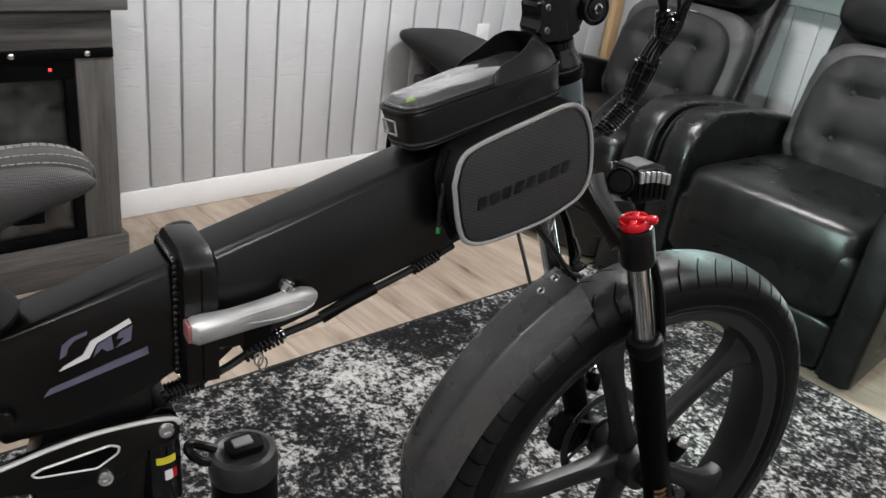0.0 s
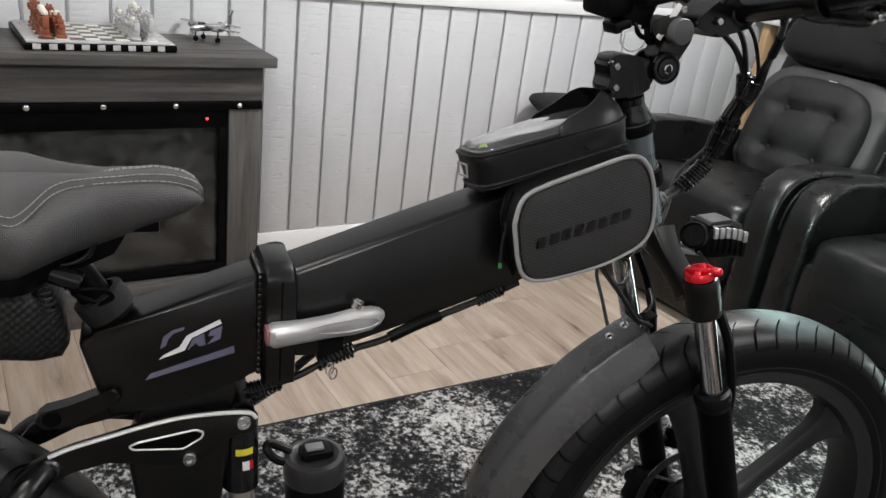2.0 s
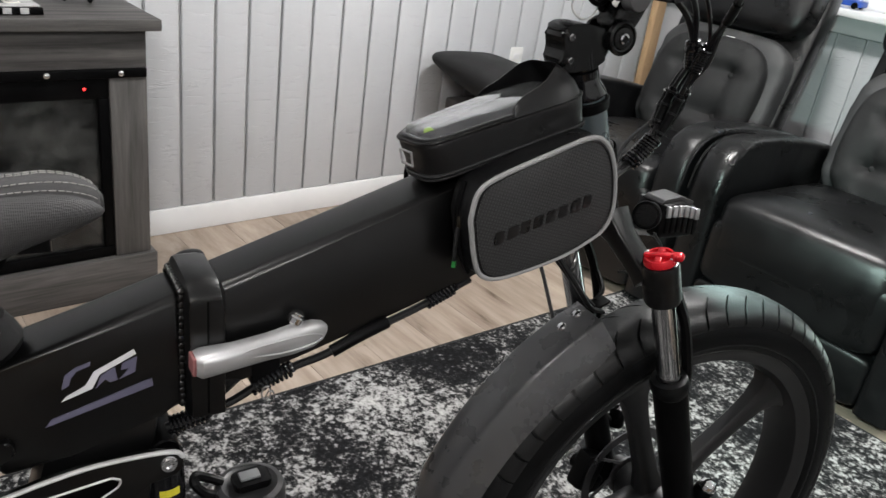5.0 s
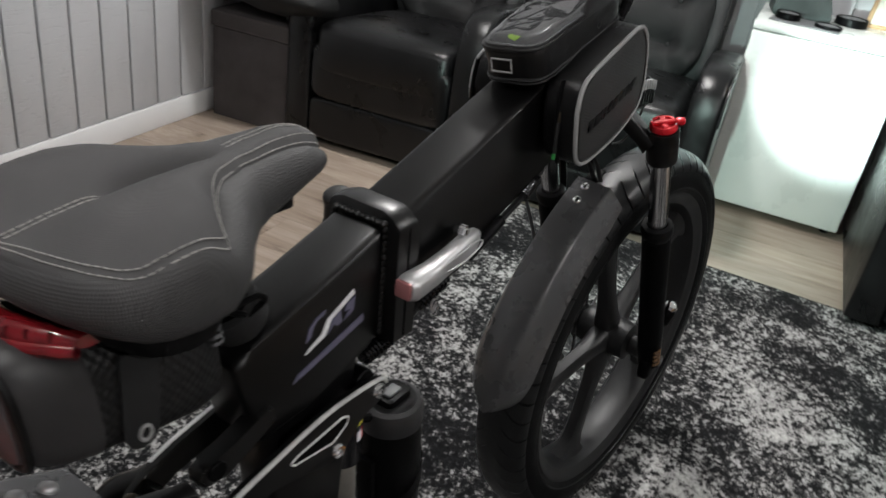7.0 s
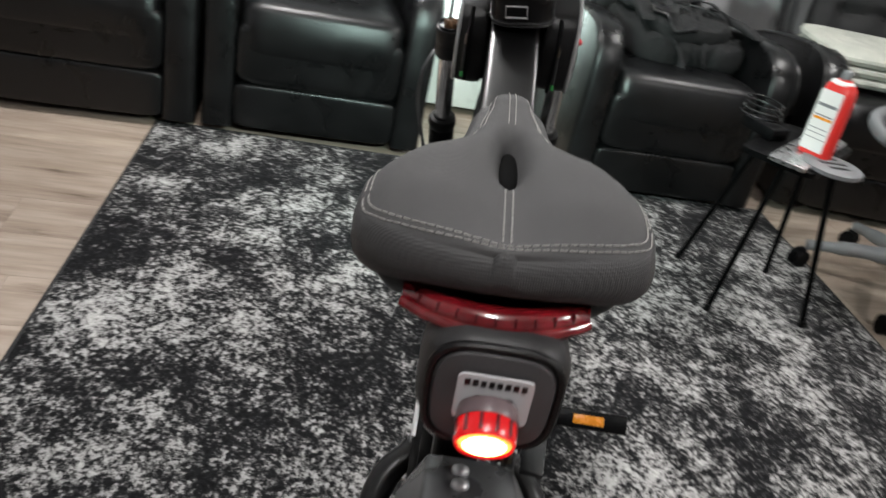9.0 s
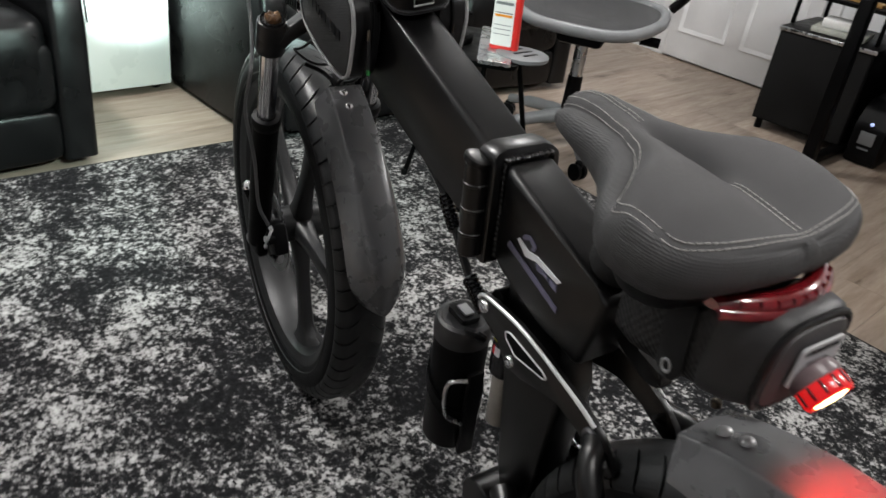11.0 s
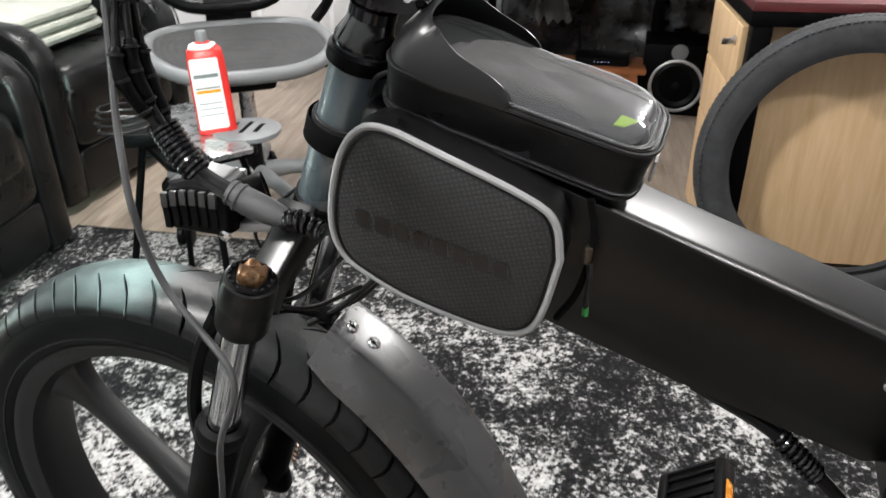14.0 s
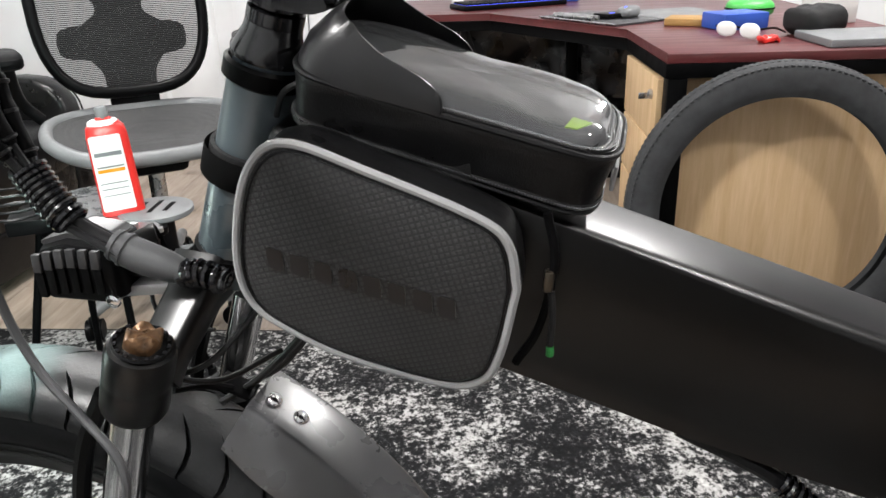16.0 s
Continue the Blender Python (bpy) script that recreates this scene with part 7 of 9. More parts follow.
def pedal(s, end, tilt):
    crank = begin()
    a, b = Vector((-0.565, 0.078 * s, 0.345)), Vector(end)
    m = frame_at(a, b - a)
    rings = []
    for f, hx, hy in ((-0.08, 0.010, 0.008), (0.0, 0.016, 0.011), (0.5, 0.0115, 0.008), (0.93, 0.013, 0.008), (1.05, 0.010, 0.006)):
        c = a + (b - a) * f
        rings.append([c + m.to_3x3() @ Vector((hx * spow(math.cos(2 * math.pi * k / 14), 0.6), hy * spow(math.sin(2 * math.pi * k / 14), 0.6), 0)) for k in range(14)])
    cr = part("crank_arm", loft(crank, rings), M_GLOSSBLACK, bike)
    c = b + Vector((0, 0.065 * s, 0))
    t3 = turn(0, tilt, 0)
    bm = box(begin(), c, (0.072, 0.094, 0.016), 0.004, t3)
    pd = part("pedal", bm, M_PLASTIC, cr)
    part("axle", cyl(begin(), b - Vector((0, 0.006 * s, 0)), b + Vector((0, 0.022 * s, 0)), 0.0105, seg=18), M_GLOSSBLACK, pd)
    part("washer", cyl(begin(), b + Vector((0, 0.0155 * s, 0)), b + Vector((0, 0.0185 * s, 0)), 0.0125, seg=18), M_STEEL, pd)
    for dx in (-0.040, 0.040):
        part("pedal_rail", box(begin(), c + t3 @ Vector((dx, 0, 0)), (0.013, 0.098, 0.027), 0.003, t3), M_PLASTIC, pd)
    for dy in (-0.036, -0.018, 0.0, 0.018, 0.036):
        part("pedal_rib", box(begin(), c + t3 @ Vector((0, dy, 0)), (0.070, 0.006, 0.023), 0.002, t3), M_PLASTIC, pd)
    for k in range(5):
        part("grip_ridge", box(begin(), c + t3 @ Vector((0, 0.0475 * s + 0.0, -0.0105 + 0.0053 * k)), (0.086, 0.0055, 0.0026), 0.0008, t3), M_PLASTIC, pd)
    for dx in (-0.026, -0.012, 0.012, 0.026):
        part("stud", box(begin(), c + t3 @ Vector((dx, -0.042 * s, 0.0125)), (0.004, 0.004, 0.004), 0.001, t3), M_STEEL, pd)
    for dx in (-0.0468, 0.0468):
        part("reflector", box(begin(), c + t3 @ Vector((dx, -0.006 * s, 0)), (0.003, 0.044, 0.013), 0.001, t3), M_AMBER, pd, "amber pedal reflector")


pedal(-1, (-0.367, -0.131, 0.369), 40)
pedal(1, (-0.752, 0.118, 0.276), 8)

# front fender: channel section that opens away from the wheel towards its tail
FEND = pose(*HUB, 1.6, 0, -3.6) @ Matrix.Translation((0, -0.007, 0))


def fender(name, m, a0, a1, r0, r1, width, tip, curl, deep, steps=44):
    """A channel of one thickness: a flat crown plate with a crease on each side, then a steep skirt; it rounds off at its tail."""
    flat = [(0.0, 0.0), (0.33, -0.0002), (0.56, -0.0006), (0.605, -0.0010), (0.635, -0.0022), (0.66, -0.0045), (0.75, -0.0125), (0.85, -0.0215), (0.93, -0.0295), (0.98, -0.0355), (1.0, -0.0390)]
    arch = [(0.0, 0.0), (0.22, -0.0008), (0.40, -0.0028), (0.49, -0.0042), (0.55, -0.0058), (0.60, -0.0076), (0.70, -0.0118), (0.81, -0.0185), (0.91, -0.0270), (0.975, -0.0345), (1.0, -0.0390)]
    rings = []
    for i in range(steps + 1):
        f = 1 - (1 - i / steps) ** 1.7
        a = radians(a0 + (a1 - a0) * f)
        r = r0 + (r1 - r0) * min(1, f / 0.78) ** 2.3
        k, q = 1.0, 0.0
        if f > 0.70:
            q = (f - 0.70) / 0.30
            k = math.sqrt(max(0.03, 1 - tip * q ** 2.6))
            r -= curl * q ** 2.2
        soft = min(1.0, max(0.0, (f - 0.25) / 0.5))
        half = [(y0 * (1 - soft) + y1 * soft, d0 * (1 - soft) + d1 * soft) for (y0, d0), (y1, d1) in zip(flat, arch)]
        sec = [(-y, d) for y, d in reversed(half[1:])] + half
        wd = width * (1 + 0.20 * f) * k
        sink = (1 + deep) * min(1.0, 0.80 + 2.2 * f) * (0.40 + 0.60 * k)
        th = 0.0026
        ring = [(y * wd, r + d * sink) for y, d in sec]
        ring += [(y * (wd - th), r - th + d * sink * 0.97) for y, d in reversed(sec)]
        rings.append([m @ Vector((rr * math.cos(a), y, rr * math.sin(a))) for y, rr in ring])
    return part(name, loft(begin(), rings), M_FENDER, bike, smooth=40)


ff = fender("front_fender", FEND, 119.7, 173.5, 0.4100, 0.4240, 0.0440, 0.97, 0.014, 0.17)
for u, v, w in ((-0.0247, -0.0100, 0.6936), (-0.0452, -0.0100, 0.6788)):
    d = Vector((u - 0.205, 0, w - 0.354)).normalized()
    part("bolt", lathe(begin(), [(0.0068, -0.006), (0.0068, 0.0020), (0.0058, 0.0040), (0.0034, 0.0054), (0.0006, 0.0058)], frame_at(Vector((u, v, w)) + d * 0.001, d), 16), M_CHROME, ff, "domed steel bolt")
bm = begin()
box(bm, (0.004, -0.010, 0.7060), (0.030, 0.020, 0.0035), 0.001, turn(0, -22, 0))
tube(bm, [(0.006, -0.004, 0.707), (0.024, 0.006, 0.716), (0.034, 0.030, 0.728)], 0.0036, 8)
part("fender_stay", bm, M_BLACKMETAL, ff)
RF = pose(-0.965, 0, 0.328)
rf = fender("rear_fender", RF, 64.5, 140, 0.3845, 0.396, 0.053, 0.5, 0.0, 0.2)
for a in (68.6, 72.0):
    d = Vector((math.cos(radians(a)), 0, math.sin(radians(a))))
    part("bolt", lathe(begin(), [(0.0068, -0.003), (0.0068, 0.0018), (0.0060, 0.0036), (0.0036, 0.0050), (0.0006, 0.0054)], frame_at(RF @ (d * 0.3845 + Vector((0, 0.0075, 0))), d), 20), M_SILVER, rf, "domed steel bolt")
bm = begin()
box(bm, (-0.785, -0.050, 0.680), (0.07, 0.018, 0.004), 0.001, turn(0, 14, -8))
part("fender_bracket", bm, M_FRAME, rf)
part("bolt", lathe(begin(), [(0.0050, -0.004), (0.0050, 0.002), (0.0030, 0.0036), (0.0005, 0.0040)], pose(-0.786, -0.030, 0.672, 0, 14), 14), M_BRONZE, rf)

# seat post and clamp
post = part("seat_post", cyl(begin(), (-0.648, 0, 0.735), (-0.712, 0, 0.835), 0.0165, seg=24), M_BLACKMETAL, bike)
bm = begin()
lathe(bm, [(0.020, 0), (0.024, 0.002), (0.024, 0.022), (0.020, 0.024)], frame_at(Vector((-0.655, 0, 0.747)), Vector((-0.064, 0, 0.1))), 24, False)
tube(bm, [(-0.672, -0.024, 0.775), (-0.690, -0.030, 0.789), (-0.668, -0.034, 0.794), (-0.655, -0.028, 0.782), (-0.668, -0.024, 0.772)], 0.0028, 8)
part("clamp", bm, M_BLACKMETAL, post)
part("polished_cap", cyl(begin(), (-0.724, -0.024, 0.815), (-0.683, -0.024, 0.797), 0.0105, seg=24), M_GLOSSBLACK, post, "gloss black barrel")
bm = begin()
for k in range(4):
    lathe(bm, [(0.0060, -0.0016), (0.0078, 0.0), (0.0060, 0.0016)], frame_at(Vector((-0.7140 + 0.0010 * k, -0.036, 0.794 - 0.0062 * k)), Vector((0.15, 0, -1))), 14, False)
part("spring", bm, M_DARKSTEEL, post)
part("cloth_strap", lathe(begin(), [(0.0200, -0.014), (0.0262, -0.012), (0.0272, 0.0), (0.0262, 0.012), (0.0200, 0.014)], frame_at(Vector((-0.664, 0, 0.764)), Vector((-0.064, 0, 0.1))), 28, False), M_NYLON, post, "black cloth strap round the post")
bm = begin()
for s in (-1, 1):
    tube(bm, [(-0.615, 0.012 * s, 0.866), (-0.650, 0.020 * s, 0.857), (-0.666, 0.022 * s, 0.8430), (-0.6740, 0.022 * s, 0.8280), (-0.6830, 0.022 * s, 0.8195), (-0.700, 0.022 * s, 0.8155), (-0.740, 0.022 * s, 0.8170), (-0.790, 0.034 * s, 0.842)], 0.0040, 10)
part("seat_rail", bm, M_STEM, post)
part("nose_bracket", box(begin(), (-0.622, 0, 0.852), (0.026, 0.030, 0.018), 0.003), M_PLASTIC, post)

# saddle: rings across from nose to tail
saddle = new("saddle")
saddle.parent = bike
saddle.matrix_basis = pose(0, 0.0070, 0.884, -1.5) @ Matrix.Translation((0, 0, -0.885))
tagged(saddle, "wide grey padded saddle with white stitching")
ST = [(-0.5680, 0.004, 0.8855, 0.8730), (-0.5700, 0.012, 0.8915, 0.8680), (-0.5765, 0.0200, 0.8980, 0.8630), (-0.591, 0.0270, 0.9040, 0.8570), (-0.612, 0.0310, 0.9070, 0.850), (-0.640, 0.0345, 0.9080, 0.840), (-0.664, 0.0420, 0.907, 0.832), (-0.686, 0.0590, 0.905, 0.827), (-0.700, 0.0740, 0.9040, 0.8245), (-0.714, 0.0865, 0.9030, 0.823), (-0.732, 0.0955, 0.902, 0.822), (-0.756, 0.1000, 0.8995, 0.823), (-0.780, 0.1010, 0.896, 0.827), (-0.798, 0.0985, 0.8930, 0.832), (-0.812, 0.0915, 0.8900, 0.838), (-0.823, 0.0770, 0.8880, 0.842), (-0.830, 0.0580, 0.8870, 0.845), (-0.8345, 0.0340, 0.8865, 0.846), (-0.836, 0.010, 0.8865, 0.846)]


def station(u):
    for a, b in zip(ST, ST[1:]):
        if a[0] >= u >= b[0]:
            f = (a[0] - u) / (a[0] - b[0])
            f2 = f
            return [x + (y - x) * f2 for x, y in zip(a, b)]
    return list(ST[-1])


def inset(u):
    """How far the seam lies inside the outer edge."""
    knots = ((-0.569, 0.0), (-0.575, 0.004), (-0.590, 0.009), (-0.620, 0.012), (-0.650, 0.013), (-0.672, 0.018), (-0.690, 0.028), (-0.703, 0.032), (-0.714, 0.026), (-0.724, 0.013), (-0.731, 0.004), (-0.750, 0.003), (-0.790, 0.003), (-0.840, 0.003))
    for (a, x), (b, y) in zip(knots, knots[1:]):
        if a >= u >= b:
            return x + (y - x) * (a - u) / (a - b)
    return 0.0


def seam(u):
    return max(0.003, station(u)[1] - inset(u))


def groove(u, v):
    """How deep the middle channel lies at u, v."""
    k = math.sin(math.pi * min(1, max(0, (u + 0.612) / -0.222))) ** 0.8
    hole = math.exp(-((u + 0.715) / 0.036) ** 4)
    tail = math.exp(-((u + 0.836) / 0.030) ** 2)
    return 0.008 * k * math.exp(-(v / 0.020) ** 2) + 0.024 * hole * math.exp(-(v / 0.0085) ** 2) + 0.003 * tail * math.exp(-(v / 0.022) ** 2)


def seat_top(u, v):
    _, hw, top, low = station(u)
    hw = seam(u)
    q = min(1.0, abs(v) / max(hw, 1e-4))
    ease = min(1, max(0, (-u - 0.66) / 0.08)) * min(1, max(0, (u + 0.835) / 0.045))
    drop = 0.011 * min(1, max(0.3, (u + 0.836) / 0.04)) + 0.009 * ease
    wing = 0.011 * ease * math.sin(math.pi * min(1.0, q * 0.75))
    dip = 0.017 * math.exp(-((u + 0.727) / 0.020) ** 2) * q ** 4
    return top + wing - drop * q ** 5 - dip - groove(u, v) - 0.002 * q


us = [-0.7025 + 0.1335 * math.cos(math.pi * i / 60) for i in range(61)]
bm, side, under = begin(), begin(), begin()
NT = 33
tops, lows = [], []
for u in us:
    hw = seam(u)
    row = []
    for j in range(NT):
        x = -1 + 2 * j / (NT - 1)
        v = hw * (0.6 * x + 0.4 * x ** 3)
        row.append((u, v, seat_top(u, v)))
    tops.append(row)
vt = [[bm.verts.new(p) for p in row] for row in tops]
for a, b in zip(vt, vt[1:]):
    for j in range(NT - 1):
        bm.faces.new((a[j], a[j + 1], b[j + 1], b[j]))
part("saddle_top", bm, M_SEATTOP, saddle, "grey soft saddle top")
loop = [r[0] for r in tops] + tops[-1][1:-1] + [r[-1] for r in reversed(tops)] + tops[0][1:-1][::-1]
rings = []
for f, share, swell in ((0.0, 0.0, 0.0), (0.05, 0.35, 0.0010), (0.14, 0.65, 0.0020), (0.28, 0.90, 0.0028), (0.46, 1.0, 0.0030), (0.66, 1.0, 0.0015), (0.84, 0.75, -0.0030), (0.95, 0.40, -0.0080), (1.0, 0.10, -0.0120)):
    ring = []
    for p in loop:
        spine = Vector((min(-0.590, max(-0.760, p[0])), 0.0))
        d = Vector((p[0], p[1])) - spine
        away = d.length
        d = d / max(away, 1e-5)
        o = max(inset(p[0]) * share + swell, -0.6 * away)
        low = station(p[0])[3]
        ring.append((p[0] + d.x * o, p[1] + d.y * o, p[2] + (low - p[2]) * f))
    rings.append(ring)
loft(side, rings, cap=False)
part("saddle_side", side, M_SEATSIDE, saddle, "textured grey saddle side")
ring = [(x, q[1], max(q[2], station(x)[3]) + 0.0015) for q in rings[-1] for x in [min(q[0], -0.640)]]
loft(under, [ring] + [[(-0.72 + (x + 0.72) * k, y * k, z - d) for x, y, z in ring] for k, d in ((0.95, 0.010), (0.86, 0.022), (0.60, 0.028))])
part("saddle_base", under, M_PLASTIC, saddle)
# stitching: double rows of short threads along the rim, the tail seam and the channel


def stitches(bm, pts, off=0.0, gap=0.0052):
    line = curve_points(pts, 10)
    acc, start = 0.0, line[0]
    for a, b in zip(line, line[1:]):
        acc += (b - a).length
        if acc >= gap:
            tube(bm, [start, start.lerp(b, 0.78)], 0.00052, 5, 1)
            start, acc = b, 0.0


bm = begin()


def rim_point(u, s, back, lift=0.0003):
    v = s * max(0.0, seam(u) - back)
    return (u, v, seat_top(u, v) + lift)


for s in (-1, 1):
    for back in (0.0010, 0.0048):
        stitches(bm, [rim_point(u, s, back) for u in (-0.572, -0.576, -0.584, -0.60, -0.625, -0.65, -0.665, -0.68, -0.69, -0.70, -0.706, -0.712, -0.718, -0.724, -0.728, -0.732, -0.740, -0.752, -0.768, -0.785)])
for back in (0.0010, 0.0048):
    pts = []
    for j in range(29):
        b = math.pi * (j / 28 - 0.5)
        hw, ru = 0.0976 - back, 0.050 - back
        v = hw * math.sin(b)
        u = -0.784 - ru * abs(math.cos(b)) ** 0.75
        for _ in range(12):
            if station(u)[1] - 0.0025 - back * 0.8 > abs(v):
                break
            u += 0.002
        pts.append((u, v, seat_top(u, v) + 0.0012))
    stitches(bm, pts)
for off in (-0.0022, 0.0022):
    stitches(bm, [(u, off * 1.2, seat_top(u, off) + 0.0005) for u in (-0.750, -0.765, -0.785, -0.805, -0.820, -0.829)])
    stitches(bm, [(u, off * 1.2, seat_top(u, off) + 0.0005) for u in (-0.574, -0.580, -0.59, -0.61, -0.63, -0.65, -0.672)])
part("stitching", bm, M_THREAD, saddle, "white double stitching")["kind"] = "stuff"
# solid black inset stands in for the shade deep in the saddle's hole
bm = begin()
pillow(bm, (-0.714, 0, 0.8785), (0.043, 0.0086, 0.0090), 0.8, 0.9, 24, 8)
part("slot_shade_inset", bm, M_SLOT, saddle, "black inset for the shade in the middle channel's hole")
# red reflector bar under the tail
rings = []
for i in range(21):
    x = -1 + 2 * i / 20
    v, u = 0.062 * x, -0.836 + 0.026 * x * x
    h = 0.0095 * (1 - 0.5 * x ** 4)
    rings.append([(u + 0.010 * math.cos(2 * math.pi * k / 12) - 0.003, v, 0.835 + h * math.sin(2 * math.pi * k / 12)) for k in range(12)])
refl = part("rear_reflector", loft(begin(), rings), M_REDLENS, saddle, "dark red ribbed reflector bar")
bead = []
for i in range(21):
    x = -0.97 + 1.94 * i / 20
    bead.append((-0.8465 + 0.026 * x * x, 0.062 * x, 0.8300))
part("gloss_bead", tube(begin(), bead, 0.0056, 10, 1), M_REDLENS, refl)
for i in range(9):
    x = -0.80 + 1.60 * i / 8
    part("rib", box(begin(), (-0.8470 + 0.026 * x * x, 0.062 * x, 0.8385), (0.0030, 0.0018, 0.0070), 0.0006, turn(0, 0, -40 * x)), M_DARKLENS, refl)

# hoses and cables
cables = [
    ("frame_cable", [(-0.205, -0.026, 0.774), (-0.26, -0.033, 0.756), (-0.32, -0.034, 0.735), (-0.37, -0.032, 0.714), (-0.42, -0.028, 0.698), (-0.47, -0.026, 0.672), (-0.525, -0.020, 0.655)], 0.0042, M_CABLE),
    ("frame_cable", [(-0.33, 0.022, 0.735), (-0.39, 0.026, 0.708), (-0.43, 0.030, 0.676), (-0.475, 0.034, 0.635), (-0.515, 0.034, 0.610), (-0.56, 0.030, 0.585)], 0.0055, M_CABLE),
    ("brake_hose", [(0.122, 0.040, 1.010), (0.119, 0.052, 0.965), (0.113, 0.069, 0.922), (0.100, 0.088, 0.893), (0.093, 0.098, 0.864), (0.090, 0.097, 0.82), (0.075, 0.100, 0.785), (0.045, 0.110, 0.762), (0.016, 0.122, 0.742), (0.012, 0.129, 0.715), (0.035, 0.130, 0.66), (0.066, 0.110, 0.560), (0.100, 0.096, 0.455), (0.104, 0.078, 0.405)], 0.0030, M_GREYCABLE),
    ("wire", [(-0.07, 0.02, 0.83), (-0.02, 0.05, 0.775), (0.01, 0.055, 0.760), (-0.01, 0.03, 0.742), (-0.045, 0.0, 0.752)], 0.0022, M_CABLE),
    ("wire", [(-0.09, -0.01, 0.80), (-0.055, -0.030, 0.75), (-0.025, -0.030, 0.715), (0.005, -0.020, 0.70)], 0.0032, M_CABLE),
    ("wire", [(-0.09, 0.01, 0.80), (-0.045, -0.012, 0.745), (-0.010, -0.012, 0.71), (0.02, -0.008, 0.69)], 0.0032, M_CABLE),
    ("wire", [(0.035, -0.05, 0.815), (0.075, -0.03, 0.78), (0.06, -0.02, 0.75), (0.02, -0.018, 0.752)], 0.0018, M_CABLE),
]
for nm, pts, r, mt in cables:
    part(nm, tube(begin(), pts, r, 8), mt, bike)
HARN = [(-0.034, 0.050, 0.838), (-0.002, 0.045, 0.839), (0.030, 0.046, 0.851), (0.069, 0.048, 0.874), (0.093, 0.042, 0.903), (0.111, 0.042, 0.945), (0.115, 0.036, 0.974), (0.118, 0.027, 1.000)]
harness = part("cable_harness", tube(begin(), HARN[:5], 0.0058, 10), M_CABLE, bike, "bundle of taped cables")
boot_line = curve_points([(-0.012, 0.046, 0.8375), (0.004, 0.045, 0.8415), (0.024, 0.0455, 0.8485), (0.041, 0.0465, 0.857)], 4)
boot = part("rubber_boot", tube(begin(), boot_line, [0.0072, 0.0080, 0.0088, 0.0096, 0.0103, 0.0108, 0.0112, 0.0114, 0.0114, 0.0112, 0.0109, 0.0105, 0.0100], 14, 1), M_GREYCABLE, harness, "grey tapered rubber boot")
for q, r in (((0.038, 0.0463, 0.8555), 0.0112), ((0.032, 0.0460, 0.8525), 0.0120), ((-0.006, 0.0455, 0.8389), 0.0086)):
    part("boot_ring", lathe(begin(), [(r - 0.002, -0.0014), (r, -0.0008), (r, 0.0008), (r - 0.002, 0.0014)], frame_at(Vector(q), Vector((0.030, 0, 0.015)).normalized()), 20, False), M_GREYCABLE, boot)
for k in range(5):
    a = 2 * math.pi * k / 5 + 0.35
    fan = [0.0, 0.5, 0.75, 0.62, 0.70, 1.35, 1.30, 0.9]
    pts = [Vector(p) + Vector((0.45 * math.cos(a), math.sin(a), 0.15 * math.cos(a))) * 0.0100 * f for p, f in zip(HARN, fan)]
    part("strand", tube(begin(), pts[2:], 0.0032, 8), M_CABLE, harness)
    fine_line = curve_points(pts, 10)
    n0 = 41 + (k * 2) % 5
    sleeve = fine_line[n0:n0 + 16]
    con = part("connector", tube(begin(), sleeve, [0.0042, 0.0056, 0.0058, 0.0058, 0.0058, 0.0058, 0.0062, 0.0064, 0.0062, 0.0056, 0.0055, 0.0055, 0.0055, 0.0055, 0.0052, 0.0040], 12, 1), M_PLASTIC, harness)
    for q0 in (1, 7, 13):
        d_ = (sleeve[q0 + 1] - sleeve[q0]).normalized()
        part("collar", lathe(begin(), [(0.0050, -0.0016), (0.0068, -0.0010), (0.0068, 0.0010), (0.0050, 0.0016)], frame_at(sleeve[q0], d_), 14, False), M_CABLE, con)
part("spiral_wrap", coil(begin(), [(0.065, 0.0482, 0.8705), (0.077, 0.0465, 0.8825), (0.087, 0.0440, 0.8945), (0.095, 0.0420, 0.9065)], 0.0108, 0.0022, 10), M_GLOSSBLACK, harness, "glossy black spiral wrap")
part("spiral_wrap", coil(begin(), [(-0.042, 0.052, 0.836), (-0.022, 0.048, 0.840), (-0.008, 0.0465, 0.838)], 0.0078, 0.0022, 6), M_GLOSSBLACK, harness)
part("spiral_wrap", coil(begin(), [(-0.225, -0.030, 0.768), (-0.26, -0.034, 0.756)], 0.0055, 0.0018, 8), M_GLOSSBLACK, harness)
part("spiral_wrap", coil(begin(), [(-0.405, -0.030, 0.703), (-0.425, -0.029, 0.696), (-0.445, -0.028, 0.687)], 0.0075, 0.0020, 9), M_GLOSSBLACK, harness)
part("spiral_wrap", coil(begin(), [(-0.485, -0.026, 0.667), (-0.505, -0.023, 0.661), (-0.522, -0.020, 0.656)], 0.0080, 0.0020, 9), M_GLOSSBLACK, harness)
part("spiral_wrap", coil(begin(), [(-0.395, 0.026, 0.705), (-0.415, 0.029, 0.688), (-0.430, 0.030, 0.674)], 0.0075, 0.0020, 9), M_GLOSSBLACK, harness)
part("spiral_wrap", coil(begin(), [(-0.475, 0.034, 0.635), (-0.495, 0.034, 0.622), (-0.512, 0.034, 0.611)], 0.0085, 0.0020, 9), M_GLOSSBLACK, harness)
part("spiral_wrap", coil(begin(), [(0.1155, 0.0312, 1.031), (0.1180, 0.0305, 1.018), (0.1182, 0.0268, 0.998)], 0.0080, 0.0022, 11), M_GLOSSBLACK, harness)
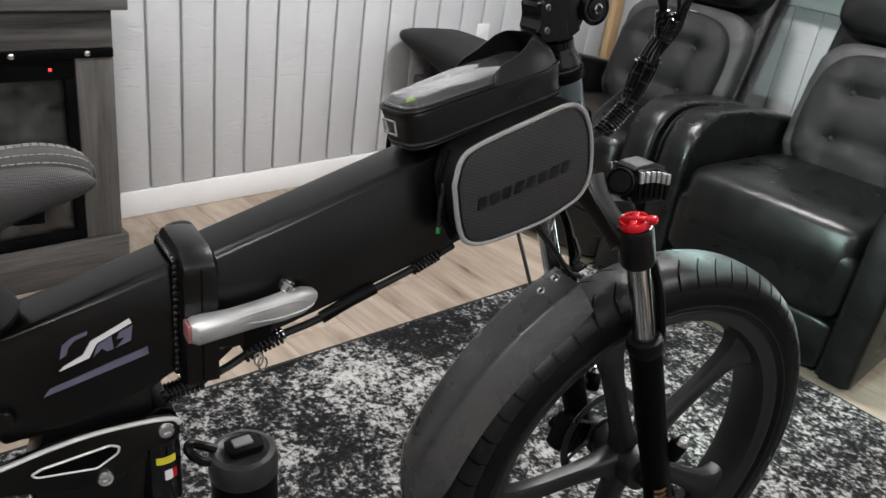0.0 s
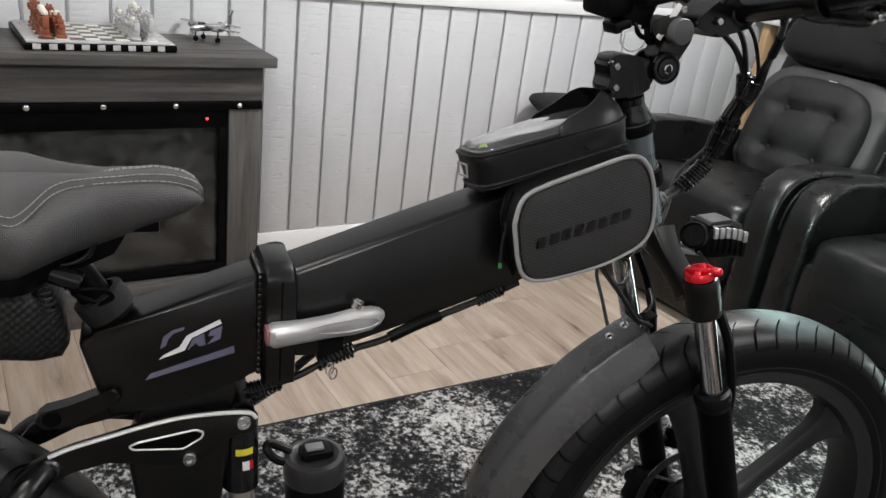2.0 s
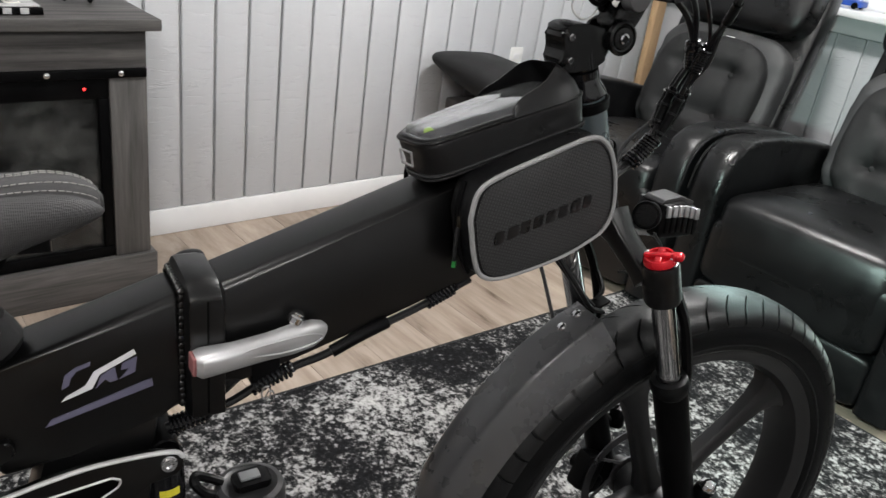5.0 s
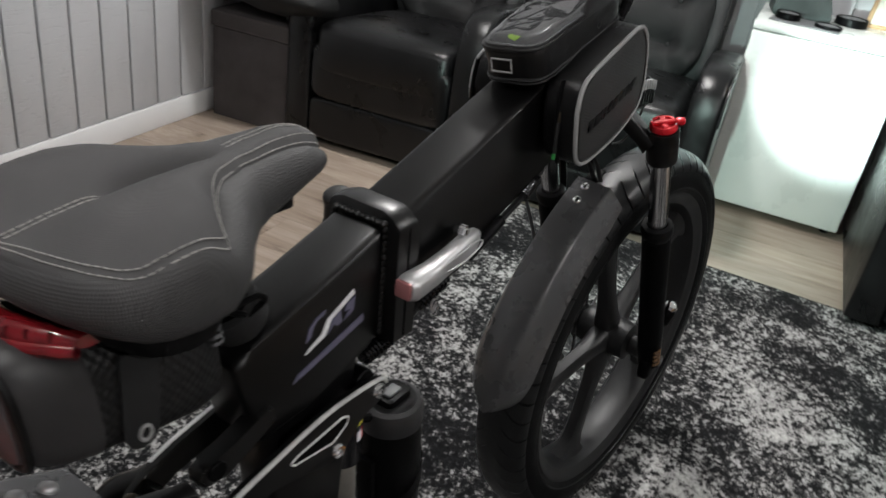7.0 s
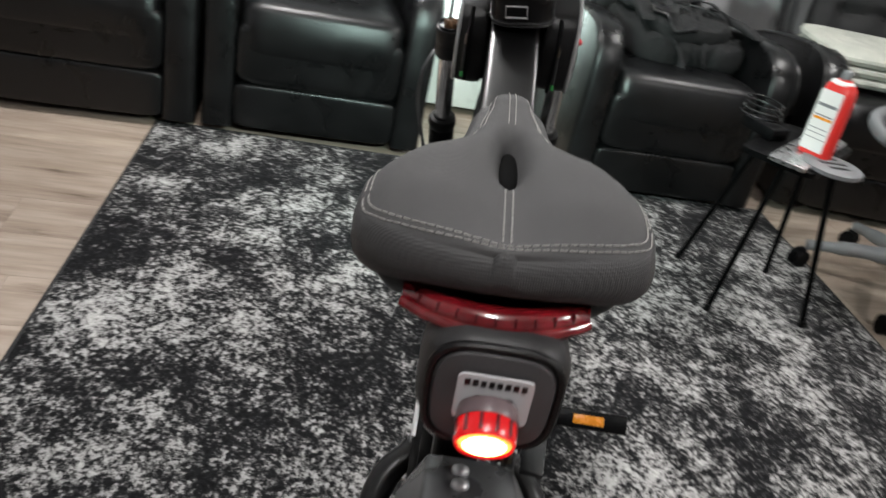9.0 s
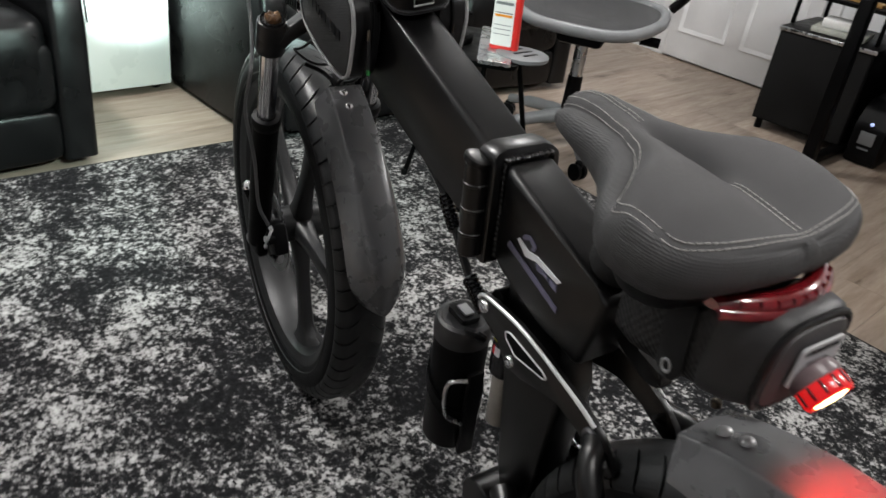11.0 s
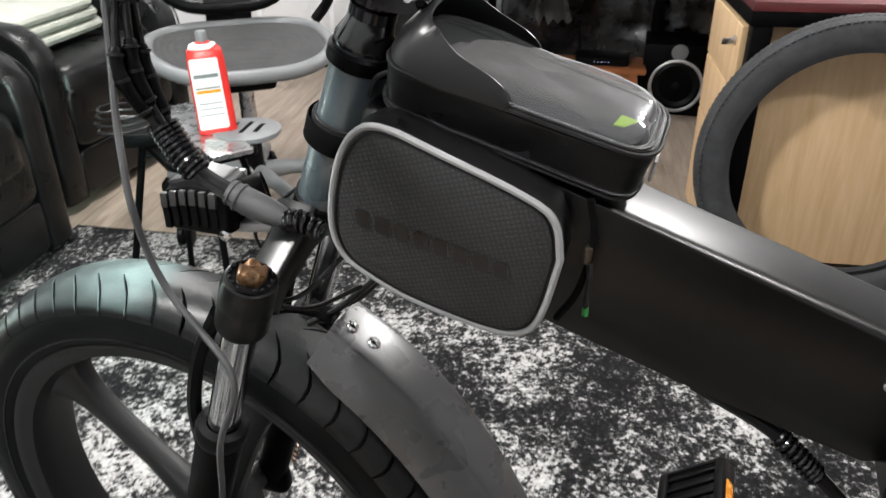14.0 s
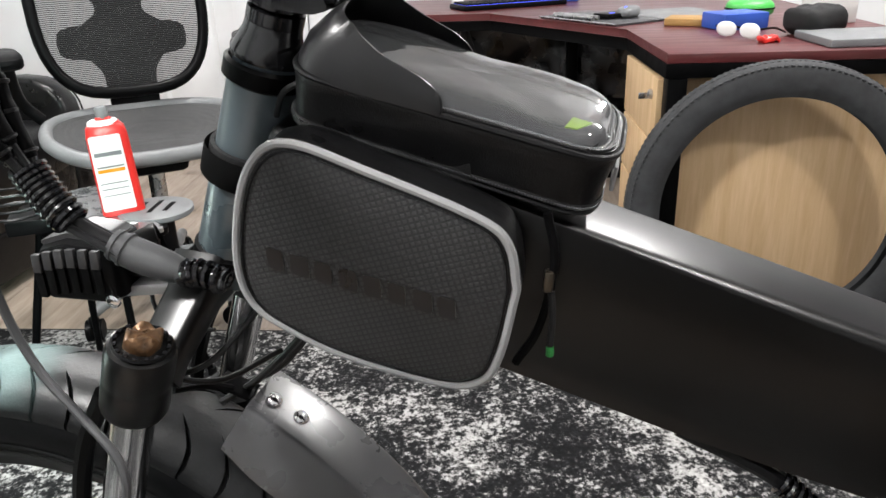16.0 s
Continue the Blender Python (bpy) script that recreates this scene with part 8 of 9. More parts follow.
part("spiral_wrap", coil(begin(), [(0.1170, 0.0070, 1.0265), (0.1185, 0.0130, 1.013), (0.1182, 0.0200, 0.997)], 0.0084, 0.0022, 10), M_GLOSSBLACK, harness)
for pts, r in (([(0.050, 0.031, 1.094), (0.060, 0.030, 1.083), (0.090, 0.0275, 1.061), (0.114, 0.0315, 1.033), (0.118, 0.0310, 1.018), (0.118, 0.0260, 0.994)], 0.0040),
               ([(0.050, 0.005, 1.104), (0.060, 0.004, 1.0944), (0.090, 0.0150, 1.070), (0.113, 0.0270, 1.038), (0.116, 0.0275, 1.018), (0.116, 0.0235, 0.994)], 0.0036),
               ([(0.052, -0.010, 1.108), (0.060, -0.008, 1.102), (0.090, -0.0020, 1.0776), (0.115, 0.0056, 1.038), (0.1175, 0.0100, 1.018), (0.116, 0.0190, 0.994)], 0.0026),
               ([(0.050, -0.086, 1.122), (0.060, -0.077, 1.110), (0.090, -0.0427, 1.0756), (0.115, -0.0010, 1.0386), (0.1195, 0.0110, 1.018), (0.1195, 0.0205, 0.994)], 0.0040),
               ([(0.050, -0.104, 1.124), (0.060, -0.096, 1.115), (0.090, -0.0490, 1.0890), (0.115, -0.0090, 1.0467), (0.120, 0.0030, 1.0110), (0.117, 0.0220, 0.980), (0.109, 0.0360, 0.942)], 0.0030)):
    part("strand", tube(begin(), pts, r, 8), M_CABLE, harness)
part("splice_sleeve", tube(begin(), [(0.085, -0.0500, 1.083), (0.092, -0.0400, 1.073), (0.100, -0.0270, 1.060)], 0.0058, 10), M_PLASTIC, harness)
part("splice_sleeve", tube(begin(), [(-0.305, -0.034, 0.741), (-0.335, -0.034, 0.730), (-0.365, -0.033, 0.716)], 0.0068, 10), M_PLASTIC, harness)

# headlight on the fork crown
part("headlight_bracket", box(begin(), (0.045, 0, 0.800), (0.07, 0.016, 0.010), 0.003, turn(0, 8, 0)), M_SILVER, bike)
HL = pose(0.103, -0.002, 0.812, 0, 88, 0)
shell = [(0.066, 0.797), (0.064, 0.826), (0.074, 0.839), (0.104, 0.842), (0.126, 0.835), (0.134, 0.826), (0.134, 0.798), (0.126, 0.792), (0.074, 0.792)]
rings = []
for y, k in ((-0.0255, 0.80), (-0.0235, 0.92), (-0.017, 1.0), (0.013, 1.0), (0.0195, 0.92), (0.0215, 0.80)):
    rings.append([(0.100 + (u - 0.100) * (0.5 + 0.5 * k), y, 0.812 + (w - 0.812) * k) for u, w in shell])
hl = part("headlight", loft(begin(), rings), M_PLASTIC, bike, "black finned headlight, lit")
M_LAMPTOP = plain("grey_cast_lamp_top", (0.06, 0.06, 0.062), 0.36, 0.4, 0.15, 40, 0.1, 500)
bm = prism(begin(), rounded([(0.070, 0.8375), (0.076, 0.8425), (0.104, 0.8455), (0.128, 0.8380), (0.126, 0.8345), (0.104, 0.8415)], 0.002), -0.018, 0.014, 0.001)
part("top_plate", bm, M_LAMPTOP, hl, "bare grey cast top plate")
for k in range(6):
    u = 0.0735 + 0.0100 * k
    w = 0.8375 - 0.0012 * max(0, k - 2) ** 1.5
    for s, y in ((-1, -0.0245), (1, 0.0205)):
        part("fin", prism(begin(), [(u, w), (u + 0.0068, w - 0.0005), (u + 0.0085, w - 0.015), (u + 0.0017, w - 0.015)], y - 0.004 * (s < 0), y + 0.004 * (s > 0), 0.0006), M_SILVER if s < 0 else M_LAMPTOP, hl)
        part("fin_skirt", prism(begin(), [(u + 0.0017, w - 0.0155), (u + 0.0085, w - 0.0155), (u + 0.0095, w - 0.036), (u + 0.0030, w - 0.036)], y - 0.003 * (s < 0), y + 0.003 * (s > 0), 0.0006), M_PLASTIC, hl)
part("lens", lathe(begin(), [(0.001, 0.0315), (0.015, 0.0315), (0.0175, 0.0305)], HL, 24, False), M_LAMPGLASS, hl, "bright white lens")
HORN = frame_at(Vector((0.060, -0.010, 0.822)), Vector((-0.78, -0.52, 0.20)))
horn = part("horn", lathe(begin(), [(0.013, -0.016), (0.0165, -0.010), (0.0172, 0.004), (0.0182, 0.010), (0.0175, 0.0135), (0.0155, 0.0140), (0.0140, 0.0110)], HORN, 32, False), M_PLASTIC, hl, "round black horn at the back of the lamp")
part("horn_grille", lathe(begin(), [(0.0142, 0.0100), (0.010, 0.0108), (0.001, 0.0110)], HORN, 24, False), M_NYLON, horn)
for k in range(10):
    a = 2 * math.pi * k / 10
    part("horn_rib", box(begin(), HORN @ Vector((0.009 * math.cos(a), 0.009 * math.sin(a), 0.0112)), (0.0075, 0.0012, 0.0014), 0.0003, HORN.to_3x3() @ turn(0, 0, math.degrees(a))), M_PLASTIC, horn)
part("pivot_screw", lathe(begin(), [(0.0055, 0.0), (0.0055, 0.003), (0.0030, 0.0042), (0.0006, 0.0042)], pose(0.071, 0.0215, 0.797, -90), 14), M_CHROME, hl)

# ---- bags, bottle and tail light on the bike ----
def plan(x0, x1, w0, w1, r, n=5):
    """Outline seen from above: tail at x0 with half width w0, nose at x1 with w1."""
    return rounded([(x0, -w0), (x1, -w1), (x1, w1), (x0, w0)], r, n)


TB = BIKE @ pose(-0.190, -0.001, 0.9500, -7, -15.9, 0)
tbag = thing("phone_bag", TB, "black top-tube phone bag with a clear window and sun visor", "bike bag")


def even(pts, n):
    """The same closed outline with n points at even steps."""
    p = [Vector((x, y)) for x, y in pts]
    p.append(p[0])
    total = sum((b - a).length for a, b in zip(p, p[1:]))
    out, run, k = [], 0.0, 0
    for i in range(n):
        want = total * i / n
        while run + (p[k + 1] - p[k]).length < want:
            run += (p[k + 1] - p[k]).length
            k += 1
        q = p[k].lerp(p[k + 1], (want - run) / max(1e-9, (p[k + 1] - p[k]).length))
        out.append((q.x, q.y))
    return out


BAG_PLAN = even(plan(-0.097, 0.097, 0.039, 0.0445, 0.026, 8), 132)


def bag_ring(k, z, grow=0.0, crease=0.0):
    """Outline of the phone bag at height z; its floor drops towards the tail, its wall may crease."""
    ring = []
    for x, y in BAG_PLAN:
        n1 = noise.noise(Vector((x * 38, y * 38, z * 60))) + 0.6 * noise.noise(Vector((x * 95 + 3, y * 95, z * 140)))
        w = k + grow + crease * n1
        ring.append((x * (k + (w - k) * 0.4), y * w, z * (1.0 - 0.9 * x) if z < 0 else z))
    return ring


part("bag_body", loft(begin(), [bag_ring(k, z, 0.0, c) for z, k, c in ((-0.0345, 0.93, 0.0), (-0.0330, 0.968, 0.0), (-0.0285, 0.985, 0.008), (-0.0235, 0.982, 0.016), (-0.0195, 0.986, 0.022), (-0.0155, 0.990, 0.026), (-0.0115, 0.994, 0.024), (-0.0075, 1.0, 0.018), (-0.0040, 1.004, 0.008), (-0.0015, 1.0, 0.0), (0.0, 0.985, 0.0))]), M_BAG, tbag)
part("lower_zip_tape", loft(begin(), [bag_ring(k, z) for z, k in ((-0.0325, 0.972), (-0.0320, 0.990), (-0.0304, 0.996), (-0.0290, 0.988))], cap=False), M_NYLON, tbag)
part("rim_welt", tube(begin(), bag_ring(1.002, 0.0008), 0.0021, 8, 1, True), M_BAG, tbag)
part("seam_piping", tube(begin(), bag_ring(0.985, -0.0345), 0.0015, 6, 1, True), M_BAG, tbag)
for nm, k, z, r in (("upper_zip_teeth", 0.962, 0.0042, 0.0007), ("lower_zip_teeth", 0.998, -0.0308, 0.0006)):
    bm = begin()
    teeth = [(x * k, y * k, z * (1.0 - 0.9 * x) if z < 0 else z) for x, y in even(plan(-0.097, 0.097, 0.039, 0.0445, 0.026, 8), 260)]
    for a, b in zip(teeth, teeth[1:] + teeth[:1]):
        c = Vector(a).lerp(Vector(b), 0.5)
        box(bm, c, (0.0013, 0.0017, 0.0011), 0.0, turn(0, 0, math.degrees(math.atan2(b[1] - a[1], b[0] - a[0]))))
    part(nm, bm, M_GREYCABLE, tbag)["kind"] = "stuff"
rings = [bag_ring(k, z) for k, z in ((0.995, 0.0012), (0.985, 0.0032), (0.94, 0.0036), (0.90, 0.0030))]
part("window_border", loft(begin(), rings, cap=False), M_BAG, tbag)
WIN = even(plan(-0.097, 0.097, 0.039, 0.0445, 0.022, 8), 120)
rings = []
for k, z in ((0.915, 0.0040), (0.900, 0.0075), (0.880, 0.0102), (0.850, 0.0118), (0.78, 0.0124), (0.55, 0.0130), (0.28, 0.0134), (0.0008, 0.0135)):
    ring = []
    for x, y in WIN:
        tail = max(0.0, -x * k - 0.050) / 0.042
        ripple = 0.0010 * math.sin(48 * x * k + 26 * y * k) + 0.0015 * noise.noise(Vector((x * k * 30, y * k * 42, 0.7)))
        pleat = 0.0034 * tail * k * (0.5 + 0.5 * math.sin(150 * y * k + 0.6))
        edge = min(1.0, (0.915 - k) / 0.03)
        ring.append((x * k, y * k, z + edge * (ripple - pleat)))
    rings.append(ring)
part("window", loft(begin(), rings, cap=False), M_CLEAR, tbag, "clear touch-screen window", 60)
part("window_edge", tube(begin(), [(x * 0.925, y * 0.925, 0.0042) for x, y in WIN], 0.0010, 6, 1, True), M_CLEARFILM, tbag)
part("inner_tray", prism(begin(), [(x * 0.87, y * 0.87) for x, y in plan(-0.097, 0.097, 0.038, 0.0445, 0.02)], 0.0008, 0.0030, 0, "z"), plain("dark_grey_lining", (0.016, 0.0165, 0.018), 0.55), tbag)
part("lime_sticker", prism(begin(), [(-0.078, 0.000), (-0.070, 0.014), (-0.063, 0.016), (-0.066, 0.000)], 0.0030, 0.0038, 0, "z"), M_LIME, tbag)
# visor: a band round the nose that leans in
line = curve_points([(0.004, -0.0425, 0), (0.012, -0.0430, 0), (0.030, -0.0440, 0), (0.062, -0.0450, 0), (0.086, -0.0395, 0), (0.0970, -0.020, 0), (0.0985, 0.0, 0), (0.0970, 0.020, 0), (0.086, 0.0395, 0), (0.062, 0.0450, 0), (0.030, 0.0440, 0), (0.012, 0.0430, 0), (0.004, 0.0425, 0)], 8)
lengths = [0.0]
for a, b in zip(line, line[1:]):
    lengths.append(lengths[-1] + (b - a).length)
VISOR = ((0.0, 0.001), (0.0012, 0.0065), (0.0035, 0.0100), (0.0075, 0.0135), (0.017, 0.0180), (0.036, 0.0225), (0.052, 0.0280), (0.068, 0.0335), (0.090, 0.0365), (0.5, 0.0375))
rings = []
for p, run in zip(line, lengths):
    e = min(run, lengths[-1] - run)
    for (x0, h0), (x1, h1) in zip(VISOR, VISOR[1:]):
        if x0 <= e <= x1:
            h = h0 + (h1 - h0) * (e - x0) / (x1 - x0)
            break
    nose = max(0.0, (p.x - 0.045) / 0.0535)
    lean = 0.20 * h + 0.016 * nose ** 1.5
    d = Vector((max(0.0, p.x - 0.045), p.y * 0.8, 0)).normalized()
    z0 = 0.0006
    out = [p + d * 0.0016 + Vector((0, 0, z0)), p + d * 0.0018 - d * lean * 0.22 + Vector((0, 0, z0 + 0.4 * h)), p + d * 0.0012 - d * lean * 0.62 + Vector((0, 0, z0 + 0.75 * h)), p - d * lean + Vector((0, 0, z0 + h))]
    rings.append(out + [v - d * 0.0011 for v in reversed(out)])
part("sun_visor", loft(begin(), rings), plain("stiff_black_sheet", (0.0065, 0.0065, 0.007), 0.34, var=0.2, bump=0.05, spec=0.4, rvar=0.03), tbag, "stiff black sun visor", 50)
rect = [(-0.013, -0.024), (0.013, -0.024), (0.013, -0.010), (-0.013, -0.010)]
part("cable_port", tube(begin(), [(-0.0990 + 0.10 * (z + 0.017), y + 0.007, z) for y, z in rect], 0.0013, 6, 1, True), M_PIPING, tbag, "grey outlined cable port")
part("strap", tube(begin(), [(0.092, 0.026, -0.012), (0.104, 0.024, -0.024), (0.108, 0.022, -0.042)], 0.0020, 8), M_NYLON, tbag)

OUT = [(-0.250, 0.866), (-0.245, 0.893), (-0.225, 0.908), (-0.160, 0.9315), (-0.115, 0.9455), (-0.092, 0.938), (-0.076, 0.912), (-0.067, 0.870), (-0.074, 0.843), (-0.098, 0.827), (-0.135, 0.812), (-0.198, 0.7985), (-0.226, 0.802), (-0.239, 0.822)]
SMR = [(p.x, p.z) for p in curve_points([(u, 0, w) for u, w in OUT] + [(OUT[0][0], 0, OUT[0][1])], 4)][:-1]
CX, CZ = -0.158, 0.868
for s in (-1, 1):
    SM = SMR if s < 0 else [(-0.066 + (u + 0.072) * 0.935, 0.860 + (w - 0.868) * 1.03) for u, w in SMR]
    yk = s if s < 0 else 0.90
    CX, CZ = (-0.158, 0.868) if s < 0 else (-0.146, 0.860)
    pk = thing("saddle_pocket", BIKE, "charcoal ribbed frame pocket with grey reflective piping", "bike bag", "pair of frame pockets")
    rings = []
    for y, k in ((0.034, 0.90), (0.040, 0.985), (0.050, 1.005), (0.070, 1.0), (0.0785, 0.985)):
        rings.append([(CX + (u - CX) * k, y * yk, CZ + (w - CZ) * k) for u, w in SM])
    part("pocket_body", loft(begin(), rings), M_BAG, pk)
    rings = []
    for y, k in ((0.0786, 0.968), (0.0805, 0.955), (0.0822, 0.86), (0.083, 0.5), (0.0832, 0.02)):
        rings.append([(CX + (u - CX) * k, y * yk, CZ + (w - CZ) * k) for u, w in SM])
    part("face_panel", loft(begin(), rings), M_BAGGRID, pk, "charcoal panel with a pressed square grid")
    part("piping", tube(begin(), [(CX + (u - CX) * 0.985, 0.0797 * yk, CZ + (w - CZ) * 0.985) for u, w in SM], 0.0027, 8, 1, True), M_PIPING, pk, "light grey reflective piping")
    part("seam", tube(begin(), [(CX + (u - CX) * 0.935, 0.0814 * yk, CZ + (w - CZ) * 0.935) for u, w in SM], 0.0009, 5, 1, True), M_BAG, pk)
    # brand print as plain blocks
    a, b = ((-0.2190, 0.8375), (-0.0990, 0.8735)) if s < 0 else ((-0.0840, 0.8630), (-0.2010, 0.8350))
    dx, dz = (b[0] - a[0]) / 8, (b[1] - a[1]) / 8
    sl = math.hypot(dx, dz)
    ux, uz = dx / sl, dz / sl
    for k in range(8):
        c0 = (a[0] + dx * k, a[1] + dz * k)
        wd, hh, st = sl * 0.80, 0.0135, 0.0034
        def P(x, z):
            return (c0[0] + ux * x - (uz * z if s < 0 else -uz * z) * 0.0, c0[1] + uz * x + z)
        bm = begin()
        wd = sl * (0.68, 0.76, 0.70, 0.74, 0.70, 0.68, 0.76, 0.68)[k]
        prism(bm, rounded([P(0, 0), P(wd, 0), P(wd, hh), P(0, hh)], 0.0022, 3), 0.0822 * yk, 0.0838 * yk)
        part("brand_block", bm, M_LOGODARK, pk)
    part("zip_rail", tube(begin(), [(-0.228, 0.056 * s, 0.798), (-0.242, 0.057 * s, 0.825), (-0.2505, 0.057 * s, 0.868), (-0.246, 0.056 * s, 0.898)], 0.0028, 6), M_PLASTIC, pk)
    pull = part("zip_slider", box(begin(), (-0.2475, 0.058 * s, 0.857), (0.006, 0.007, 0.014), 0.002, turn(0, -4, 0)), M_BRONZE, pk)
    part("zip_pull", tube(begin(), [(-0.249, 0.060 * s, 0.851), (-0.250, 0.060 * s, 0.835), (-0.249, 0.060 * s, 0.815)], [0.0022] * 20, 8), M_NYLON, pull)
    part("pull_tip", tube(begin(), [(-0.249, 0.060 * s, 0.8145), (-0.249, 0.060 * s, 0.808)], 0.0024, 8, 1), M_GREEN, pull, "bright green pull tip")
    bm = begin()
    span(bm, (-0.200, min(0.0315 * s, 0.036 * s), 0.855), (-0.120, max(0.0315 * s, 0.036 * s), 0.935), 0.001)
    part("bridge_flap", bm, M_BAG, pk)
strap = thing("velcro_strap", BIKE, "black hook-and-loop strap round the head tube", "strap")
part("loop", lathe(begin(), [(0.0240, -0.0125), (0.0268, -0.012), (0.0268, 0.012), (0.0240, 0.0125)], frame_at(AX0.lerp(AX1, 0.55), ax), 32, False), M_NYLON, strap)
part("tab", lathe(begin(), [(0.0295, -0.010), (0.0302, -0.009), (0.0302, 0.009), (0.0295, 0.010)], frame_at(AX0.lerp(AX1, 0.55), ax), 32, False), M_SLOT, strap)

# saddle bag
sbag = thing("saddle_bag", BIKE @ Matrix.Translation((0.012, 0, 0)), "charcoal seat bag with a pale label plate under the saddle", "bike bag")
rings = []
for u, zc, hz, hv, sh in ((-0.712, 0.750, 0.024, 0.028, 0.0), (-0.719, 0.752, 0.036, 0.036, 0.0), (-0.742, 0.760, 0.046, 0.043, 0.0), (-0.780, 0.769, 0.050, 0.046, 0.0), (-0.830, 0.780, 0.049, 0.048, 0.0), (-0.856, 0.786, 0.046, 0.046, 0.0), (-0.866, 0.788, 0.041, 0.041, 0.0)):
    rings.append([(u - 0.10 * (z_ := hz * spow(math.sin(2 * math.pi * k / 36), 0.55)), hv * spow(math.cos(2 * math.pi * k / 36), 0.55), zc + z_) for k in range(36)])
part("bag_body", loft(begin(), rings), weave_material("black_ribbed_bag_cloth", (0.0075, 0.0075, 0.0078), 52, 1.0, 0.5, along=(1, 0, 1), rot=(0, radians(38), 0), tone=0.7), sbag)
rings = []
for u, zc, hz, hv in ((-0.822, 0.7785, 0.0505, 0.0490), (-0.826, 0.7795, 0.0520, 0.0505), (-0.848, 0.7845, 0.0505, 0.0500), (-0.862, 0.7875, 0.0465, 0.0465), (-0.867, 0.7885, 0.0420, 0.0420)):
    rings.append([(u - 0.10 * (z_ := hz * spow(math.sin(2 * math.pi * k / 48), 0.6)), hv * spow(math.cos(2 * math.pi * k / 48), 0.6), zc + z_) for k in range(48)])
part("rear_shell", loft(begin(), rings), plain("charcoal_coated_shell", (0.024, 0.023, 0.0235), 0.5, bump=0.2, spec=0.35), sbag, "smooth charcoal rear shell")
rr = [(-0.868 - 0.10 * (z_ := 0.0425 * spow(math.sin(2 * math.pi * k / 36), 0.55)), 0.0425 * spow(math.cos(2 * math.pi * k / 36), 0.55), 0.786 + z_) for k in range(36)]
part("rear_piping", tube(begin(), rr, 0.003, 8, 1, True), M_BAG, sbag)
rings = [[(-0.866 + dx - 0.10 * (z_ := 0.041 * k2 * spow(math.sin(2 * math.pi * k / 36), 0.55)), 0.041 * k2 * spow(math.cos(2 * math.pi * k / 36), 0.55), 0.786 + z_) for k in range(36)] for dx, k2 in ((0.001, 1.0), (-0.006, 0.93), (-0.009, 0.7), (-0.010, 0.02))]
part("rear_panel", loft(begin(), rings, cap=False), plain("charcoal_rubberised_cloth", (0.040, 0.0375, 0.039), 0.6, bump=0.3), sbag, "charcoal rear panel")


def rp(y, z, out=0.0):
    """A point on the bag's rear panel, z above its middle."""
    return (-0.8770 - 0.10 * z - out, y, 0.786 + z)


bm = begin()
lab = rounded([(-0.024, -0.012), (0.024, -0.012), (0.024, 0.027), (-0.024, 0.027)], 0.005)
loft(bm, [[rp(y, z, 0.0) for y, z in lab], [rp(y, z, 0.0022) for y, z in lab]])
plate = part("label_plate", bm, plain("pale_reflective_label", (0.50, 0.50, 0.51), 0.4, var=0.06), sbag, "pale grey label plate")
for k in range(8):
    y = 0.0178 - 0.0051 * k
    part("print_block", loft(begin(), [[rp(y - 0.0018, 0.0185, o), rp(y + 0.0018, 0.0185, o), rp(y + 0.0018, 0.0235, o), rp(y - 0.0018, 0.0235, o)] for o in (0.0020, 0.0027)]), M_LOGODARK, plate)
part("slot", loft(begin(), [[rp(y, z, o) for y, z in rounded([(-0.014, 0.004), (0.014, 0.004), (0.012, 0.011), (-0.012, 0.011)], 0.003)] for o in (0.0020, 0.0027)]), M_LOGODARK, plate)
for s in (-1, 1):
    stp = part("side_strap", prism(begin(), rounded([(-0.806, 0.808), (-0.778, 0.810), (-0.780, 0.744), (-0.786, 0.730), (-0.802, 0.730), (-0.808, 0.744)], 0.006), 0.0455 * s, 0.0495 * s, 0.001), M_NYLON, sbag)
    part("emblem", tube(begin(), [(-0.793 + 0.0045 * math.cos(2 * math.pi * k / 16), 0.0502 * s, 0.742 + 0.006 * math.sin(2 * math.pi * k / 16)) for k in range(16)], 0.0014, 6, 1, True), M_PIPING, stp)
TLP = Vector((-0.884, 0.0045, 0.780))
TLD = Vector((-1.0, 0.0, -0.42)).normalized()
tl = thing("tail_light", BIKE @ Matrix.Translation((0.008, -0.003, 0)), "round red bicycle tail light, lit, clipped to the seat bag", "tail light")
m = frame_at(TLP, TLD)
part("housing", lathe(begin(), [(0.013, -0.014), (0.019, -0.011), (0.0205, -0.002), (0.0198, 0.0)], m, 32), plain("mauve_grey_lamp_housing", (0.115, 0.080, 0.085), 0.4), tl)
rim = part("rim", lathe(begin(), [(0.0180, -0.002), (0.0192, 0.0), (0.0194, 0.012), (0.0182, 0.0145), (0.0168, 0.0130)], m, 32, False), M_TAILRIM, tl, "glowing dark red rim")
for k in range(12):
    a = 2 * math.pi * (k + 0.5) / 12
    part("rib", box(begin(), m @ Vector((0.0194 * math.cos(a), 0.0194 * math.sin(a), 0.006)), (0.0016, 0.0024, 0.0110), 0.0005, m.to_3x3() @ turn(0, 0, math.degrees(a))), M_REDLENS, rim)
lens = part("lens", lathe(begin(), [(0.0170, 0.0128), (0.0150, 0.0138), (0.0110, 0.0146)], m, 32, False), M_TAIL, tl, "bright glowing lens")
part("lens_core", lathe(begin(), [(0.0138, 0.0142), (0.0090, 0.0152), (0.0005, 0.0156)], m, 32, False), M_TAILCORE, lens, "yellow-white glowing core")
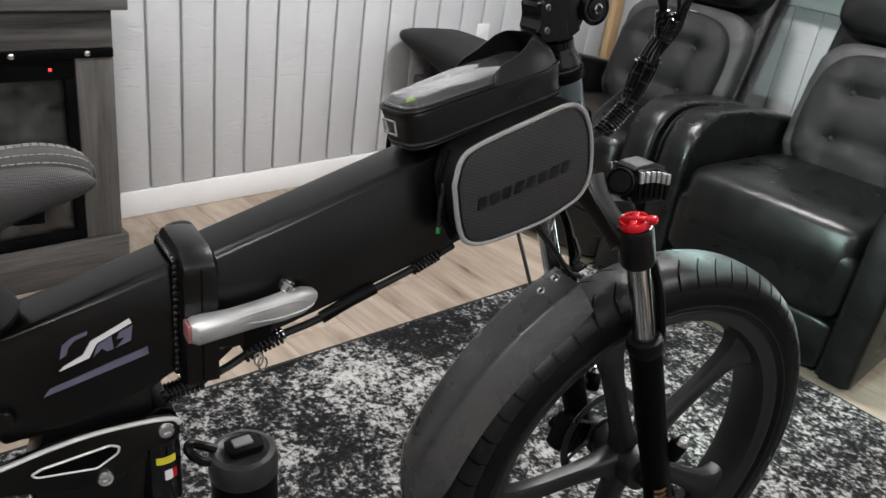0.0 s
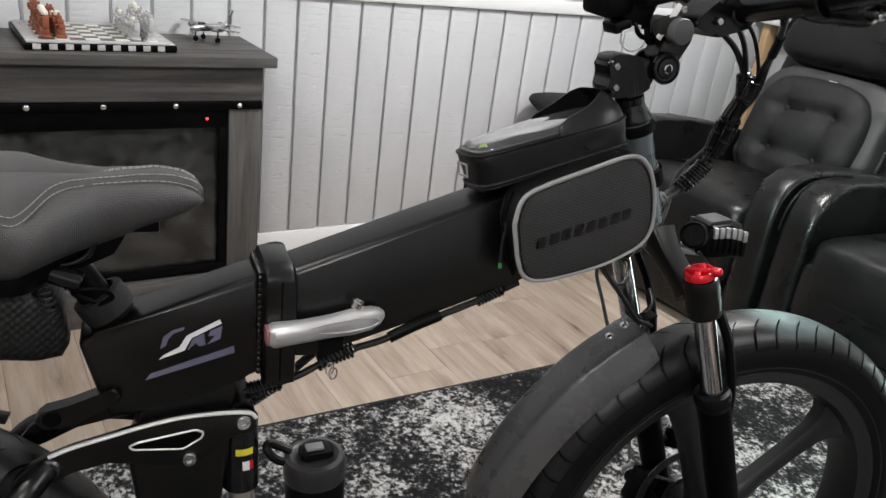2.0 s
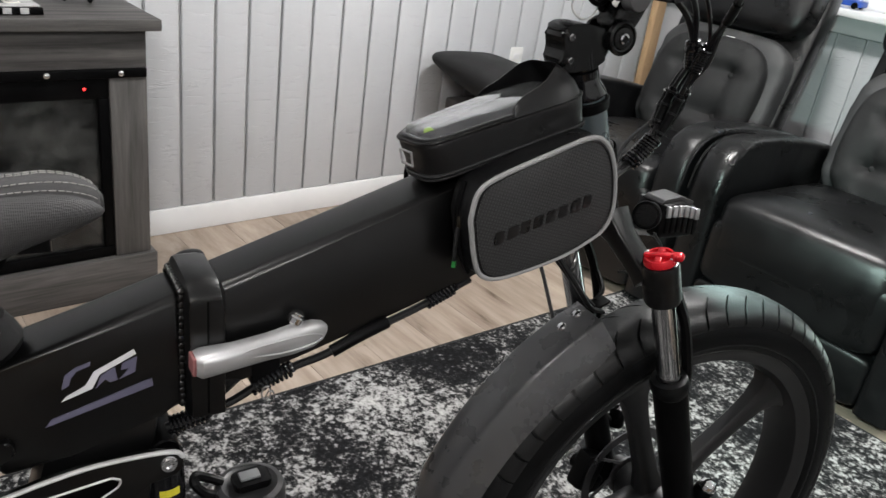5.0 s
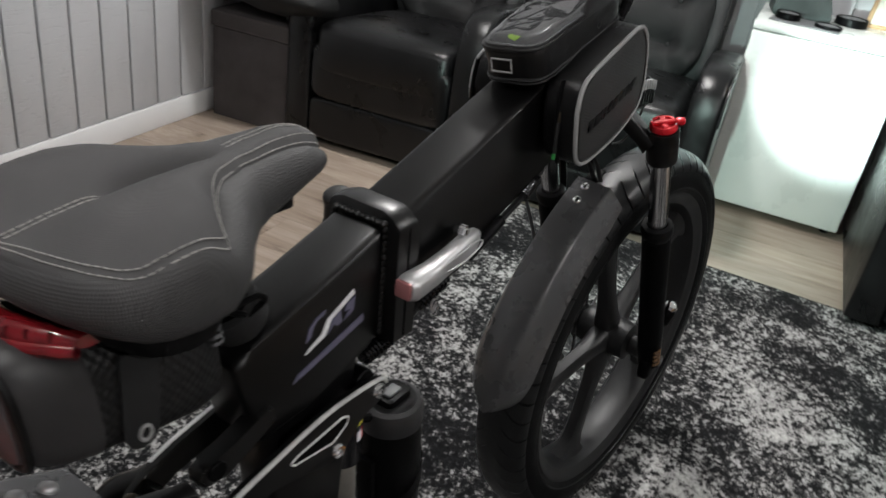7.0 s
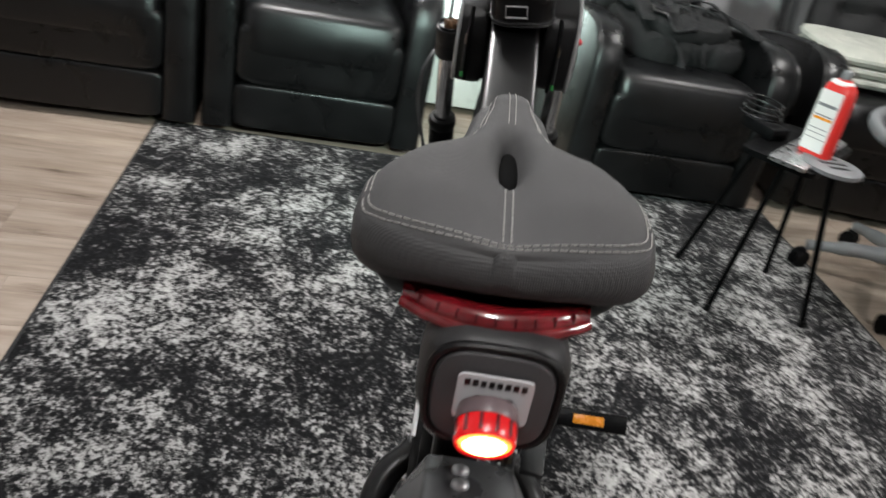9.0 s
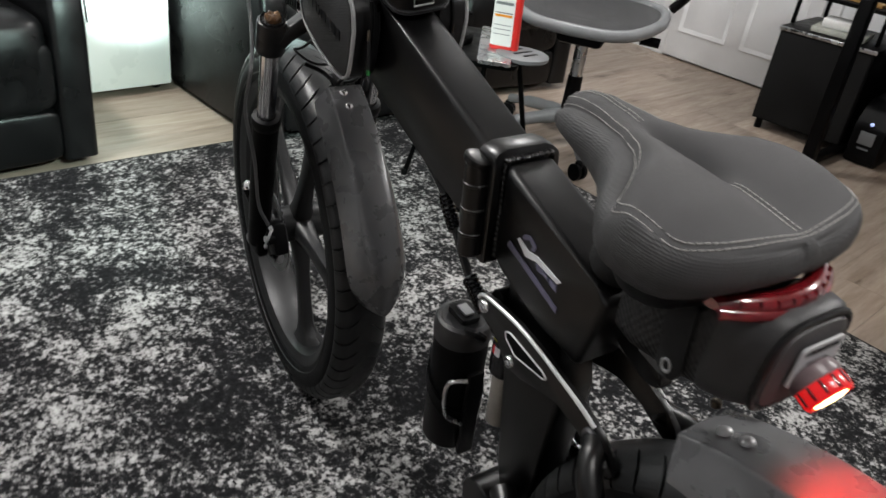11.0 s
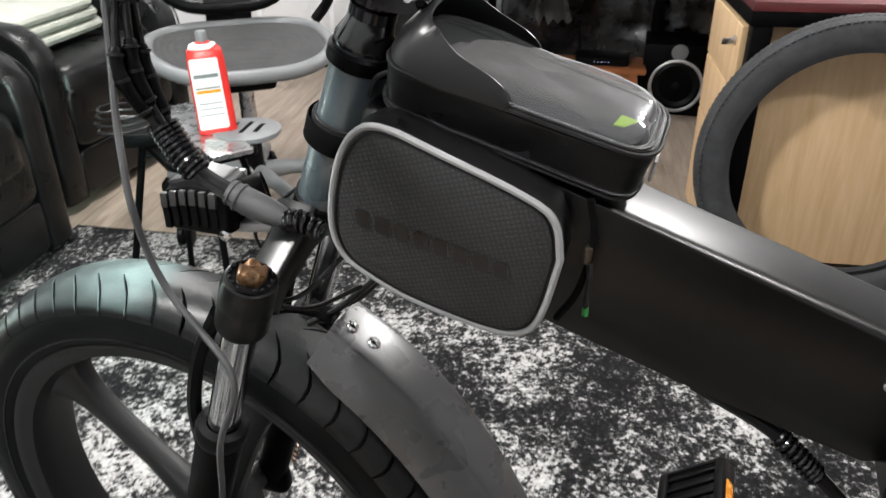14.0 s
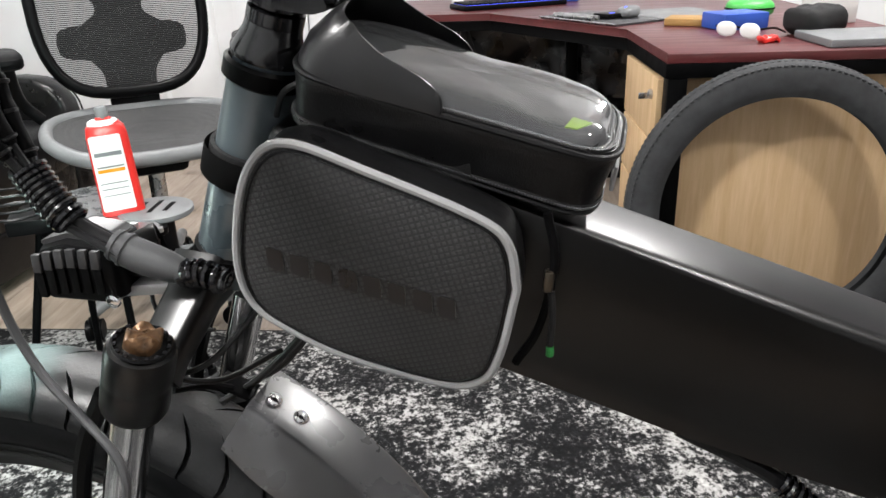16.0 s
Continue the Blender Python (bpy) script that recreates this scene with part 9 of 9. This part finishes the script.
part("clip", box(begin(), TLP - TLD * 0.020 + Vector((0.002, 0, 0.008)), (0.014, 0.022, 0.020), 0.004), M_PLASTIC, tl)

# drink bottle in its cage
BT = BIKE @ pose(-0.424, 0.006, 0.330, 0, -3, 0)
bottle = thing("drink_bottle", BT, "matt black drink bottle with a carry-loop lid in the cage", "bottle")
part("body", lathe(begin(), [(0.034, 0.0), (0.037, 0.004), (0.037, 0.172), (0.0355, 0.178), (0.0355, 0.182)], Matrix(), 40), M_PLASTIC, bottle)
lid = part("lid", lathe(begin(), [(0.0375, 0.183), (0.0385, 0.186), (0.0385, 0.206), (0.036, 0.212), (0.030, 0.214), (0.028, 0.2125), (0.002, 0.2125)], Matrix(), 40), plain("charcoal_lid_plastic", (0.022, 0.022, 0.023), 0.40), bottle)
part("carry_loop", tube(begin(), [(-0.030, 0.0, 0.206), (-0.046, 0.004, 0.212), (-0.056, 0.010, 0.224), (-0.052, 0.016, 0.228), (-0.038, 0.016, 0.220), (-0.026, 0.012, 0.214)], [0.0055] * 40, 8), M_PLASTIC, lid)
bm = prism(begin(), rounded([(-0.018, -0.014), (0.022, -0.014), (0.022, 0.014), (-0.018, 0.014)], 0.006), 0.2128, 0.2215, 0.002, "z")
part("spout_flap", bm, M_PLASTIC, lid)
part("spout", box(begin(), (0.0, 0, 0.2235), (0.022, 0.014, 0.004), 0.0015), M_GREYPLASTIC, lid)
cage = thing("bottle_cage", BT, "black plastic bottle cage bolted to the bike", "bottle cage")
bm = begin()
rings = []
for i in range(25):
    a = radians(30 + 300 * i / 24)
    zz = 0.085 + 0.030 * math.cos(a)
    rings.append([(r * math.cos(a), r * math.sin(a), zz + dz) for r, dz in ((0.0375, 0.0), (0.0405, 0.001), (0.0405, 0.022), (0.0375, 0.023))])
part("band", loft(begin(), rings), M_PLASTIC, cage)
part("back_plate", span(begin(), (-0.047, -0.012, 0.0), (-0.0385, 0.012, 0.15), 0.003), M_PLASTIC, cage)
part("bracket", tube(begin(), [(-0.043, 0.012, 0.14), (-0.030, 0.034, 0.13), (-0.034, 0.034, 0.08), (-0.043, 0.012, 0.06)], 0.003, 8), M_STEEL, cage)
part("bolt", cyl(begin(), (-0.047, 0.0, 0.10), (-0.037, 0.0, 0.10), 0.005, seg=12), M_CHROME, cage)

# ---- boards and planks: one object each, on shared meshes ----
bm = begin()
span(bm, (-0.0475, -0.008, 0.0), (0.0475, 0.006, 0.797), 0.0045, 2)
low_board = finish("board", bm, M_BOARD)
bm = begin()
span(bm, (-0.0475, -0.008, 0.0), (0.0475, 0.006, CEIL - 0.94), 0.0045, 2)
high_board = finish("board", bm, M_BOARD)
edges_n = [0.859 + 0.1085 * i + 0.0008 * i * i for i in range(0, 13)]
edges_n = [0.859 - 0.112 * i for i in range(26, 0, -1)] + edges_n
while edges_n[-1] < ROOM_E - 0.13:
    edges_n.append(edges_n[-1] + 0.124)
for a, b in zip(edges_n, edges_n[1:]):
    if a > ROOM_W:
        ob = new("board", low_board)
        ob.parent = wall_north
        ob.matrix_world = pose((a + b) / 2, ROOM_N + 0.001, 0.089) @ Matrix.Diagonal(((b - a - 0.008) / 0.095, 1, 1, 1))
        ob = new("board", high_board)
        ob.parent = wall_north
        ob.matrix_world = pose((a + b) / 2, ROOM_N + 0.001, 0.937) @ Matrix.Diagonal(((b - a - 0.008) / 0.095, 1, 1, 1))
y = ROOM_N - 0.03
while y > -1.6:
    ob = new("board", low_board)
    ob.parent = wall_east
    ob.matrix_world = pose(ROOM_E + 0.001, y - 0.06, 0.089, 0, 0, -90) @ Matrix.Diagonal((0.115 / 0.095, 1, 0.93, 1))
    y -= 0.12

PLANK_W, PLANK_L = 0.18, 1.22
bm = begin()
span(bm, (-PLANK_W / 2 + 0.0003, 0, -0.006), (PLANK_W / 2 - 0.0003, PLANK_L - 0.0006, 0.0), 0.0006, 1)
plank_mesh = finish("plank", bm, M_PLANK)
rng = random.Random(4)
n = int((ROOM_E - ROOM_W) / PLANK_W) + 1
for i in range(n):
    x = ROOM_W + (i + 0.5) * PLANK_W
    y = ROOM_S - rng.random() * PLANK_L
    while y < ROOM_N:
        y0, y1 = max(y, ROOM_S), min(y + PLANK_L, ROOM_N)
        flip = rng.random() < 0.5
        if y1 - y0 > 0.02:
            ob = new("plank", plank_mesh)
            ob.parent = floor
            part_of = Matrix.Diagonal((1, (y1 - y0) / PLANK_L, 1, 1))
            ob.matrix_world = pose(x, y1 if flip else y0, 0, 0, 0, 180 if flip else 0) @ part_of
        y += PLANK_L
